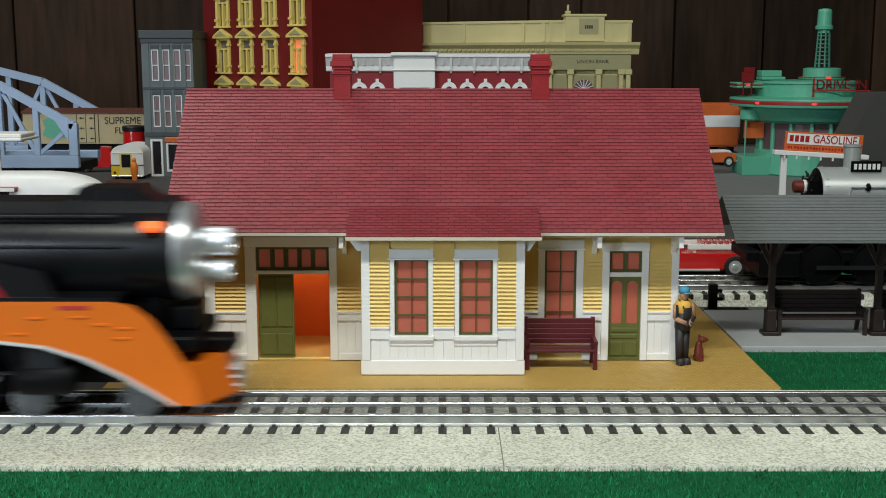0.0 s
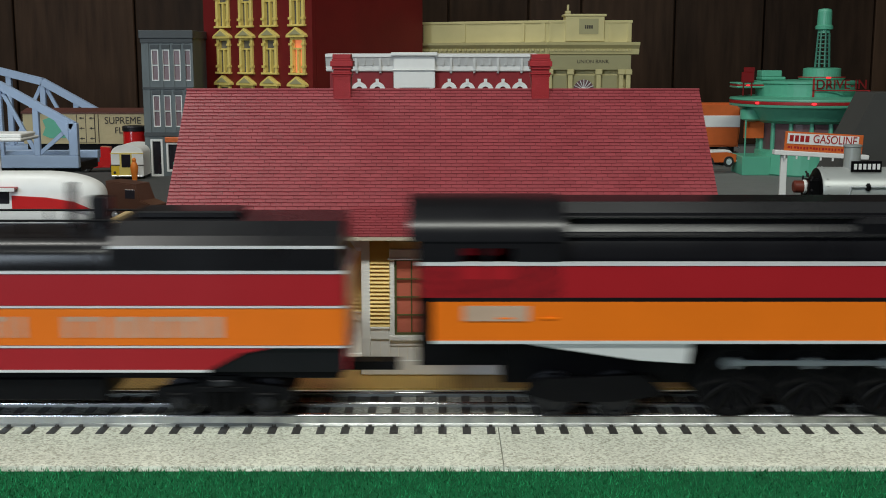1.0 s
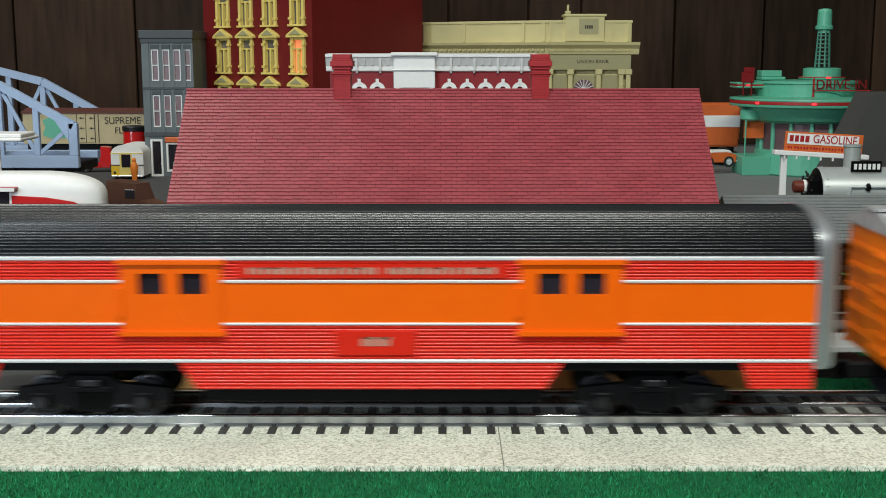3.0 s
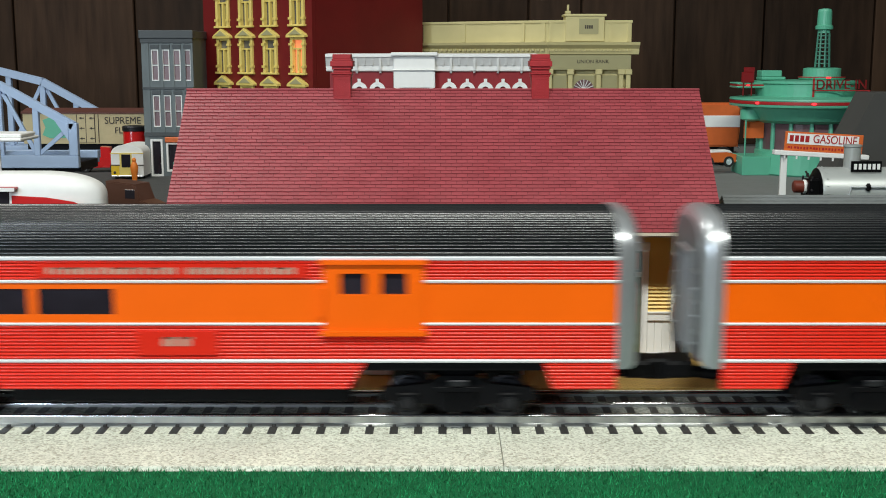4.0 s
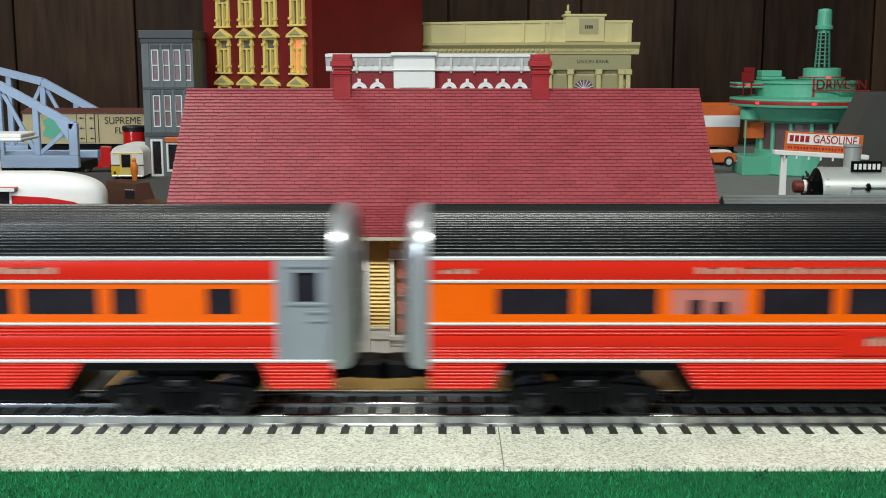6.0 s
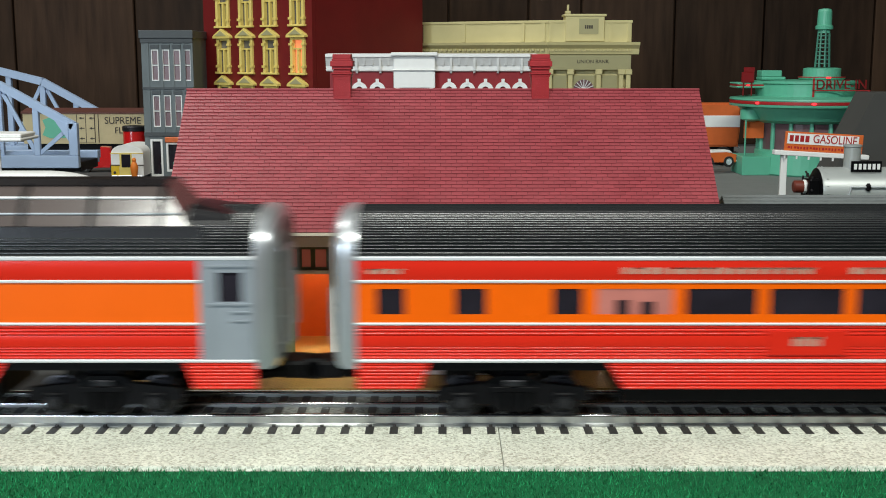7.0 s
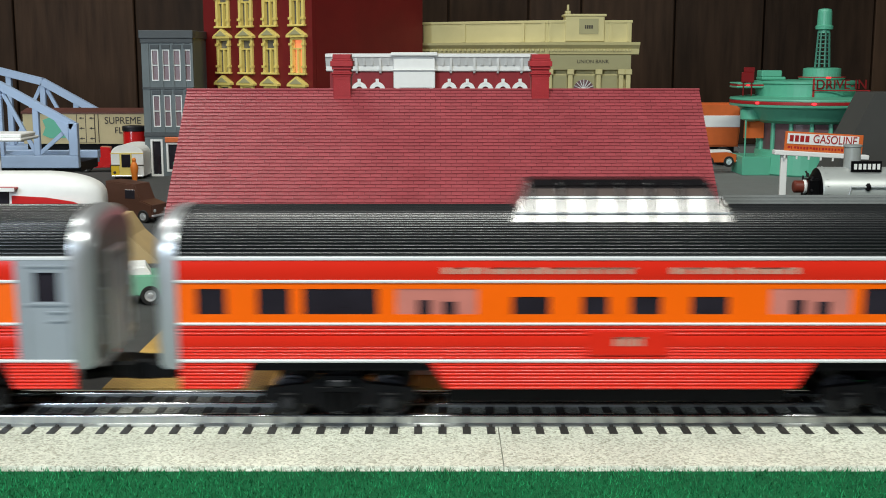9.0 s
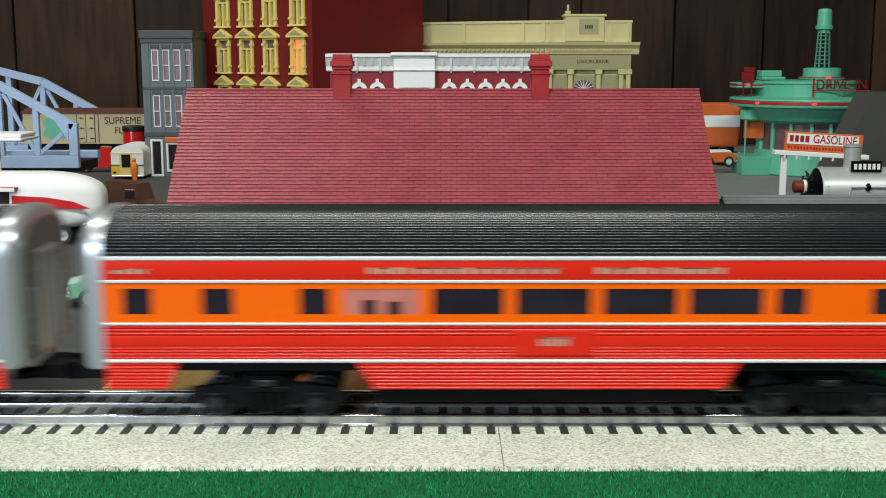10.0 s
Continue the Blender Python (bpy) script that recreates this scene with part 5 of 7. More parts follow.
def drive_in():
    h = thing("drive_in_restaurant", pose(0.4670, 1.50, 0.0042), "mint green round drive-in restaurant with red neon tower", "building")
    C = (0, 0, 0)
    part("counter_base", turned(bmesh.new(), [(0.060, 0.0), (0.062, 0.002), (0.060, 0.030), (0.056, 0.032)], C, "z", 40), M_MINT, h)
    part("glass_wall", turned(bmesh.new(), [(0.0545, 0.032), (0.0545, 0.066)], C, "z", 40), M_PINKPANE, h)
    for i in range(14):
        a = 2 * math.pi * i / 14 + 0.11
        c, s = math.cos(a), math.sin(a)
        part("window_post", rod(bmesh.new(), (0.056 * c, 0.056 * s, 0.030), (0.056 * c, 0.056 * s, 0.068), 0.0028, seg=8), M_MINT, h)
    part("soffit_drum", turned(bmesh.new(), [(0.058, 0.066), (0.070, 0.070), (0.084, 0.086), (0.088, 0.087)], C, "z", 48), M_MINT, h)
    part("canopy", turned(bmesh.new(), [(0.088, 0.087), (0.094, 0.0875), (0.0945, 0.0895), (0.0935, 0.0900), (0.0935, 0.0950), (0.0945, 0.0955), (0.0940, 0.0975), (0.070, 0.1000)], C, "z", 56), M_MINT, h)
    part("neon_band", turned(bmesh.new(), [(0.0938, 0.0905), (0.0942, 0.0910), (0.0942, 0.0940), (0.0938, 0.0945)], C, "z", 56), M_SIGNRED, h)
    for a in (-1.75, -2.5):
        part("neon_lamp", turned(bmesh.new(), [(0.0006, -0.003), (0.0016, -0.001), (0.0016, 0.001), (0.0006, 0.003)], (0.0946 * math.cos(a), 0.0946 * math.sin(a), 0.0925), "x", 10), M_NEON, h, "glowing red lamp")
    part("upper_drum", turned(bmesh.new(), [(0.064, 0.098), (0.062, 0.100), (0.062, 0.1150), (0.064, 0.1160), (0.0640, 0.1190), (0.030, 0.1200)], C, "z", 48), M_MINT, h)
    part("side_roof", boxes((-0.0930, -0.030, -0.020, 0.020, 0.1100, 0.1125), (-0.0930, -0.030, -0.020, 0.020, 0.1145, 0.1170), (-0.0600, -0.0300, -0.015, 0.015, 0.1200, 0.1240), (-0.060, -0.034, -0.012, 0.012, 0.1240, 0.1320), bevel=0.001), M_MINT, h)
    part("neon_strip", boxes((-0.0925, -0.030, -0.019, 0.019, 0.1125, 0.1145)), M_SIGNRED, h)
    for x in (-0.0790, -0.0360):
        part("neon_lamp", boxes((x - 0.0020, x + 0.0020, -0.0210, -0.0190, 0.1128, 0.1142), bevel=0.0004), M_NEON, h, "glowing red lamp")
    part("roof_sign", boxes((-0.0880, -0.0720, -0.022, -0.020, 0.1170, 0.1300), (-0.0855, -0.0715, -0.022, -0.020, 0.1300, 0.1360), (-0.0860, -0.0845, -0.022, -0.020, 0.1000, 0.1170), (-0.0755, -0.0740, -0.022, -0.020, 0.1000, 0.1170), bevel=0.0006), M_NEONOFF, h, "dark red upright roof sign")
    T = (0.0205, 0, 0)
    part("tower_base", turned(bmesh.new(), [(0.0270, 0.1200), (0.0292, 0.1220), (0.0292, 0.1235), (0.0250, 0.1240), (0.0235, 0.1245), (0.0235, 0.1345), (0.0180, 0.1355)], T, "z", 32), M_MINT, h)
    part("neon_ring", turned(bmesh.new(), [(0.0250, 0.1225), (0.0296, 0.1230), (0.0296, 0.1240), (0.0250, 0.1242)], T, "z", 32), M_SIGNRED, h)
    part("neon_lamp", boxes((0.0165, 0.0225, -0.0312, -0.0292, 0.1222, 0.1242), bevel=0.0005), M_NEON, h, "glowing red lamp")
    bm = bmesh.new()
    for i in range(8):
        a = 2 * math.pi * i / 8
        rod(bm, (0.0205 + 0.0092 * math.cos(a), 0.0092 * math.sin(a), 0.136), (0.0205 + 0.0070 * math.cos(a), 0.0070 * math.sin(a), 0.184), 0.0013, 0.0011, 6)
    for i in range(9):
        z = 0.140 + i * 0.005
        turned(bm, [(0.0088 - i * 0.0002, z), (0.0092 - i * 0.0002, z + 0.0007), (0.0088 - i * 0.0002, z + 0.0014)], T, "z", 16)
    part("lattice_tower", bm, M_MINTDARK, h, "green lattice tower")
    part("tower_cap", turned(bmesh.new(), [(0.0075, 0.1790), (0.0075, 0.1830), (0.0108, 0.1840), (0.0112, 0.1880), (0.0092, 0.1890), (0.0088, 0.2060), (0.0078, 0.2090), (0.0030, 0.2100)], T, "z", 24), M_MINT, h)
    lettering("DRIVE-IN", 0.0165, 0.0006, M_NEONOFF, h, pose(0.0245, -0.0650, 0.1150, 90), squeeze=0.95)
    part("sign_rail", boxes((-0.0110, 0.0600, -0.0656, -0.0644, 0.1075, 0.1088), (-0.0110, -0.0088, -0.0656, -0.0644, 0.0985, 0.1230), (0.0575, 0.0598, -0.0656, -0.0644, 0.0985, 0.1075)), M_SIGNRED, h)
    part("speaker_globe", turned(bmesh.new(), [(0.006, -0.009), (0.013, -0.006), (0.0135, 0.006), (0.006, 0.009)], (-0.074, -0.020, 0.077), "z", 20), M_MINT, h, smooth=True)
    part("menu_panel", boxes((-0.0800, -0.0550, -0.0150, -0.0120, 0.046, 0.068)), M_SIGNORANGE, h)
    part("side_booth", boxes((-0.0860, -0.0500, -0.035, 0.020, 0.0, 0.0240), (-0.083, -0.081, -0.03, -0.028, 0.024, 0.070), bevel=0.0008), M_MINT, h)


drive_in()


def bus():
    v = vehicle("coach_bus", pose(0.3550, 1.62, 0.0042), "orange and white model bus with rounded roof", 0.13, 0.034,
                [(-0.065, 0.026), (0.055, 0.026), (0.057, 0.050), (0.057, 0.078), (0.050, 0.086), (-0.065, 0.086)], None, M_SIGNORANGE, (-0.045, 0.035), 0.0130, windows=[])
    part("white_band", boxes((-0.064, 0.0565, -0.0176, 0.0176, 0.0530, 0.0690), bevel=0.0006), M_WHITE, v)
    part("chassis", boxes((-0.060, 0.050, -0.014, 0.014, 0.012, 0.026)), M_UNDER, v)


bus()


def billboard():
    b = thing("gasoline_sign", pose(0.3250, 1.10, 0.0, 0, 0, 0), "red and white gasoline billboard on a white post", "sign")
    tilt = pose(0, 0, 0, 0, 3.2, 0)
    fr = new("sign_frame")
    fr.parent = b
    fr.matrix_local = pose(-0.0100, 0, 0.0640) @ tilt
    part("ledge", boxes((0, 0.090, -0.006, 0.004, -0.0022, 0.0022), bevel=0.0005), M_WHITE, fr)
    for i in range(7):
        part("lamp_hook", boxes((0.009 + i * 0.0115, 0.0105 + i * 0.0115, -0.0058, -0.0046, -0.0052, -0.0022)), M_WHITE, fr)
    part("board", boxes((0.0100, 0.0845, -0.0010, 0.0010, 0.0022, 0.0205), bevel=0.0004), M_SIGNORANGE, fr)
    part("white_panel", boxes((0.0120, 0.0800, -0.0016, -0.0010, 0.0090, 0.0190)), M_WHITE, fr)
    bars = bmesh.new()
    for i in range(4):
        box(bars, 0.0140 + i * 0.0050, 0.0176 + i * 0.0050, -0.0020, -0.0016, 0.0112, 0.0172)
    part("name_bars", bars, M_SIGNRED, fr)
    lettering("GASOLINE", 0.0112, 0.0004, M_SIGNRED, fr, pose(0.0572, -0.0018, 0.0142, 90), squeeze=0.80)
    sc = bmesh.new()
    rr = random.Random(2)
    for i in range(22):
        x = 0.013 + i * 0.0030
        box(sc, x, x + rr.uniform(0.001, 0.0024), -0.0015, -0.0010, 0.0040 + rr.uniform(0, 0.001), 0.0066)
    part("small_print", sc, M_SIGNRED, fr, "small print too fine to read")
    part("post", boxes((-0.0025, 0.0035, -0.002, 0.002, 0.0, 0.0615), bevel=0.0004), M_WHITE, b)
    part("post", boxes((0.062, 0.067, -0.002, 0.002, 0.0, 0.0530), bevel=0.0004), M_WHITE, b)


billboard()


def rear_engine():
    """Gray boiler of a parked steam engine behind the shelter."""
    e = thing("parked_steam_engine", pose(0.3120, 0.960, 0.0), "parked steam engine with gray boiler and black front", "locomotive")
    zc, r = 0.0425, 0.0205
    part("boiler", turned(bmesh.new(), [(r * 0.94, 0.0), (r, 0.002), (r, 0.20), (r * 0.9, 0.202)], (0, 0, zc), "x", 36), M_BOILER, e, smooth=True)
    part("boiler_front", turned(bmesh.new(), [(0.002, -0.006), (r * 0.55, -0.005), (r * 0.80, -0.002), (r * 0.96, 0.0)], (0, 0, zc), "x", 32), M_UNDER, e, smooth=True)
    part("headlight", turned(bmesh.new(), [(0.004, -0.0190), (0.0052, -0.0180), (0.0052, -0.0070), (0.003, -0.006)], (0, 0, zc + 0.004), "x", 20), M_DOG, e, "red-brown headlight casing", smooth=True)
    part("headlight_rim", turned(bmesh.new(), [(0.0050, -0.0112), (0.0058, -0.0104), (0.0058, -0.0088), (0.0050, -0.0080)], (0, 0, zc + 0.004), "x", 20), M_WHITE, e, "white headlight rim", smooth=True)
    for y0, z0, y1, z1 in ((-0.015, -0.010, -0.012, 0.014), (-0.009, 0.012, 0.006, 0.016), (0.010, -0.012, 0.013, 0.012), (-0.017, 0.002, -0.006, 0.009), (-0.013, -0.012, 0.012, -0.013), (-0.006, -0.013, -0.010, 0.002)):
        pipe = rod(bmesh.new(), (-0.0085, y0, zc + z0), (-0.0070, y1, zc + z1), 0.0009, seg=8)
        turned(pipe, [(0.0004, -0.0014), (0.0017, -0.0008), (0.0017, 0.0008), (0.0004, 0.0014)], (-0.0078, (y0 + y1) / 2, zc + (z0 + z1) / 2), "x", 10)
        part("front_pipe", pipe, M_WHEEL, e, smooth=True)
    for i in range(20):
        q = 2 * math.pi * i / 20
        part("rivet", turned(bmesh.new(), [(0.0008, 0.0), (0.0006, 0.0004), (0.0002, 0.0006)], (0.004, (r + 0.0001) * math.cos(q), zc + (r + 0.0001) * math.sin(q)), "z", 6), M_BOILER, e)
    part("air_pump", boxes((-0.010, -0.001, -0.016, -0.008, zc - 0.004, zc + 0.012), (-0.008, -0.001, 0.004, 0.012, zc - 0.006, zc + 0.010), bevel=0.0015), M_UNDER, e)
    part("stack", turned(bmesh.new(), [(0.0070, 0.0), (0.0068, 0.004), (0.0068, 0.0185), (0.0076, 0.0190), (0.0076, 0.0205), (0.0060, 0.0206)], (0.0290, 0, zc + r - 0.002), "z", 24), M_BOILER, e, smooth=True)
    nb = part("number_board", boxes((0.0240, 0.0490, -0.0140, -0.0120, zc + r - 0.0030, zc + r + 0.0060), bevel=0.0003), M_UNDER, e)
    bm = bmesh.new()
    for i in range(6):
        box(bm, 0.0260 + i * 0.0038, 0.0284 + i * 0.0038, -0.0144, -0.0139, zc + r - 0.0008, zc + r + 0.0038)
    part("number_bars", bm, M_WHITE, nb)
    bm = bmesh.new()
    for s in (-1, 1):
        rod(bm, (0.022, s * (r + 0.0014), zc + 0.006), (0.19, s * (r + 0.0014), zc + 0.006), 0.0008, seg=8)
        rod(bm, (0.022, s * (r + 0.0014), zc + 0.006), (0.020, s * (r + 0.0010), zc - 0.006), 0.0008, seg=8)
    part("handrail", bm, M_CHROME, e)
    part("valve", turned(bmesh.new(), [(0.0012, 0), (0.0022, 0.001), (0.0022, 0.004), (0.001, 0.006)], (0.036, -r - 0.001, zc + 0.003), "z", 10), M_UNDER, e)
    part("running_board", boxes((-0.004, 0.20, -0.024, 0.024, zc - 0.0120, zc - 0.0100), (-0.012, 0.2, -0.014, 0.014, 0.014, zc - 0.012)), M_UNDER, e)
    for i in range(4):
        for s in (-1, 1):
            part("driving_wheel", turned(bmesh.new(), [(0.004, 0.0), (0.0145, 0.0), (0.0150, -s * 0.001), (0.0150, -s * 0.004), (0.003, -s * 0.004)], (0.03 + i * 0.034, s * 0.019, 0.0150), "y", 24), M_UNDER, e)


rear_engine()


def dark_engine():
    """Black engine standing on the rear track behind the shelter."""
    e = thing("black_switcher_engine", pose(0.285, 0.7304, 0.012), "black steam engine standing on the rear track", "locomotive")
    part("boiler", turned(bmesh.new(), [(0.010, -0.090), (0.0165, -0.088), (0.0165, 0.09), (0.012, 0.092)], (0, 0, 0.036), "x", 28), M_UNDER, e, smooth=True)
    part("frame", boxes((-0.095, 0.095, -0.020, 0.020, 0.0150, 0.0220), (-0.088, -0.062, -0.024, 0.024, 0.006, 0.022), bevel=0.001), M_UNDER, e)
    part("cab", boxes((0.055, 0.095, -0.024, 0.024, 0.022, 0.068), bevel=0.001), M_UNDER, e)
    for i in range(4):
        for s in (-1, 1):
            w = part("driving_wheel", turned(bmesh.new(), [(0.003, s * 0.003), (0.012, s * 0.002), (0.0125, s * 0.003), (0.0140, s * 0.003), (0.0140, 0.0), (0.003, -s * 0.001)], (-0.048 + i * 0.032, s * 0.0180, 0.0140), "y", 22), M_UNDER, e)
    for s in (-1, 1):
        part("side_rod", boxes((-0.052, 0.052, s * 0.0225 - 0.001, s * 0.0225 + 0.001, 0.0105, 0.0130)), M_WHEEL, e)


dark_engine()
gr = prism(bmesh.new(), [(0.4300, 0.0), (0.4830, 0.1135), (0.5700, 0.1135), (0.7000, 0.0)], 1.30, 1.36, "y")
tagged(part("gray_barn_roof", gr, M_HILL), "dark gray steep roof sheet beside the drive-in", "roof")

# ---------- dark board wall behind the town ----------
EDGES = [-2.40, -2.21, -2.03, -1.82, -1.66, -1.45, -1.27, -1.10, -0.93, -0.748, -0.537, -0.330, -0.150, 0.010, 0.149, 0.241, 0.404, 0.560, 0.752, 0.93, 1.10, 1.31, 1.48, 1.66, 1.87, 2.04, 2.22, 2.40]
for x0, x1 in zip(EDGES, EDGES[1:]):
    part("board", boxes((x0 + 0.0015, x1 - 0.0015, 2.046, 2.059, 0.0, 1.2), bevel=0.0015), M_WOODWALL, wall)
for x0, x1 in ((-4.9, -2.4), (2.4, 4.9)):
    part("board_field", boxes((x0, x1, 2.048, 2.058, 0.0, 1.2)), M_WOODWALL, wall)
# ---------- the train ----------
TRACK_Y, RAIL_Z = 0.4628, 0.0120
RUNNERS, WHEELS, RODS = [], [], []


def rolling(name, x, label, category, group=""):
    x -= 0.1704
    t = thing(name, pose(x, TRACK_Y, RAIL_Z), label, category, group)
    RUNNERS.append((t, x))
    return t


def wheelset(parent, x, r, name="wheelset", material=None, spokes=0, gauge=0.0150):
    """Two flanged wheels on an axle, turning about their own centre."""
    bm = bmesh.new()
    for s in (-1, 1):
        y0 = s * gauge
        turned(bm, [(r * 0.30, y0 + s * 0.0030), (r * 0.34, y0 + s * 0.0022), (r * 0.80, y0 + s * 0.0020), (r * 0.84, y0 + s * 0.0030), (r, y0 + s * 0.0030), (r, y0), (r * 1.10, y0 - s * 0.0002), (r * 1.10, y0 - s * 0.0012), (0.001, y0 - s * 0.0014)], (0, 0, 0), "y", 22)
        for i in range(spokes):
            a = 2 * math.pi * i / spokes
            rod(bm, (r * 0.2 * math.cos(a), y0 + s * 0.0030, r * 0.2 * math.sin(a)), (r * 0.85 * math.cos(a), y0 + s * 0.0030, r * 0.85 * math.sin(a)), r * 0.07, seg=5)
    rod(bm, (0, -gauge, 0), (0, gauge, 0), 0.0014)
    ob = part(name, bm, material or M_WHEEL, parent, smooth=True)
    ob.location = (x, 0, r)
    WHEELS.append((ob, x, r))
    return ob


def truck(parent, x, base=0.040, r=0.0076, y=0.0205, name="truck", tall=0.021):
    """A bogie: side frames, journal boxes, springs, bolster and two wheelsets."""
    h = base / 2
    t = part(name, boxes((x - 0.006, x + 0.006, -y, y, 0.012, tall)), M_UNDER, parent)
    for s in (-1, 1):
        bm = bmesh.new()
        a, b = s * y, s * (y + 0.0035)
        y0, y1 = min(a, b), max(a, b)
        prism(bm, [(x - h - 0.011, 0.0085), (x - h - 0.010, 0.0130), (x - h * 0.6, 0.0150), (x - h * 0.35, tall - 0.003), (x + h * 0.35, tall - 0.003), (x + h * 0.6, 0.0150),
                   (x + h + 0.010, 0.0130), (x + h + 0.011, 0.0085), (x + h * 0.5, 0.0065), (x + h * 0.3, 0.0035), (x - h * 0.3, 0.0035), (x - h * 0.5, 0.0065)], y0, y1, "y")
        for dx in (-h, h):
            box(bm, x + dx - 0.0036, x + dx + 0.0036, min(s * y, s * (y + 0.0052)), max(s * y, s * (y + 0.0052)), 0.0045, 0.0115, 0.0006)
        for dx in (-0.0045, 0, 0.0045):
            rod(bm, (x + dx, s * (y + 0.0048), 0.0050), (x + dx, s * (y + 0.0048), 0.0120), 0.0017, seg=8)
        box(bm, x - 0.0085, x + 0.0085, min(s * y, s * (y + 0.0060)), max(s * y, s * (y + 0.0060)), 0.0120, 0.0142, 0.0003)
        part("side_frame", bm, M_UNDER, t)
        for dx in (-h, h):
            part("journal_box", rod(bmesh.new(), (x + dx, s * (y + 0.0048), 0.0078), (x + dx, s * (y + 0.0062), 0.0078), 0.0024, seg=12), M_WHEEL, t)
    part("bolster_plate", boxes((x - 0.0035, x + 0.0035, -y - 0.0066, -y - 0.0058, 0.0145, 0.0170), bevel=0.0003), M_WHEEL, t)
    for dx in (-h, h):
        wheelset(parent, x + dx, r)
    return t


def coupler(parent, x, s):
    bm = bmesh.new()
    box(bm, min(x, x + s * 0.012), max(x, x + s * 0.012), -0.0085, 0.0085, 0.0125, 0.0195, 0.0012)
    box(bm, min(x + s * 0.009, x + s * 0.0165), max(x + s * 0.009, x + s * 0.0165), -0.0062, 0.0050, 0.0115, 0.0200, 0.0012)
    rod(bm, (x + s * 0.004, 0, 0.014), (x - s * 0.012, 0, 0.012), 0.0025)
    part("coupler", bm, M_UNDER, parent)


def arch(w, z0, z1, n=14, power=2.6):
    """Points of a rounded roof from the far eave to the near one."""
    out = []
    for i in range(n + 1):
        a = math.pi * i / n
        c, s = math.cos(a), math.sin(a)
        out.append((w * (1 if c >= 0 else -1) * abs(c) ** (2 / power), z0 + (z1 - z0) * s ** (2 / power)))
    return out


def strip_plate(parent, name, x0, x1, z0, z1, y, material, label="", t=0.0007, both=True):
    if both:
        part(name, boxes((x0, x1, y, y + t, z0, z1), bevel=0.0001), material, parent, label)
    bm = boxes((x0, x1, -y - t, -y, z0, z1), bevel=0.0001)
    return part(name, bm, material, parent, label)


def ridges(points, bulge, n=6):
    """A line of points with a rounded rib between each two, on the left of the way."""
    out = []
    for (y0, z0), (y1, z1) in zip(points, points[1:]):
        ny, nz = -(z1 - z0), y1 - y0
        for i in range(n):
            t, h = i / n, bulge * math.sin(math.pi * i / n) ** 0.75 if i else 0.0
            out.append((y0 + (y1 - y0) * t + ny * h, z0 + (z1 - z0) * t + nz * h))
    out.append(points[-1])
    return out


def flutes(bm, x0, x1, z0, z1, y, n, amp=0.00085, side=-1):
    """Corrugated side sheet with rounded ribs, or a plain one for n = 1."""
    p = (z1 - z0) / n
    if n == 1:
        pts = [(y - 0.0001, z0), (y, z0 + 0.0003), (y, z1 - 0.0003), (y - 0.0001, z1)]
    else:
        k = 0.42
        base = [(y - p * k, z0 + i * p) for i in range(n + 1)]
        pts = [(2 * base[0][0] - q[0], q[1]) for q in ridges(base, k)]
    pts += [(y - 0.0019, z1), (y - 0.0019, z0)]
    prism(bm, [(side * q[0], q[1]) for q in pts], x0, x1)


def bars_row(bm, x0, x1, z0, z1, y, n, seed, gap=0.35):
    """A row of plain upright bars in place of unreadable lettering."""
    r = random.Random(seed)
    p = (x1 - x0) / n
    for i in range(n):
        if r.random() < 0.08:
            continue
        a = x0 + i * p
        box(bm, a, a + p * (1 - gap) * r.uniform(0.7, 1.1), -y - 0.00025, -y, z0, z1)
        if r.random() < 0.6:
            box(bm, a, a + p * 0.85, -y - 0.00025, -y, z1 - (z1 - z0) * 0.22, z1)


HALF, LEN = 0.0300, 0.3600
PX = 0.000217


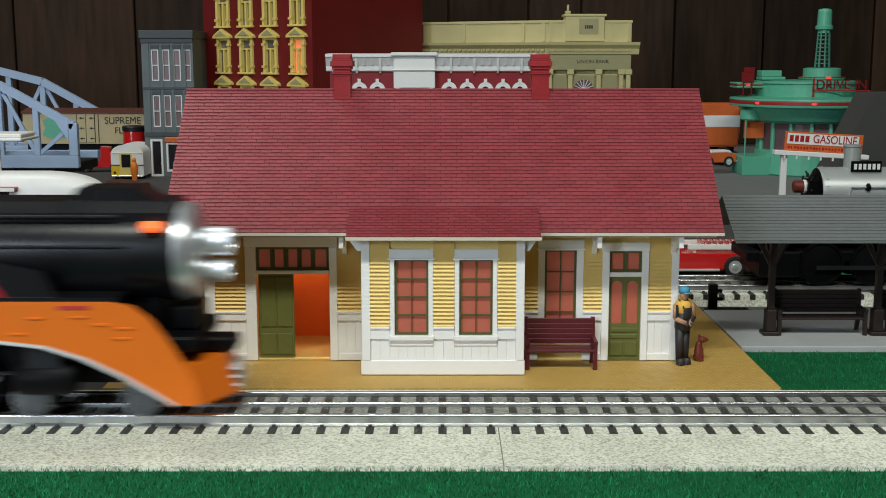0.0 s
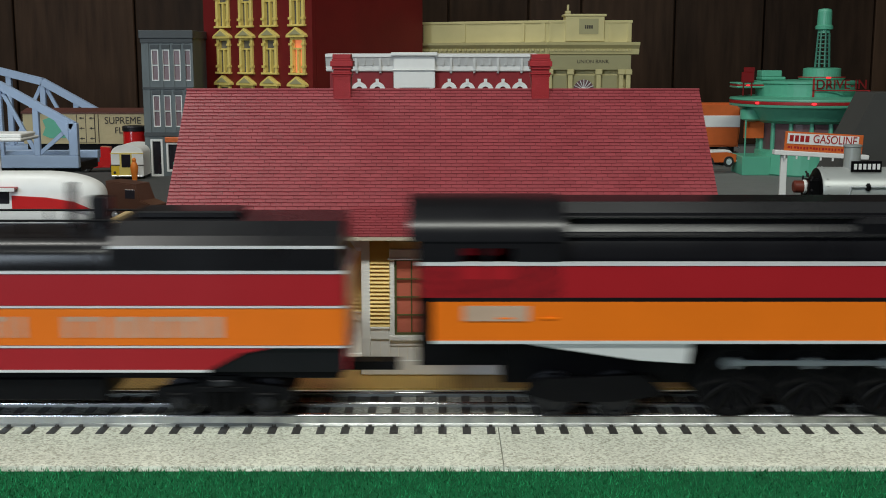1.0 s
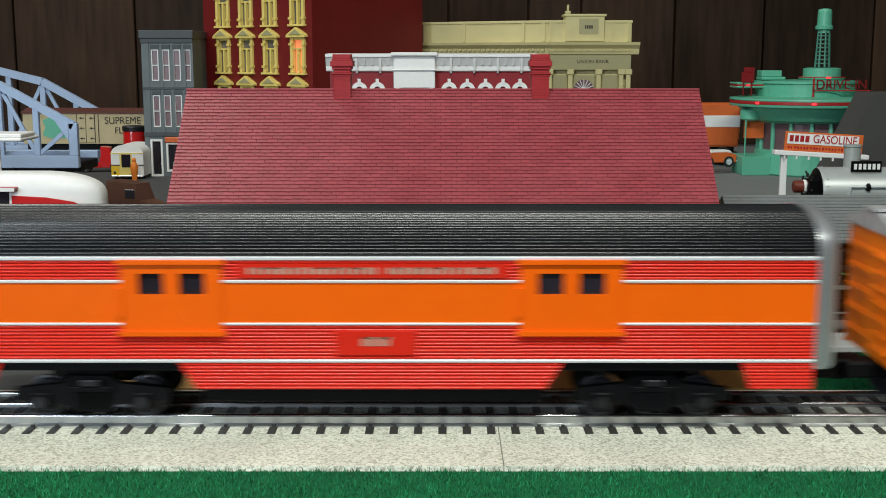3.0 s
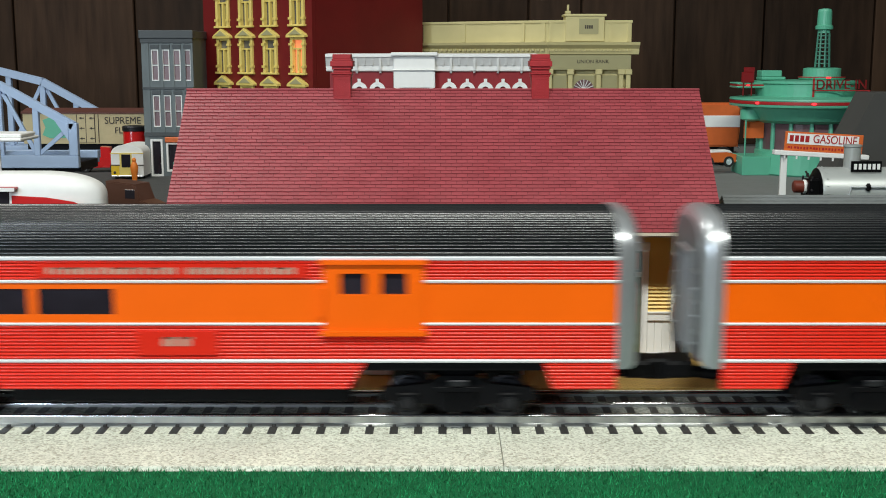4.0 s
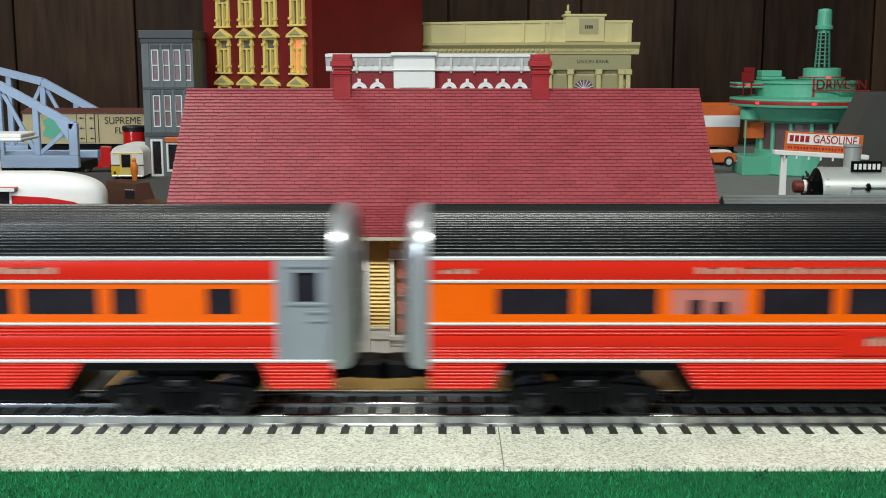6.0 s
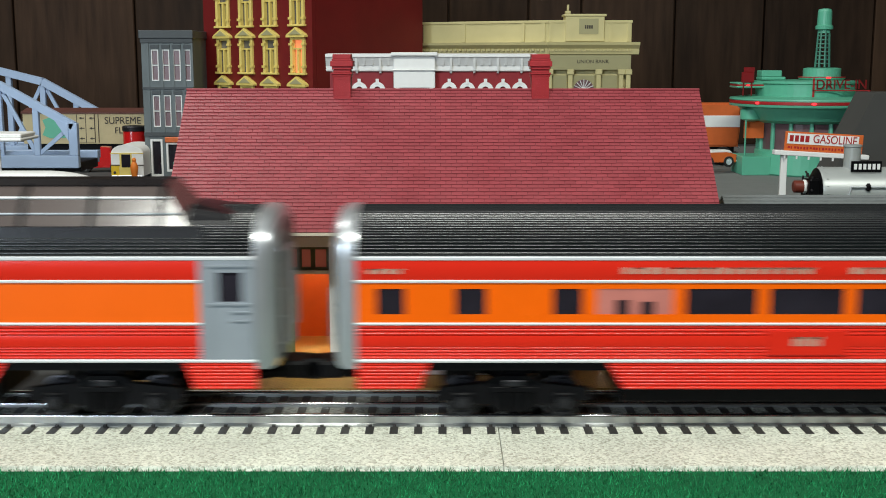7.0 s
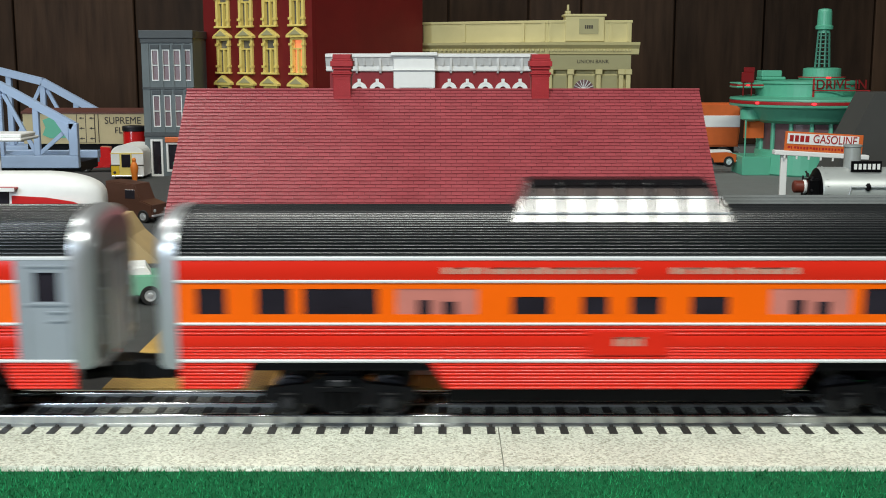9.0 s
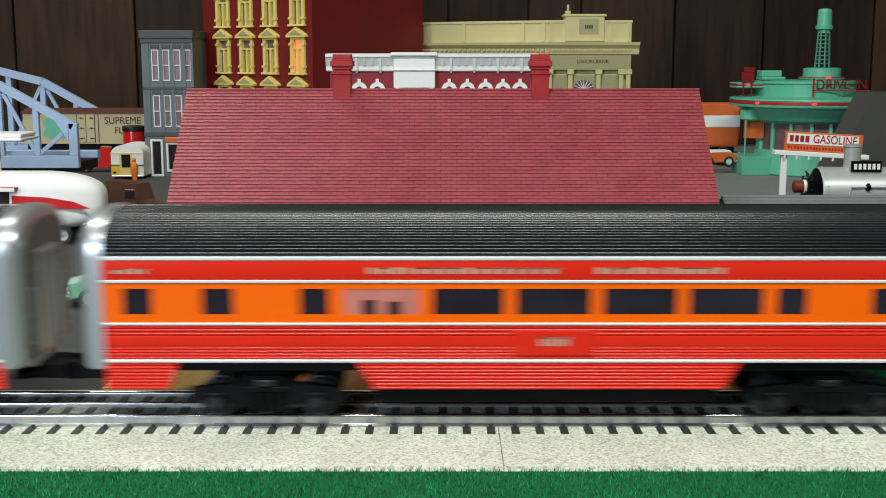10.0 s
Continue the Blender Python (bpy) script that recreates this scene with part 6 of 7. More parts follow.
def passenger_car(name, x, label, windows, plates, doors=(), fluted=False, vestibule=False, dome=None):
    """windows: (start, end, low, high, lit) along the car from its tail, in units of 0.217 mm; doors the same; plates: named panels."""
    windows = [(w[0] - 0.05 * (w[1] - w[0]), w[1] + 0.05 * (w[1] - w[0]), *w[2:]) for w in windows]
    car = rolling(name, x, label, "train car", "passenger cars of the train")
    L = LEN / 2
    a, b = -L + 0.0085, L - 0.0085
    u = lambda k: -L + k * PX
    y = HALF
    holes = [(u(w[0]), u(w[1]), w[2], w[3]) for w in windows]
    doorholes = [(u(d[0]), u(d[1]), 0.0375, 0.0640) for d in doors]
    b2 = u(1522) if vestibule else b
    # skirt, cut away over the trucks
    for x0, x1, sl0, sl1 in ((a, -L + 0.0325, 0, 0.004), (-L + 0.1125, L - 0.1125, 0.007, 0.007), (L - 0.0325, b, 0.004, 0)):
        for side in (-1, 1):
            bm = bmesh.new()
            flutes(bm, x0, x1, 0.0142, 0.0250, y, 8, side=side)
            for v in bm.verts:
                f = (v.co.z - 0.0142) / 0.0108
                if sl0 and abs(v.co.x - x0) < 1e-5:
                    v.co.x -= sl0 * f
                if sl1 and abs(v.co.x - x1) < 1e-5:
                    v.co.x += sl1 * f
            part("skirt", bm, M_CRED, car, smooth=True)
    bm = boxes((a, b, -y + 0.0016, y - 0.0016, 0.0215, 0.0255))
    part("underframe", bm, M_UNDER, car)
    part("floor_tank", boxes((-L + 0.112, L - 0.112, -0.020, 0.020, 0.006, 0.0215), bevel=0.001), M_UNDER, car)
    spans = [(a, b2)]
    for d in doorholes:
        spans = [q for p0, p1 in spans for q in ((p0, min(p1, d[0])), (max(p0, d[1]), p1)) if q[1] - q[0] > 1e-4]
    for side in (-1, 1):
        y0, y1 = sorted((side * (y - 0.0002), side * (y - 0.0018)))
        for p0, p1 in spans:
            bm = bmesh.new()
            if fluted:
                flutes(bm, p0, p1, 0.0263, 0.0398, y, 10, side=side)
                part("lower_side", bm, M_CRED, car, "red fluted lower side", smooth=True)
            part("window_band", panel(bmesh.new(), p0, p1, 0.0408, 0.0565, y0, y1, [h for h in holes if h[0] > p0 and h[1] < p1]), M_CORANGE, car, "orange window band")
            bm = bmesh.new()
            flutes(bm, p0, p1, 0.0575, 0.0652, y, 6 if fluted else 1, side=side)
            part("letter_board", bm, M_CRED, car, "red letter board under the roof", smooth=True)
        if fluted:
            for d in doorholes:
                bm = bmesh.new()
                flutes(bm, d[0], d[1], 0.0263, 0.0375, y, 8, side=side)
                part("lower_side", bm, M_CRED, car, "red fluted lower side", smooth=True)
        else:
            for z0, z1, n, amp in ((0.0263, 0.0312, 4, 0), (0.0312, 0.0357, 1, 0), (0.0357, 0.0398, 3, 0)):
                bm = bmesh.new()
                flutes(bm, a, b2, z0, z1, y, n, amp, side)
                part("lower_side", bm, M_CRED, car, "red fluted lower side", smooth=True)
        for z0, z1, full in ((0.0250, 0.0263, 1), (0.0398, 0.0409, 0), (0.0564, 0.0576, 0), (0.0652, 0.0667, 1)):
            for p0, p1 in ([(a, b)] if full else spans):
                y0, y1 = sorted((side * (y + 0.0004), side * (y - 0.0014)))
                part("stripe", boxes((p0, p1, y0, y1, z0, z1), bevel=0.0003), M_STRIPE, car)
    # roof with long ribs
    prof = [(q[0], max(0.0667, q[1])) for q in ridges(arch(y - 0.0010, 0.0667, 0.0814, 40, 2.5)[::-1], 0.42)]
    part("roof", prism(bmesh.new(), prof, a, b), M_ROOFBLACK, car, "ribbed black roof", smooth=True)
    # silver ends: a frame that stands proud and an inner door
    for s in (-1, 1):
        bm = bmesh.new()
        outline = [(yy, zz) for yy, zz in arch(y + 0.0002, 0.0660, 0.0830, 24, 2.5)]
        outline = [(y + 0.0002, 0.0225)] + outline + [(-y - 0.0002, 0.0225)]
        x0, x1 = sorted((s * (L - 0.0085), s * L))
        prism(bm, outline, x0, x1)
        geom = [e for e in bm.edges if all(abs(v.co.x - s * L) < 1e-6 for v in e.verts)]
        bmesh.ops.bevel(bm, geom=geom, offset=0.0045, segments=4, affect="EDGES", profile=0.5)
        e = part("end_cap", bm, M_SILVER, car, "silver rounded car end", smooth=True)
        xx = s * L
        x0, x1 = sorted((xx, xx + s * 0.0016))
        inner = [(yy, zz) for yy, zz in arch(y - 0.0046, 0.0640, 0.0782, 20, 2.5)]
        x0, x1 = sorted((xx - s * 0.0004, xx + s * 0.0003))
        sheet = prism(bmesh.new(), [(y - 0.0046, 0.0300), (y - 0.0100, 0.0240)][::-1] + inner + [(-y + 0.0046, 0.0300), (-y + 0.0100, 0.0240)], x0, x1)
        for z in (0.034, 0.046, 0.058):
            for k in (-1, 1):
                box(sheet, min(xx, xx + s * 0.0009), max(xx, xx + s * 0.0009), *sorted((k * 0.0125, k * 0.0245)), z, z + 0.0012, 0.0003)
        part("end_sheet", sheet, M_ENDGRAY, e, "dull gray riveted end sheet")
        x0, x1 = sorted((xx, xx + s * 0.0016))
        part("gangway_frame", boxes((x0, x1, -0.011, -0.0085, 0.024, 0.066), (x0, x1, 0.0085, 0.011, 0.024, 0.066), (x0, x1, -0.0085, 0.0085, 0.0635, 0.066), bevel=0.0003), M_SILVER, e)
        part("end_door", boxes((min(xx, xx + s * 0.0006), max(xx, xx + s * 0.0006), -0.0085, 0.0085, 0.024, 0.0635)), M_DOORGRAY, e)
        for yy in (-0.019, 0.019):
            rails = bmesh.new()
            rod(rails, (xx + s * 0.0016, yy, 0.030), (xx + s * 0.0016, yy, 0.052), 0.0005, seg=6)
            for z in (0.030, 0.041, 0.052):
                rod(rails, (xx, yy, z), (xx + s * 0.0016, yy, z), 0.0005, seg=6)
            part("grab_rail", rails, M_SILVER, e)
        coupler(car, s * (L - 0.003), s)
    # panes
    for w in windows:
        pane = M_LITGLASS if w[4] else M_GLASS
        part("window", boxes((u(w[0]), u(w[1]), y - 0.0012, y - 0.0006, w[2], w[3])), pane, car)
        gl = part("window", boxes((u(w[0]), u(w[1]), -y + 0.0006, -y + 0.0012, w[2], w[3])), pane, car)
        if w[4] and w[1] - w[0] > 60:
            mid = (u(w[0]) + u(w[1])) / 2
            part("seat_back", boxes((mid - 0.0072, mid - 0.0022, -y + 0.0002, -y + 0.0005, w[2], w[2] + 0.0056), (mid + 0.0024, mid + 0.0075, -y + 0.0002, -y + 0.0005, w[2], w[2] + 0.0050), bevel=0.0001), M_GLASS, gl)
    for k0, k1, z0, z1, kind in plates:
        if kind == "plate":
            pl = strip_plate(car, "name_plate", u(k0), u(k1), z0, z1, y - 0.0001, M_CRED, "red name plate with unreadable letters")
            bm = bmesh.new()
            bars_row(bm, u((k0 + k1) / 2 - 25), u((k0 + k1) / 2 + 28), z0 + 0.0036, z1 - 0.0022, y + 0.0006, 5, k0)
            part("lettering", bm, M_GRAYLET, pl)
        elif kind == "board":
            pl = strip_plate(car, "name_board", u(k0), u(k1), z0, z1, y - 0.0001, M_CRED, "red board with unreadable letters")
            bm = bmesh.new()
            bars_row(bm, u(k0 + 20), u(k1 - 20), z0 + 0.0015, z1 - 0.0014, y + 0.0006, 34, k0)
            part("lettering", bm, M_GRAYLET, pl)
        else:
            bm = bmesh.new()
            bars_row(bm, u(k0), u(k1), z0, z1, y + 0.0001, max(4, int((k1 - k0) / 21)), k0)
            part("lettering", bm, M_GRAYLET, car, "dull silver letters too blurred to read")
    for d in doorholes:
        w0, w1 = d[0] + (d[1] - d[0]) * 0.17, d[0] + (d[1] - d[0]) * 0.83
        mid = (w0 + w1) / 2
        gap = 0.0030
        wins = [(w0, mid - gap, 0.0520, 0.0602), (mid + gap, w1, 0.0520, 0.0602)]
        for s in (1, -1):
            dm = bmesh.new()
            y0, y1 = sorted((s * (y + 0.0006), s * (y - 0.0016)))
            panel(dm, d[0], d[1], d[2], d[3], y0, y1, wins)
            y0, y1 = sorted((s * (y + 0.0018), s * (y - 0.0010)))
            box(dm, d[0] - 0.0012, d[1] + 0.0012, y0, y1, d[3] - 0.0002, d[3] + 0.0016)
            box(dm, d[0] - 0.0012, d[1] + 0.0012, y0, y1, d[2] - 0.0016, d[2] + 0.0002)
            y0, y1 = sorted((s * (y + 0.0014), s * (y - 0.0010)))
            box(dm, d[0] - 0.0014, d[0] + 0.0006, y0, y1, d[2] + 0.006, d[2] + 0.017)
            bd = part("baggage_door", dm, M_CORANGE, car, "orange baggage door with two square windows")
        for wv in wins:
            part("pane", boxes((wv[0], wv[1], -y + 0.0008, -y + 0.0013, wv[2], wv[3])), M_GLASS, bd)
    if vestibule:
        dx0, dx1 = u(1522), u(1612)
        for s in (1, -1):
            dm = bmesh.new()
            y0, y1 = sorted((s * (y + 0.0002), s * (y - 0.0016)))
            panel(dm, dx0, b, 0.0263, 0.0652, y0, y1, [(u(1555), u(1598), 0.0490, 0.0605)])
            y0, y1 = sorted((s * (y + 0.0008), s * (y - 0.0010)))
            for q in ((dx0 + 0.0036, dx1 + 0.0012, 0.0478, 0.0486), (dx0 + 0.0036, dx0 + 0.0044, 0.0275, 0.0635), (dx1 + 0.0004, dx1 + 0.0012, 0.0275, 0.0635), (dx0 + 0.0036, dx1 + 0.0012, 0.0627, 0.0635),
                      (u(1580), u(1610), 0.0448, 0.0454), (u(1580), u(1610), 0.0414, 0.0420)):
                box(dm, q[0], q[1], y0, y1, q[2], q[3])
            vd = part("vestibule_door", dm, M_DOORGRAY, car, "gray vestibule door with small window")
        part("pane", boxes((u(1555), u(1598), -y + 0.0006, -y + 0.0012, 0.0490, 0.0605)), M_GLASS, vd)
    for s in (-1, 1):
        truck(car, s * (L - 0.0695))
    if dome:
        k0, k1, n, fullw = dome
        d0, d1 = u(k0), u(k1)
        hw, z0, z1 = (0.0240, 0.0770, 0.0932) if fullw else (0.0225, 0.0770, 0.0932)
        prof = [(hw + 0.0012, z0 - 0.004), (hw, z0), (hw - 0.0069, z1 - 0.0056), (hw - 0.0125, z1 - 0.0012), (0, z1), (-hw + 0.0125, z1 - 0.0012), (-hw + 0.0069, z1 - 0.0056), (-hw, z0), (-hw - 0.0012, z0 - 0.004)]
        slope = 0.011 if fullw else 0.008
        bm = prism(bmesh.new(), prof, d0, d1)
        for v in bm.verts:
            f = max(0.0, (v.co.z - z0) / (z1 - z0))
            v.co.x += (slope if abs(v.co.x - d0) < 1e-6 else -slope) * f
        dm = part("dome", bm, M_DOMEGLASS, car, "glazed observation dome")
        for i in range(n + 1):
            xx = d0 + slope + (d1 - d0 - 2 * slope) * i / n
            for s in (-1, 1):
                bm = bmesh.new()
                rod(bm, (xx, s * (hw + 0.0002), z0), (xx, s * (hw - 0.0067), z1 - 0.0056), 0.0013, seg=6)
                rod(bm, (xx, s * (hw - 0.0067), z1 - 0.0056), (xx, s * (hw - 0.0123), z1 - 0.0010), 0.0012, seg=6)
                part("dome_mullion", bm, M_BLACK, dm)
        rb = bmesh.new()
        for s in (-1, 1):
            y0, y1 = sorted((s * (hw - 0.0030), s * (hw - 0.0040)))
            part("dome_rail", rod(bmesh.new(), (d0 + slope * 0.7, s * (hw - 0.0068), z1 - 0.0056), (d1 - slope * 0.7, s * (hw - 0.0068), z1 - 0.0056), 0.0006, seg=8), M_STRIPE, dm)
            part("dome_rail", rod(bmesh.new(), (d0 + slope * 0.35, s * (hw - 0.0030), z0 + 0.0048), (d1 - slope * 0.35, s * (hw - 0.0030), z0 + 0.0048), 0.0005, seg=8), M_DOORGRAY, dm)
        prism(rb, [(0.0125, z1 - 0.0012), (0.006, z1 - 0.0001), (0.006, z1 + 0.0005), (-0.006, z1 + 0.0005), (-0.0125, z1 - 0.0012), (0, z1 - 0.002)], d0 + slope, d1 - slope)
        part("dome_roof", rb, M_BLACK, dm)
        base = bmesh.new()
        prism(base, [(0.0290, 0.0700), (0.0262, z0 + 0.0005), (-0.0262, z0 + 0.0005), (-0.0290, 0.0700)] if fullw else [(0.0270, 0.0700), (0.0225, z0), (-0.0225, z0), (-0.0270, 0.0700)], d0 - 0.006, d1 + 0.006)
        part("dome_base", base, M_BLACK, dm)
        if not fullw:
            part("dome_trim", boxes((d0 - 0.013, d0 + 0.003, -0.0262, -0.0230, 0.0712, 0.0722), (d1 - 0.003, d1 + 0.013, -0.0262, -0.0230, 0.0712, 0.0722)), M_STRIPE, dm)
        else:
            for s, e0 in ((-1, d0), (1, d1)):
                bm = prism(bmesh.new(), arch(0.024, 0.070, 0.0850, 12, 3), min(e0, e0 + s * 0.016), max(e0, e0 + s * 0.016))
                for v in bm.verts:
                    if abs(v.co.x - (e0 + s * 0.016)) < 1e-6:
                        v.co.z = min(v.co.z, 0.0815)
                part("dome_shroud", bm, M_BLACK, dm)
    return car


W0, W1 = 0.0441, 0.0541
coach_windows = [(77, 123, W0, W1, 0), (217, 267, W0, W1, 0), (390, 437, W0, W1, 0), (471, 593, W0, W1, 1), (628, 743, W0, W1, 0), (777, 897, W0, W1, 0), (931, 1050, W0, W1, 0),
                 (1083, 1202, W0, W1, 0), (1235, 1283, W0, W1, 0), (1403, 1450, W0, W1, 0)]
lounge_windows = [(163, 285, W0, W1, 0), (320, 438, W0, W1, 0), (472, 592, W0, W1, 1), (628, 748, W0, W1, 0), (783, 903, W0, W1, 0), (1012, 1115, 0.0486, W1, 0), (1140, 1242, 0.0486, W1, 0),
                  (1275, 1367, 0.0486, W1, 0), (1403, 1500, 0.0486, W1, 0)]
combine_windows = [(85, 130, W0, W1, 0), (215, 262, W0, W1, 0), (290, 415, W0, W1, 0), (445, 570, W0, W1, 0), (600, 722, W0, W1, 0)]
dome_windows = [(185, 225, 0.0446, 0.0520, 0), (347, 388, 0.0446, 0.0520, 0), (565, 640, 0.0446, 0.0510, 1), (665, 733, 0.0446, 0.0510, 0), (768, 835, 0.0446, 0.0510, 0), (867, 935, 0.0446, 0.0510, 0)]
vista_windows = [(75, 123, W0, W1, 0), (183, 236, W0, W1, 0), (268, 388, W0, W1, 0), (433, 563, W0, W1, 1), (635, 695, W0, 0.0510, 0), (758, 800, W0, 0.0510, 0), (845, 893, W0, 0.0510, 0), (952, 1012, W0, 0.0510, 0),
                 (1095, 1225, W0, W1, 1), (1260, 1383, W0, W1, 0), (1418, 1470, W0, W1, 0)]
NP = (767, 912, 0.0282, 0.0376, "plate")
LT = [(510, 850, 0.0600, 0.0625, "text"), (890, 1145, 0.0600, 0.0625, "text"), (60, 125, 0.0600, 0.0620, "text")]
passenger_car("baggage_car", -0.9450, "red and orange fluted baggage car with silver ends", [], [NP, (595, 1075, 0.0585, 0.0640, "board")], doors=[(390, 568), (1095, 1275)], fluted=True)
passenger_car("combine_car", -1.3290, "red and orange fluted combine car with baggage door", combine_windows, [NP, (595, 1075, 0.0585, 0.0640, "board")], doors=[(1100, 1278)], fluted=True)
passenger_car("lounge_car", -1.7110, "red and orange lounge car with short high windows", lounge_windows, [NP] + LT)
passenger_car("day_coach", -2.0920, "red and orange passenger coach with gray vestibule door", coach_windows, [NP] + LT, vestibule=True)
passenger_car("full_dome_car", -2.4740, "red and orange car with full-length glass dome", dome_windows, [NP] + LT[:2], vestibule=True, dome=(165, 1500, 10, True))
passenger_car("vista_dome_car", -2.8570, "red and orange car with short glass vista dome", vista_windows, [NP] + LT[:2], vestibule=True, dome=(630, 1030, 6, False))
passenger_car("day_coach", -3.2405, "red and orange passenger coach with gray vestibule door", coach_windows, [NP] + LT, vestibule=True)
passenger_car("day_coach", -3.6235, "red and orange passenger coach with gray vestibule door", coach_windows, [NP] + LT, vestibule=True)


def boxcar():
    car = rolling("box_car", -0.6185, "orange steel box car with silver roof and louvred door", "train car")
    L, y = 0.1235, 0.0272
    bm = boxes((-L, L, -y, y, 0.0205, 0.0725), bevel=0.0006)
    part("body", bm, M_BXORANGE, car)
    part("roof", prism(bmesh.new(), [(y + 0.0016, 0.0725), (y + 0.0016, 0.0745), (0.008, 0.0800), (-0.008, 0.0800), (-y - 0.0016, 0.0745), (-y - 0.0016, 0.0725)], -L - 0.0012, L + 0.0012), M_ROOFSILVER, car, "silver roof")
    part("running_board", boxes((-L - 0.002, L + 0.002, -0.0055, 0.0055, 0.0806, 0.0818)), M_ROOFSILVER, car)
    bm = bmesh.new()
    for i in range(13):
        x = -L + 0.008 + i * (2 * L - 0.016) / 12
        for s in (-1, 1):
            prism(bm, [(s * (y + 0.0016), 0.0745), (s * 0.008, 0.0801), (s * 0.008, 0.0807), (s * (y + 0.0016), 0.0751)], x - 0.0009, x + 0.0009)
    part("roof_rib", bm, M_ROOFSILVER, car)
    for z0, z1, d in ((0.0197, 0.0216, 0.0008), (0.0712, 0.0724, 0.0006)):
        for k in (-1, 1):
            part("side_sill", boxes((-L, L, *sorted((k * y, k * (y + d))), z0, z1), bevel=0.0002), M_BXORANGE, car)
    # door between two posts, with horizontal louvres
    d0, d1 = -0.0195, 0.0235
    part("door", boxes((d0, d1, y, y + 0.0012, 0.0230, 0.0690)), M_BXORANGE, car, "orange door with horizontal louvres")
    dr = part("door", boxes((d0, d1, -y - 0.0012, -y, 0.0230, 0.0690)), M_BXORANGE, car, "orange door with horizontal louvres")
    bm = bmesh.new()
    for i in range(15):
        z = 0.0250 + i * 0.0029
        prism(bm, [(-y - 0.0012, z), (-y - 0.0028, z + 0.0007), (-y - 0.0012, z + 0.0017)], d0 + 0.002, d1 - 0.001)
    part("louvre", bm, M_BXORANGE, dr)
    part("door_plate", boxes((-0.0050, 0.0070, -y - 0.0032, -y - 0.0012, 0.0560, 0.0640), (-0.014, 0.010, -y - 0.0034, -y - 0.0024, 0.0405, 0.0418), (-0.006, 0.003, -y - 0.0034, -y - 0.0024, 0.0350, 0.0362), bevel=0.0004), M_BXORANGE, dr)
    part("door_track", boxes((-0.024, 0.066, -y - 0.0022, -y, 0.0688, 0.0712), (-0.024, 0.066, -y - 0.0022, -y, 0.0212, 0.0236), (-0.0240, -0.0222, -y - 0.0018, -y, 0.0436, 0.0452), bevel=0.0003), M_BXORANGE, car)
    part("door_stop", boxes((0.0580, 0.0640, -y - 0.0022, -y, 0.0255, 0.0325), bevel=0.0003), M_BXORANGE, car)
    for s, x, n in ((1, L - 0.0085, 7), (-1, -L + 0.0085, 3)):
        for i in range(n):
            z = 0.0240 + i * 0.0066 if s > 0 else 0.0330 + i * 0.0124 - (0 if i < 2 else 0.020)
            if s < 0 and i == 2:
                continue
            bm = bmesh.new()
            rod(bm, (x - 0.0065, -y - 0.0022, z), (x + 0.0065, -y - 0.0022, z), 0.0006, seg=6)
            for e in (-0.0065, 0.0065):
                rod(bm, (x + e, -y, z), (x + e, -y - 0.0022, z), 0.0006, seg=6)
            part("grab_iron", bm, M_BXORANGE, car)
    for s in (-1, 1):
        bm = bmesh.new()
        for i in range(7):
            z = 0.026 + i * 0.0062
            rod(bm, (s * (L + 0.0012), -y + 0.004, z), (s * (L + 0.0012), -0.006, z), 0.0006, seg=6)
        for i in range(5):
            box(bm, min(s * L, s * (L + 0.0008)), max(s * L, s * (L + 0.0008)), -y + 0.002, y - 0.002, 0.026 + i * 0.009, 0.029 + i * 0.009, 0.0003)
        part("end_rib", bm, M_BXORANGE, car)
        coupler(car, s * (L - 0.001), s)
        truck(car, s * (L - 0.0300), base=0.030, r=0.0072, y=0.0200)
    part("underframe", boxes((-L + 0.004, L - 0.004, -0.006, 0.006, 0.0150, 0.0206), (-0.045, 0.045, -0.020, 0.020, 0.013, 0.0206)), M_UNDER, car)
    # painted marks: a round herald, bars for letters and numbers
    e = part("herald", turned(bmesh.new(), [(0.0122, 0.0), (0.0122, 0.00025)], (-0.0797, -y - 0.0003, 0.0555), "y", 32), M_HERALD, car, "round red and gray herald")
    part("herald_ring", turned(bmesh.new(), [(0.0092, 0.0), (0.0092, 0.0002)], (-0.0797, -y - 0.0005, 0.0555), "y", 28), M_REDLET, e)
    part("herald_bar", boxes((-0.0855, -0.0739, -y - 0.0007, -y - 0.0004, 0.0528, 0.0540), (-0.0855, -0.0739, -y - 0.0007, -y - 0.0004, 0.0572, 0.0584)), M_HERALD, e)
    bm = boxes((-0.0875, -0.0838, -y - 0.0003, -y, 0.0338, 0.0382), (-0.0780, -0.0742, -y - 0.0003, -y, 0.0338, 0.0382))
    bars_row(bm, -0.0920, -0.0670, 0.0262, 0.0308, y, 6, 8, 0.2)
    bars_row(bm, 0.0700, 0.0760, 0.0265, 0.0312, y, 2, 9, 0.2)
    bars_row(bm, 0.0840, 0.0905, 0.0265, 0.0312, y, 2, 10, 0.2)
    for i in range(4):
        box(bm, 0.0440, 0.0440 + (0.016, 0.011, 0.012, 0.010)[i], -y - 0.0003, -y, 0.0268 + i * 0.0028, 0.0282 + i * 0.0028)
    part("lettering", bm, M_STRIPE, car, "white marks too blurred to read")
    part("script_flash", prism(bmesh.new(), [(0.0365, 0.0660), (0.0770, 0.0660), (0.0740, 0.0605), (0.0500, 0.0605)], -y - 0.0003, -y, "y"), M_REDLET, car, "dark red flash")
    bm = bmesh.new()
    r = random.Random(5)
    xx = 0.0310
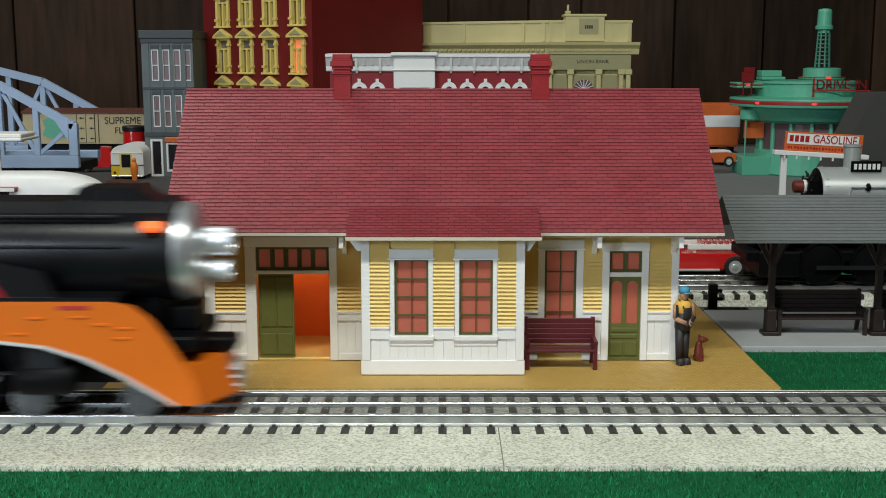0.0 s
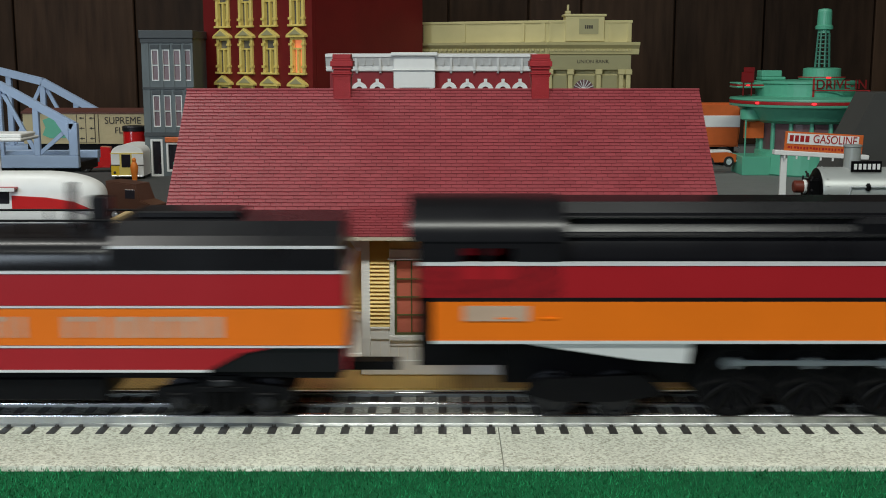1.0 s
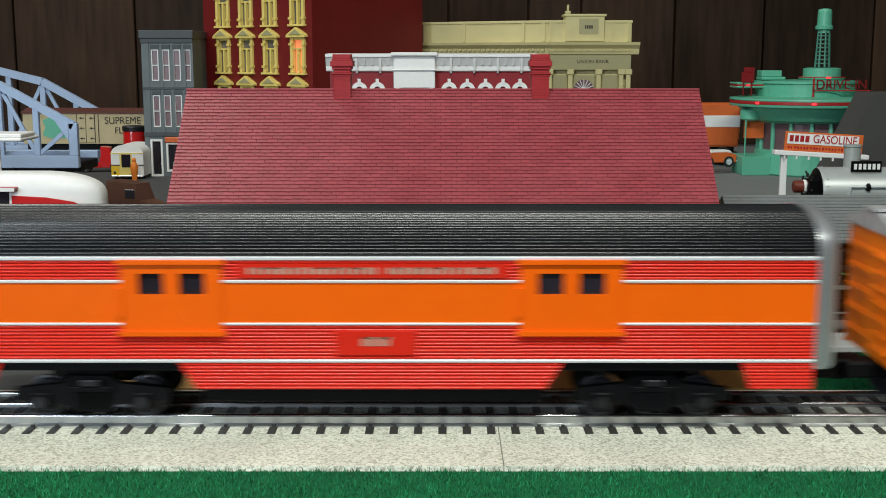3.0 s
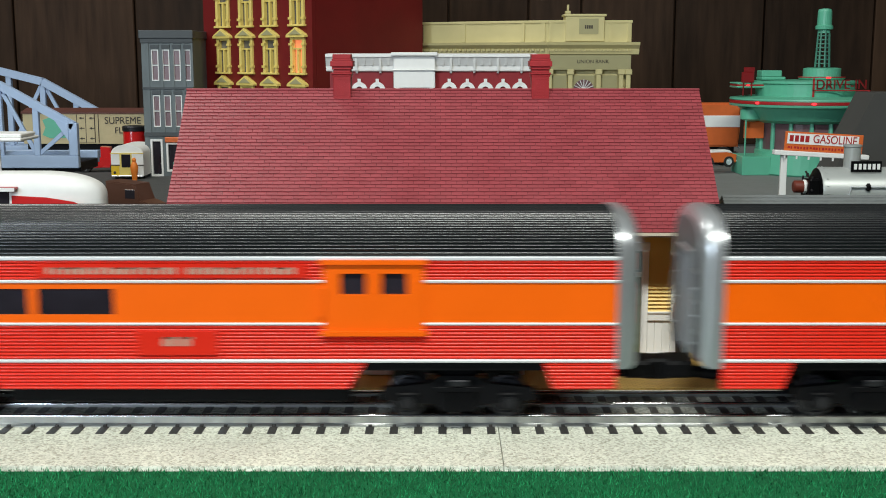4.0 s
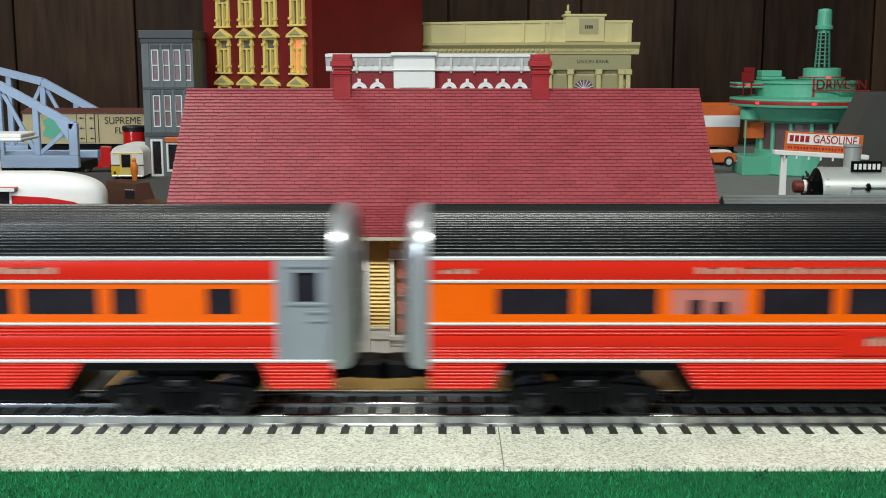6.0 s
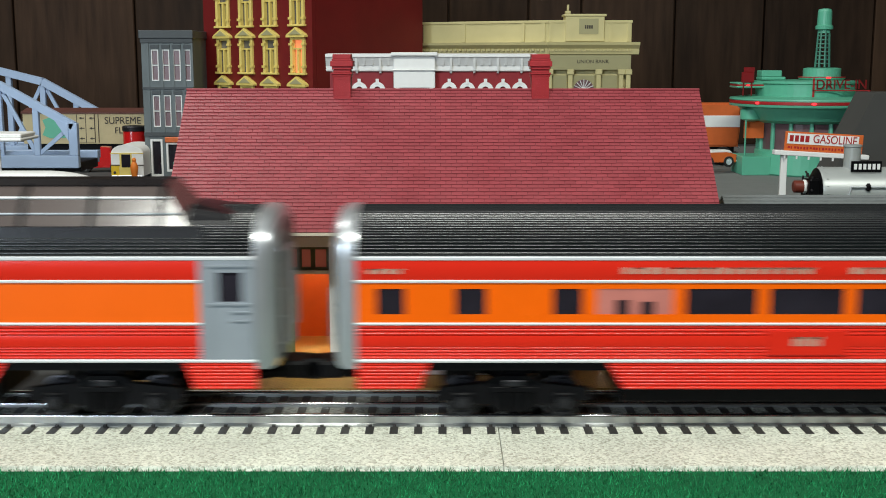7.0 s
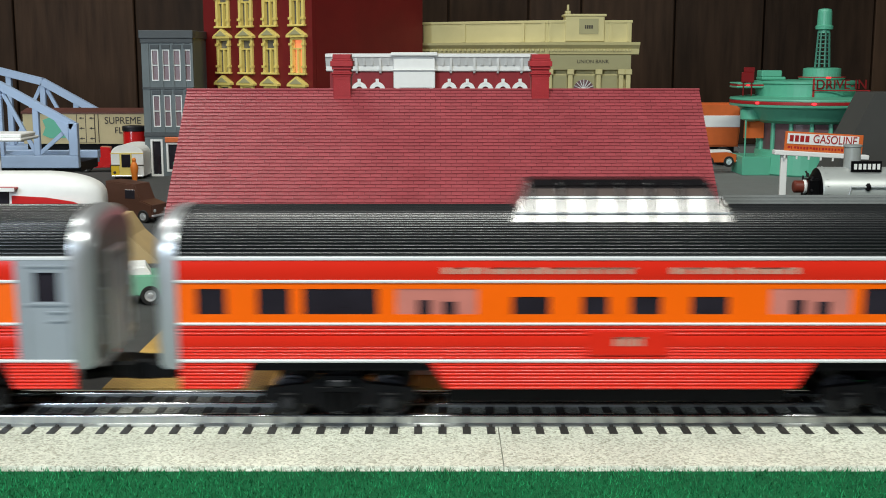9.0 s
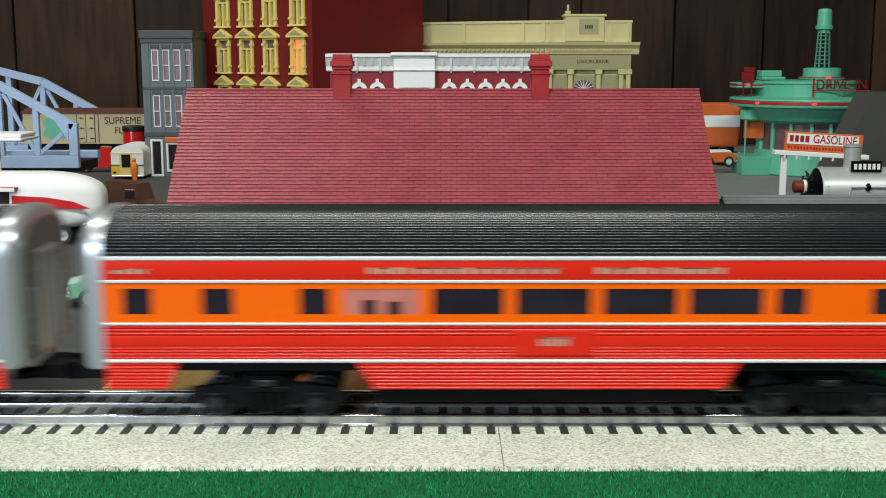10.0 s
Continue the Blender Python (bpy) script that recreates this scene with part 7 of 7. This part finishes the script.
    while xx < 0.0885:
        w = r.uniform(0.0018, 0.0034)
        z0, z1 = 0.0470 + r.uniform(-0.0015, 0.001), 0.0520 + r.uniform(0, 0.0040)
        prism(bm, [(xx, z0), (xx + 0.0012, z0), (xx + w, z1), (xx + w - 0.0012, z1)], -y - 0.0003, -y, "y")
        xx += w * 0.9
    box(bm, 0.0310, 0.0400, -y - 0.0003, -y, 0.0600, 0.0612)
    part("script_lettering", bm, M_GRAYLET, car, "gray script too blurred to read")


def tender():
    t = rolling("tender", -0.3527, "red, orange and black striped steam locomotive tender", "tender")
    L, y = 0.1145, 0.0280
    part("body", boxes((-L, L, -y + 0.0010, y - 0.0010, 0.0205, 0.0610)), M_BLACK, t)
    cut = L - 0.053
    for z0, z1, m, nm in ((0.0216, 0.0302, M_RED, "lower_side"), (0.0314, 0.0460, M_ORANGE, "letter_band"), (0.0472, 0.0594, M_RED, "upper_side")):
        bm = bmesh.new()
        for s in (-1, 1):
            y0, y1 = sorted((s * y, s * (y - 0.0012)))
            if nm == "lower_side":
                prism(bm, [(-L, z0), (cut, z0), (cut + 0.006, z0 + 0.0030), (cut + 0.013, z0 + 0.0066), (cut + 0.024, z1), (-L, z1)], y0, y1, "y")
            else:
                box(bm, -L, L, y0, y1, z0, z1)
        for s in (-1, 1):
            box(bm, min(s * L, s * (L + 0.0008)), max(s * L, s * (L + 0.0008)), -y + 0.001, y - 0.001, z0, z1)
        part(nm, bm, m, t)
    for z0, z1 in ((0.0302, 0.0314), (0.0460, 0.0472), (0.0594, 0.0610)):
        part("stripe", boxes((-L - 0.0004, L + 0.0004, -y - 0.0003, y + 0.0003, z0 + 0.0002, z1 - 0.0002)), M_STRIPE, t)
    part("stripe", boxes((-L, cut, -y - 0.0003, -y + 0.001, 0.0206, 0.0216), (-L, cut, y - 0.001, y + 0.0003, 0.0206, 0.0216)), M_STRIPE, t)
    bm = bmesh.new()
    bars_row(bm, -0.0600, -0.0060, 0.0345, 0.0428, y, 10, 21, 0.42)
    bars_row(bm, 0.0060, 0.0700, 0.0345, 0.0428, y, 10, 22, 0.42)
    part("lettering", bm, M_GRAYLET, t, "gray letters too blurred to read")
    # rounded water tank top behind, square oil bunker in front
    part("tank_top", prism(bmesh.new(), [(y, 0.0610)] + arch(y, 0.0625, 0.0735, 14, 3.2) + [(-y, 0.0610)], -L, 0.0245), M_BLACK, t, smooth=True)
    part("oil_bunker", prism(bmesh.new(), [(y, 0.0610), (y, 0.0700), (y - 0.006, 0.0735), (0.016, 0.0785), (-0.016, 0.0785), (-y + 0.006, 0.0735), (-y, 0.0700), (-y, 0.0610)], 0.0245, L - 0.001), M_BLACK, t)
    part("bunker_stripe", boxes((0.0245, L - 0.001, -y - 0.0004, -y + 0.001, 0.0694, 0.0704)), M_STRIPE, t)
    part("deck_hatch", boxes((0.030, 0.072, -0.010, 0.010, 0.0785, 0.0815), (0.010, 0.018, -0.004, 0.004, 0.072, 0.0865), (0.0015, 0.0045, -0.002, 0.002, 0.072, 0.092), bevel=0.0006), M_BLACK, t)
    bm = bmesh.new()
    for s in (-1, 1):
        rod(bm, (-L + 0.003, s * 0.016, 0.0785), (0.024, s * 0.016, 0.0785), 0.0005, seg=6)
        for i in range(6):
            xx = -L + 0.006 + i * 0.024
            rod(bm, (xx, s * 0.016, 0.0715), (xx, s * 0.016, 0.0785), 0.0005, seg=6)
    part("deck_rail", bm, M_UNDER, t)
    for i in range(6):
        bm = bmesh.new()
        z = 0.024 + i * 0.0066
        rod(bm, (-L + 0.001, -y - 0.0016, z), (-L + 0.0095, -y - 0.0016, z), 0.0005, seg=6)
        for xx in (-L + 0.001, -L + 0.0095):
            rod(bm, (xx, -y, z), (xx, -y - 0.0016, z), 0.0005, seg=6)
        part("ladder_rung", bm, M_BLACK, t)
    for s in (-1, 1):
        part("marker_lamp", turned(bmesh.new(), [(0.0010, -0.004), (0.0018, -0.003), (0.0018, 0.0), (0.0008, 0.001)], (-L - 0.003, s * (y - 0.004), 0.0640), "x", 12), M_LAMPRED, t, "glowing red marker lamp")
    part("underframe", boxes((-L + 0.002, L - 0.002, -0.022, 0.022, 0.0165, 0.0206), (-0.03, 0.02, -0.024, 0.024, 0.008, 0.017), bevel=0.0005), M_UNDER, t)
    for s in (-1, 1):
        truck(t, s * 0.0660, base=0.034, r=0.0078, y=0.0205)
        wheelset(t, s * 0.0660, 0.0078)
    coupler(t, -L + 0.001, -1)
    part("drawbar", boxes((L - 0.002, L + 0.020, -0.004, 0.004, 0.0150, 0.0185)), M_UNDER, t)


def locomotive():
    t = rolling("steam_locomotive", -0.0510, "black, red and orange streamlined steam locomotive with silver nose", "locomotive")
    y = 0.0285
    zc, r = 0.0640, 0.0205
    bm = turned(bmesh.new(), [(0.004, -0.112), (r, -0.110), (r, 0.132), (r * 0.985, 0.1465)], (0, 0, zc), "x", 40)
    part("boiler", bm, M_BLACK, t, smooth=True)
    part("skyline_casing", prism(bmesh.new(), [(0.0150, zc + 0.010), (0.0150, 0.0815), (0.0115, 0.0855), (-0.0115, 0.0855), (-0.0150, 0.0815), (-0.0150, zc + 0.010)], -0.106, 0.146), M_BLACK, t)
    bm = prism(bmesh.new(), [(0.104, 0.0850), (0.108, 0.0905), (0.130, 0.0905), (0.142, 0.0840), (0.142, 0.080), (0.104, 0.080)], -0.0095, 0.0095, "y")
    part("smoke_stack_shroud", bm, M_BLACK, t)
    pipe = bmesh.new()
    for s in (-1, 1):
        rod(pipe, (-0.105, s * 0.0195, 0.0735), (0.060, s * 0.0195, 0.0735), 0.0012, seg=8)
        rod(pipe, (-0.105, s * 0.0165, 0.0800), (0.125, s * 0.0165, 0.0800), 0.0008, seg=8)
        rod(pipe, (0.060, s * 0.0215, 0.0690), (0.128, s * 0.0215, 0.0690), 0.0007, seg=8)
    part("handrail", pipe, M_BLACK, t)
    for y0 in (-0.0205, 0.0140):
        part("steam_dome_box", boxes((0.012, 0.036, y0, y0 + 0.0065, 0.0710, 0.0800), bevel=0.002), M_BLACK, t)
    part("nameplate", boxes((0.026, 0.040, -0.0212, -0.0190, 0.0765, 0.0785)), M_STRIPE, t)
    for s in (-1, 1):
        y0, y1 = sorted((s * (y - 0.0012), s * (y - 0.0030)))
        part("side_casing", prism(bmesh.new(), [(-0.106, 0.0640), (0.078, 0.0640), (0.098, 0.060), (0.104, 0.0490), (-0.106, 0.0490)], y0, y1, "y"), M_BLACK, t)
        y0, y1 = sorted((s * (y - 0.0006), s * (y - 0.0022)))
        part("red_band", prism(bmesh.new(), [(-0.158, 0.0503), (0.0835, 0.0503), (0.0790, 0.0560), (0.0680, 0.0618), (0.0520, 0.0630), (-0.158, 0.0630)], y0, y1, "y"), M_RED, t)
        y0, y1 = sorted((s * (y - 0.0002), s * (y - 0.0020)))
        part("stripe", prism(bmesh.new(), [(-0.158, 0.0628), (0.0520, 0.0628), (0.0690, 0.0617), (0.0790, 0.0563), (0.0795, 0.0570), (0.0695, 0.0630), (0.0520, 0.0642), (-0.158, 0.0642)], y0, y1, "y"), M_STRIPE, t)
        # running board and the sweeping orange skirt
        y0, y1 = sorted((s * y, s * (y - 0.0018)))
        part("skirt", prism(bmesh.new(), [(-0.153, 0.0333), (0.0800, 0.0333), (0.0980, 0.0312), (0.1130, 0.0266), (0.1280, 0.0195), (0.1400, 0.0125), (0.1480, 0.0075), (0.1565, 0.0070), (0.1570, 0.0140),
                                          (0.1520, 0.0235), (0.1460, 0.0330), (0.1390, 0.0420), (0.1320, 0.0470), (0.1240, 0.0487), (-0.153, 0.0487)], y0, y1, "y"), M_ORANGE, t, "orange side skirt sweeping down to the pilot")
        y0, y1 = sorted((s * (y + 0.0003), s * (y - 0.0014)))
        part("stripe", prism(bmesh.new(), [(-0.153, 0.0322), (0.0790, 0.0322), (0.0970, 0.0302), (0.1120, 0.0256), (0.1270, 0.0185), (0.1390, 0.0115), (0.1480, 0.0066), (0.1480, 0.0076), (0.1400, 0.0126),
                                            (0.1280, 0.0196), (0.1130, 0.0267), (0.0980, 0.0313), (0.0800, 0.0334), (-0.153, 0.0334)], y0, y1, "y"), M_STRIPE, t)
        # Step slots, their highlights put in as a lighter orange.
        for q in ((0.120, 0.0395), (0.129, 0.0380), (0.112, 0.0425), (0.095, 0.0420), (0.075, 0.0450), (0.128, 0.0340), (-0.125, 0.0420), (-0.108, 0.0420), (0.088, 0.0358)):
            y0, y1 = sorted((s * y, s * (y + 0.0005)))
            part("step_slot_glint", boxes((q[0] - 0.003, q[0] + 0.003, y0, y1, q[1], q[1] + 0.0007)), M_BXORANGE, t)
        y0, y1 = sorted((s * (y - 0.001), s * (y - 0.003)))
        part("ash_pan", prism(bmesh.new(), [(-0.122, 0.0328), (-0.0525, 0.0328), (-0.0535, 0.0240), (-0.0720, 0.0252), (-0.108, 0.0305)], y0, y1, "y"), M_STRIPE, t, "silver ash pan side")
    part("running_board", boxes((-0.153, 0.127, -y + 0.0004, y - 0.0004, 0.0487, 0.0503)), M_BLACK, t)
    part("number_mark", boxes((0.104, 0.116, -y - 0.0003, -y, 0.0458, 0.0472)), M_REDLET, t, "dark red mark too blurred to read")
    # front: silver smokebox, headlights, pilot
    part("smokebox_front", turned(bmesh.new(), [(r * 0.985, 0.1465), (r * 0.985, 0.1500), (r * 0.90, 0.1530), (r * 0.55, 0.1550), (0.002, 0.1555)], (0, 0, zc), "x", 36), M_SILVER, t, "silver smokebox front", smooth=True)
    for z, rr, x1 in ((0.0680, 0.0060, 0.1665), (0.0560, 0.0048, 0.1655)):
        h = part("headlight", turned(bmesh.new(), [(rr * 0.8, 0.153), (rr, 0.156), (rr, x1), (rr * 0.86, x1), (rr * 0.80, x1 - 0.002), (0.001, x1 - 0.003)], (0, 0, z), "x", 24), M_CHROME, t, "chrome headlight casing", smooth=True)
    for s in (-1, 1):
        part("classification_lamp", turned(bmesh.new(), [(0.0012, -0.005), (0.0023, -0.004), (0.0023, 0.003), (0.0010, 0.004)], (0.1397, s * 0.0190, 0.0765), "x", 12), M_LAMPORANGE, t, "glowing orange marker lamp")
    part("deck", boxes((0.126, 0.1560, -0.022, 0.022, 0.0270, 0.0330), (0.142, 0.1540, -0.010, 0.010, 0.0330, 0.0430), (0.150, 0.168, -0.006, 0.006, 0.0235, 0.0290), bevel=0.001), M_UNDER, t)
    bm = prism(bmesh.new(), [(-0.0275, 0.1440), (0.0275, 0.1440), (0.0250, 0.1590), (0.008, 0.1690), (-0.008, 0.1690), (-0.0250, 0.1590)], 0.0070, 0.0225, "z")
    for v in bm.verts:
        if v.co.z > 0.02:
            v.co.y -= 0.005
    for v in bm.verts:
        v.co = Vector((v.co.y, v.co.x, v.co.z))
    bmesh.ops.recalc_face_normals(bm, faces=bm.faces)
    pl = part("pilot", bm, M_ORANGE, t, "orange pilot with silver bars")
    for i in range(3):
        part("pilot_bar", boxes((0.1660, 0.1700, -0.009, 0.009, 0.0095 + i * 0.0035, 0.0105 + i * 0.0035)), M_STRIPE, pl)
    # cab
    cabw = y - 0.0006
    bm = bmesh.new()
    for s in (-1, 1):
        y0, y1 = sorted((s * cabw, s * (cabw - 0.0016)))
        panel(bm, -0.159, -0.103, 0.0505, 0.0725, y0, y1, [(-0.1420, -0.1330, 0.0575, 0.0695), (-0.1310, -0.1220, 0.0575, 0.0695)])
    box(bm, -0.105, -0.103, -cabw + 0.0016, cabw - 0.0016, 0.0505, 0.0725)
    part("cab_side", bm, M_BLACK, t)
    part("cab_floor", boxes((-0.159, -0.105, -cabw + 0.0016, cabw - 0.0016, 0.0480, 0.0500), (-0.159, -0.12, -0.006, 0.006, 0.0175, 0.048)), M_UNDER, t)
    part("cab_roof", prism(bmesh.new(), arch(cabw + 0.0006, 0.0722, 0.0868, 20, 2.4), -0.162, -0.102), M_BLACK, t, smooth=True)
    part("cab_plate", boxes((-0.1410, -0.1160, -y - 0.0004, -y, 0.0412, 0.0472)), M_GRAYLET, t, "gray number panel too blurred to read")
    # cylinders, rods and wheels
    for s in (-1, 1):
        y0 = s * 0.0225
        part("cylinder", turned(bmesh.new(), [(0.0055, -0.012), (0.0068, -0.010), (0.0068, 0.010), (0.0055, 0.012)], (0.096, y0, 0.0170), "x", 18), M_UNDER, t, smooth=True)
        part("crosshead_guide", boxes((0.056, 0.086, min(y0, y0 + s * 0.002), max(y0, y0 + s * 0.002), 0.0185, 0.0195), (0.090, 0.103, min(y0, y0 + s * 0.005), max(y0, y0 + s * 0.005), 0.022, 0.030)), M_WHEEL, t)
    part("frame", boxes((-0.125, 0.140, -0.012, 0.012, 0.012, 0.047), (-0.09, 0.075, -0.0225, 0.0225, 0.030, 0.047), (0.085, 0.125, -0.022, 0.022, 0.023, 0.032)), M_UNDER, t)
    for x in (0.0607, 0.0292, -0.0023, -0.0338):
        wheelset(t, x, 0.0148, "driving_wheel", M_UNDER, 12)
    for x in (0.0878, 0.1320):
        wheelset(t, x, 0.0072, "pilot_wheel", M_PILOTWHEEL, 0, 0.0165)
    part("trailing_frame", prism(bmesh.new(), [(-0.118, 0.010), (-0.112, 0.016), (-0.070, 0.018), (-0.060, 0.010), (-0.080, 0.007), (-0.105, 0.007)], -0.0225, -0.0195, "y"), M_UNDER, t)
    for x in (-0.0800, -0.1050):
        wheelset(t, x, 0.0085, "trailing_wheel", M_WHEEL)
    for s in (-1, 1):
        y0, y1 = sorted((s * 0.0190, s * 0.0204))
        bm = boxes((-0.0360, 0.0630, y0, y1, -0.0011, 0.0011), bevel=0.0003)
        for x in (0.0607, 0.0292, -0.0023, -0.0338):
            rod(bm, (x, y0 - 0.0004, 0), (x, y1 + 0.0004, 0), 0.0024, seg=12)
        RODS.append(part("side_rod", bm, M_DOORGRAY, t))
        y0, y1 = sorted((s * 0.0210, s * 0.0222))
        bm = prism(bmesh.new(), [(-0.0030, -0.0014), (0.0030, -0.0016), (0.054, 0.0034), (0.054, 0.0052), (0.0, 0.0016)], y0, y1, "y")
        for v in bm.verts:
            v.co.x += 0.0292
        RODS.append(part("main_rod", bm, M_DOORGRAY, t))


boxcar()
tender()
locomotive()
# ---------- movement ----------
# distance run by the train, every fifth of a second
RUN = [-0.0310, 0.0490, 0.1291, 0.2094, 0.2900, 0.3704, 0.4503, 0.5294, 0.6066, 0.6818, 0.7554, 0.8272, 0.8961, 0.9621, 1.0255, 1.0875, 1.1488,
       1.2101, 1.2715, 1.3331, 1.3949, 1.4566, 1.5182, 1.5806, 1.6440, 1.7077, 1.7715, 1.8376, 1.9066, 1.9770, 2.0478, 2.1182, 2.1885, 2.2589,
       2.3295, 2.4006, 2.4725, 2.5449, 2.6174, 2.6887, 2.7578, 2.8251, 2.8920, 2.9596, 3.0281, 3.0969, 3.1659, 3.2350, 3.3051, 3.3773, 3.4518]


def run(t):
    i = min(int(t / 0.2), len(RUN) - 2)
    f = t / 0.2 - i
    p = [RUN[max(0, min(len(RUN) - 1, j))] for j in (i - 1, i, i + 1, i + 2)]
    if i == 0:
        p[0] = 2 * p[1] - p[2]
    if i == len(RUN) - 2:
        p[3] = 2 * p[2] - p[1]
    return p[1] + 0.5 * f * (p[2] - p[0] + f * (2 * p[0] - 5 * p[1] + 4 * p[2] - p[3] + f * (3 * (p[1] - p[2]) + p[3] - p[0])))


def motions():
    for ob, x in RUNNERS:
        walk(ob, [(i * 0.2, pose(x + RUN[i], TRACK_Y, RAIL_Z)) for i in range(len(RUN))])
    ticks = [i / 30 for i in range(301)]
    for ob, x, r in WHEELS:
        rate = 1.0 if r > 0.0100 else 0.72 * r / 0.0076
        walk(ob, [(t, pose(x, 0, r) @ Matrix.Rotation(run(t) * rate / r, 4, "Y")) for t in ticks])
    for ob in RODS:
        walk(ob, [(t, pose(0.0075 * math.sin(run(t) / 0.0148), 0, 0.0148 + 0.0075 * math.cos(run(t) / 0.0148))) for t in ticks])


motions()
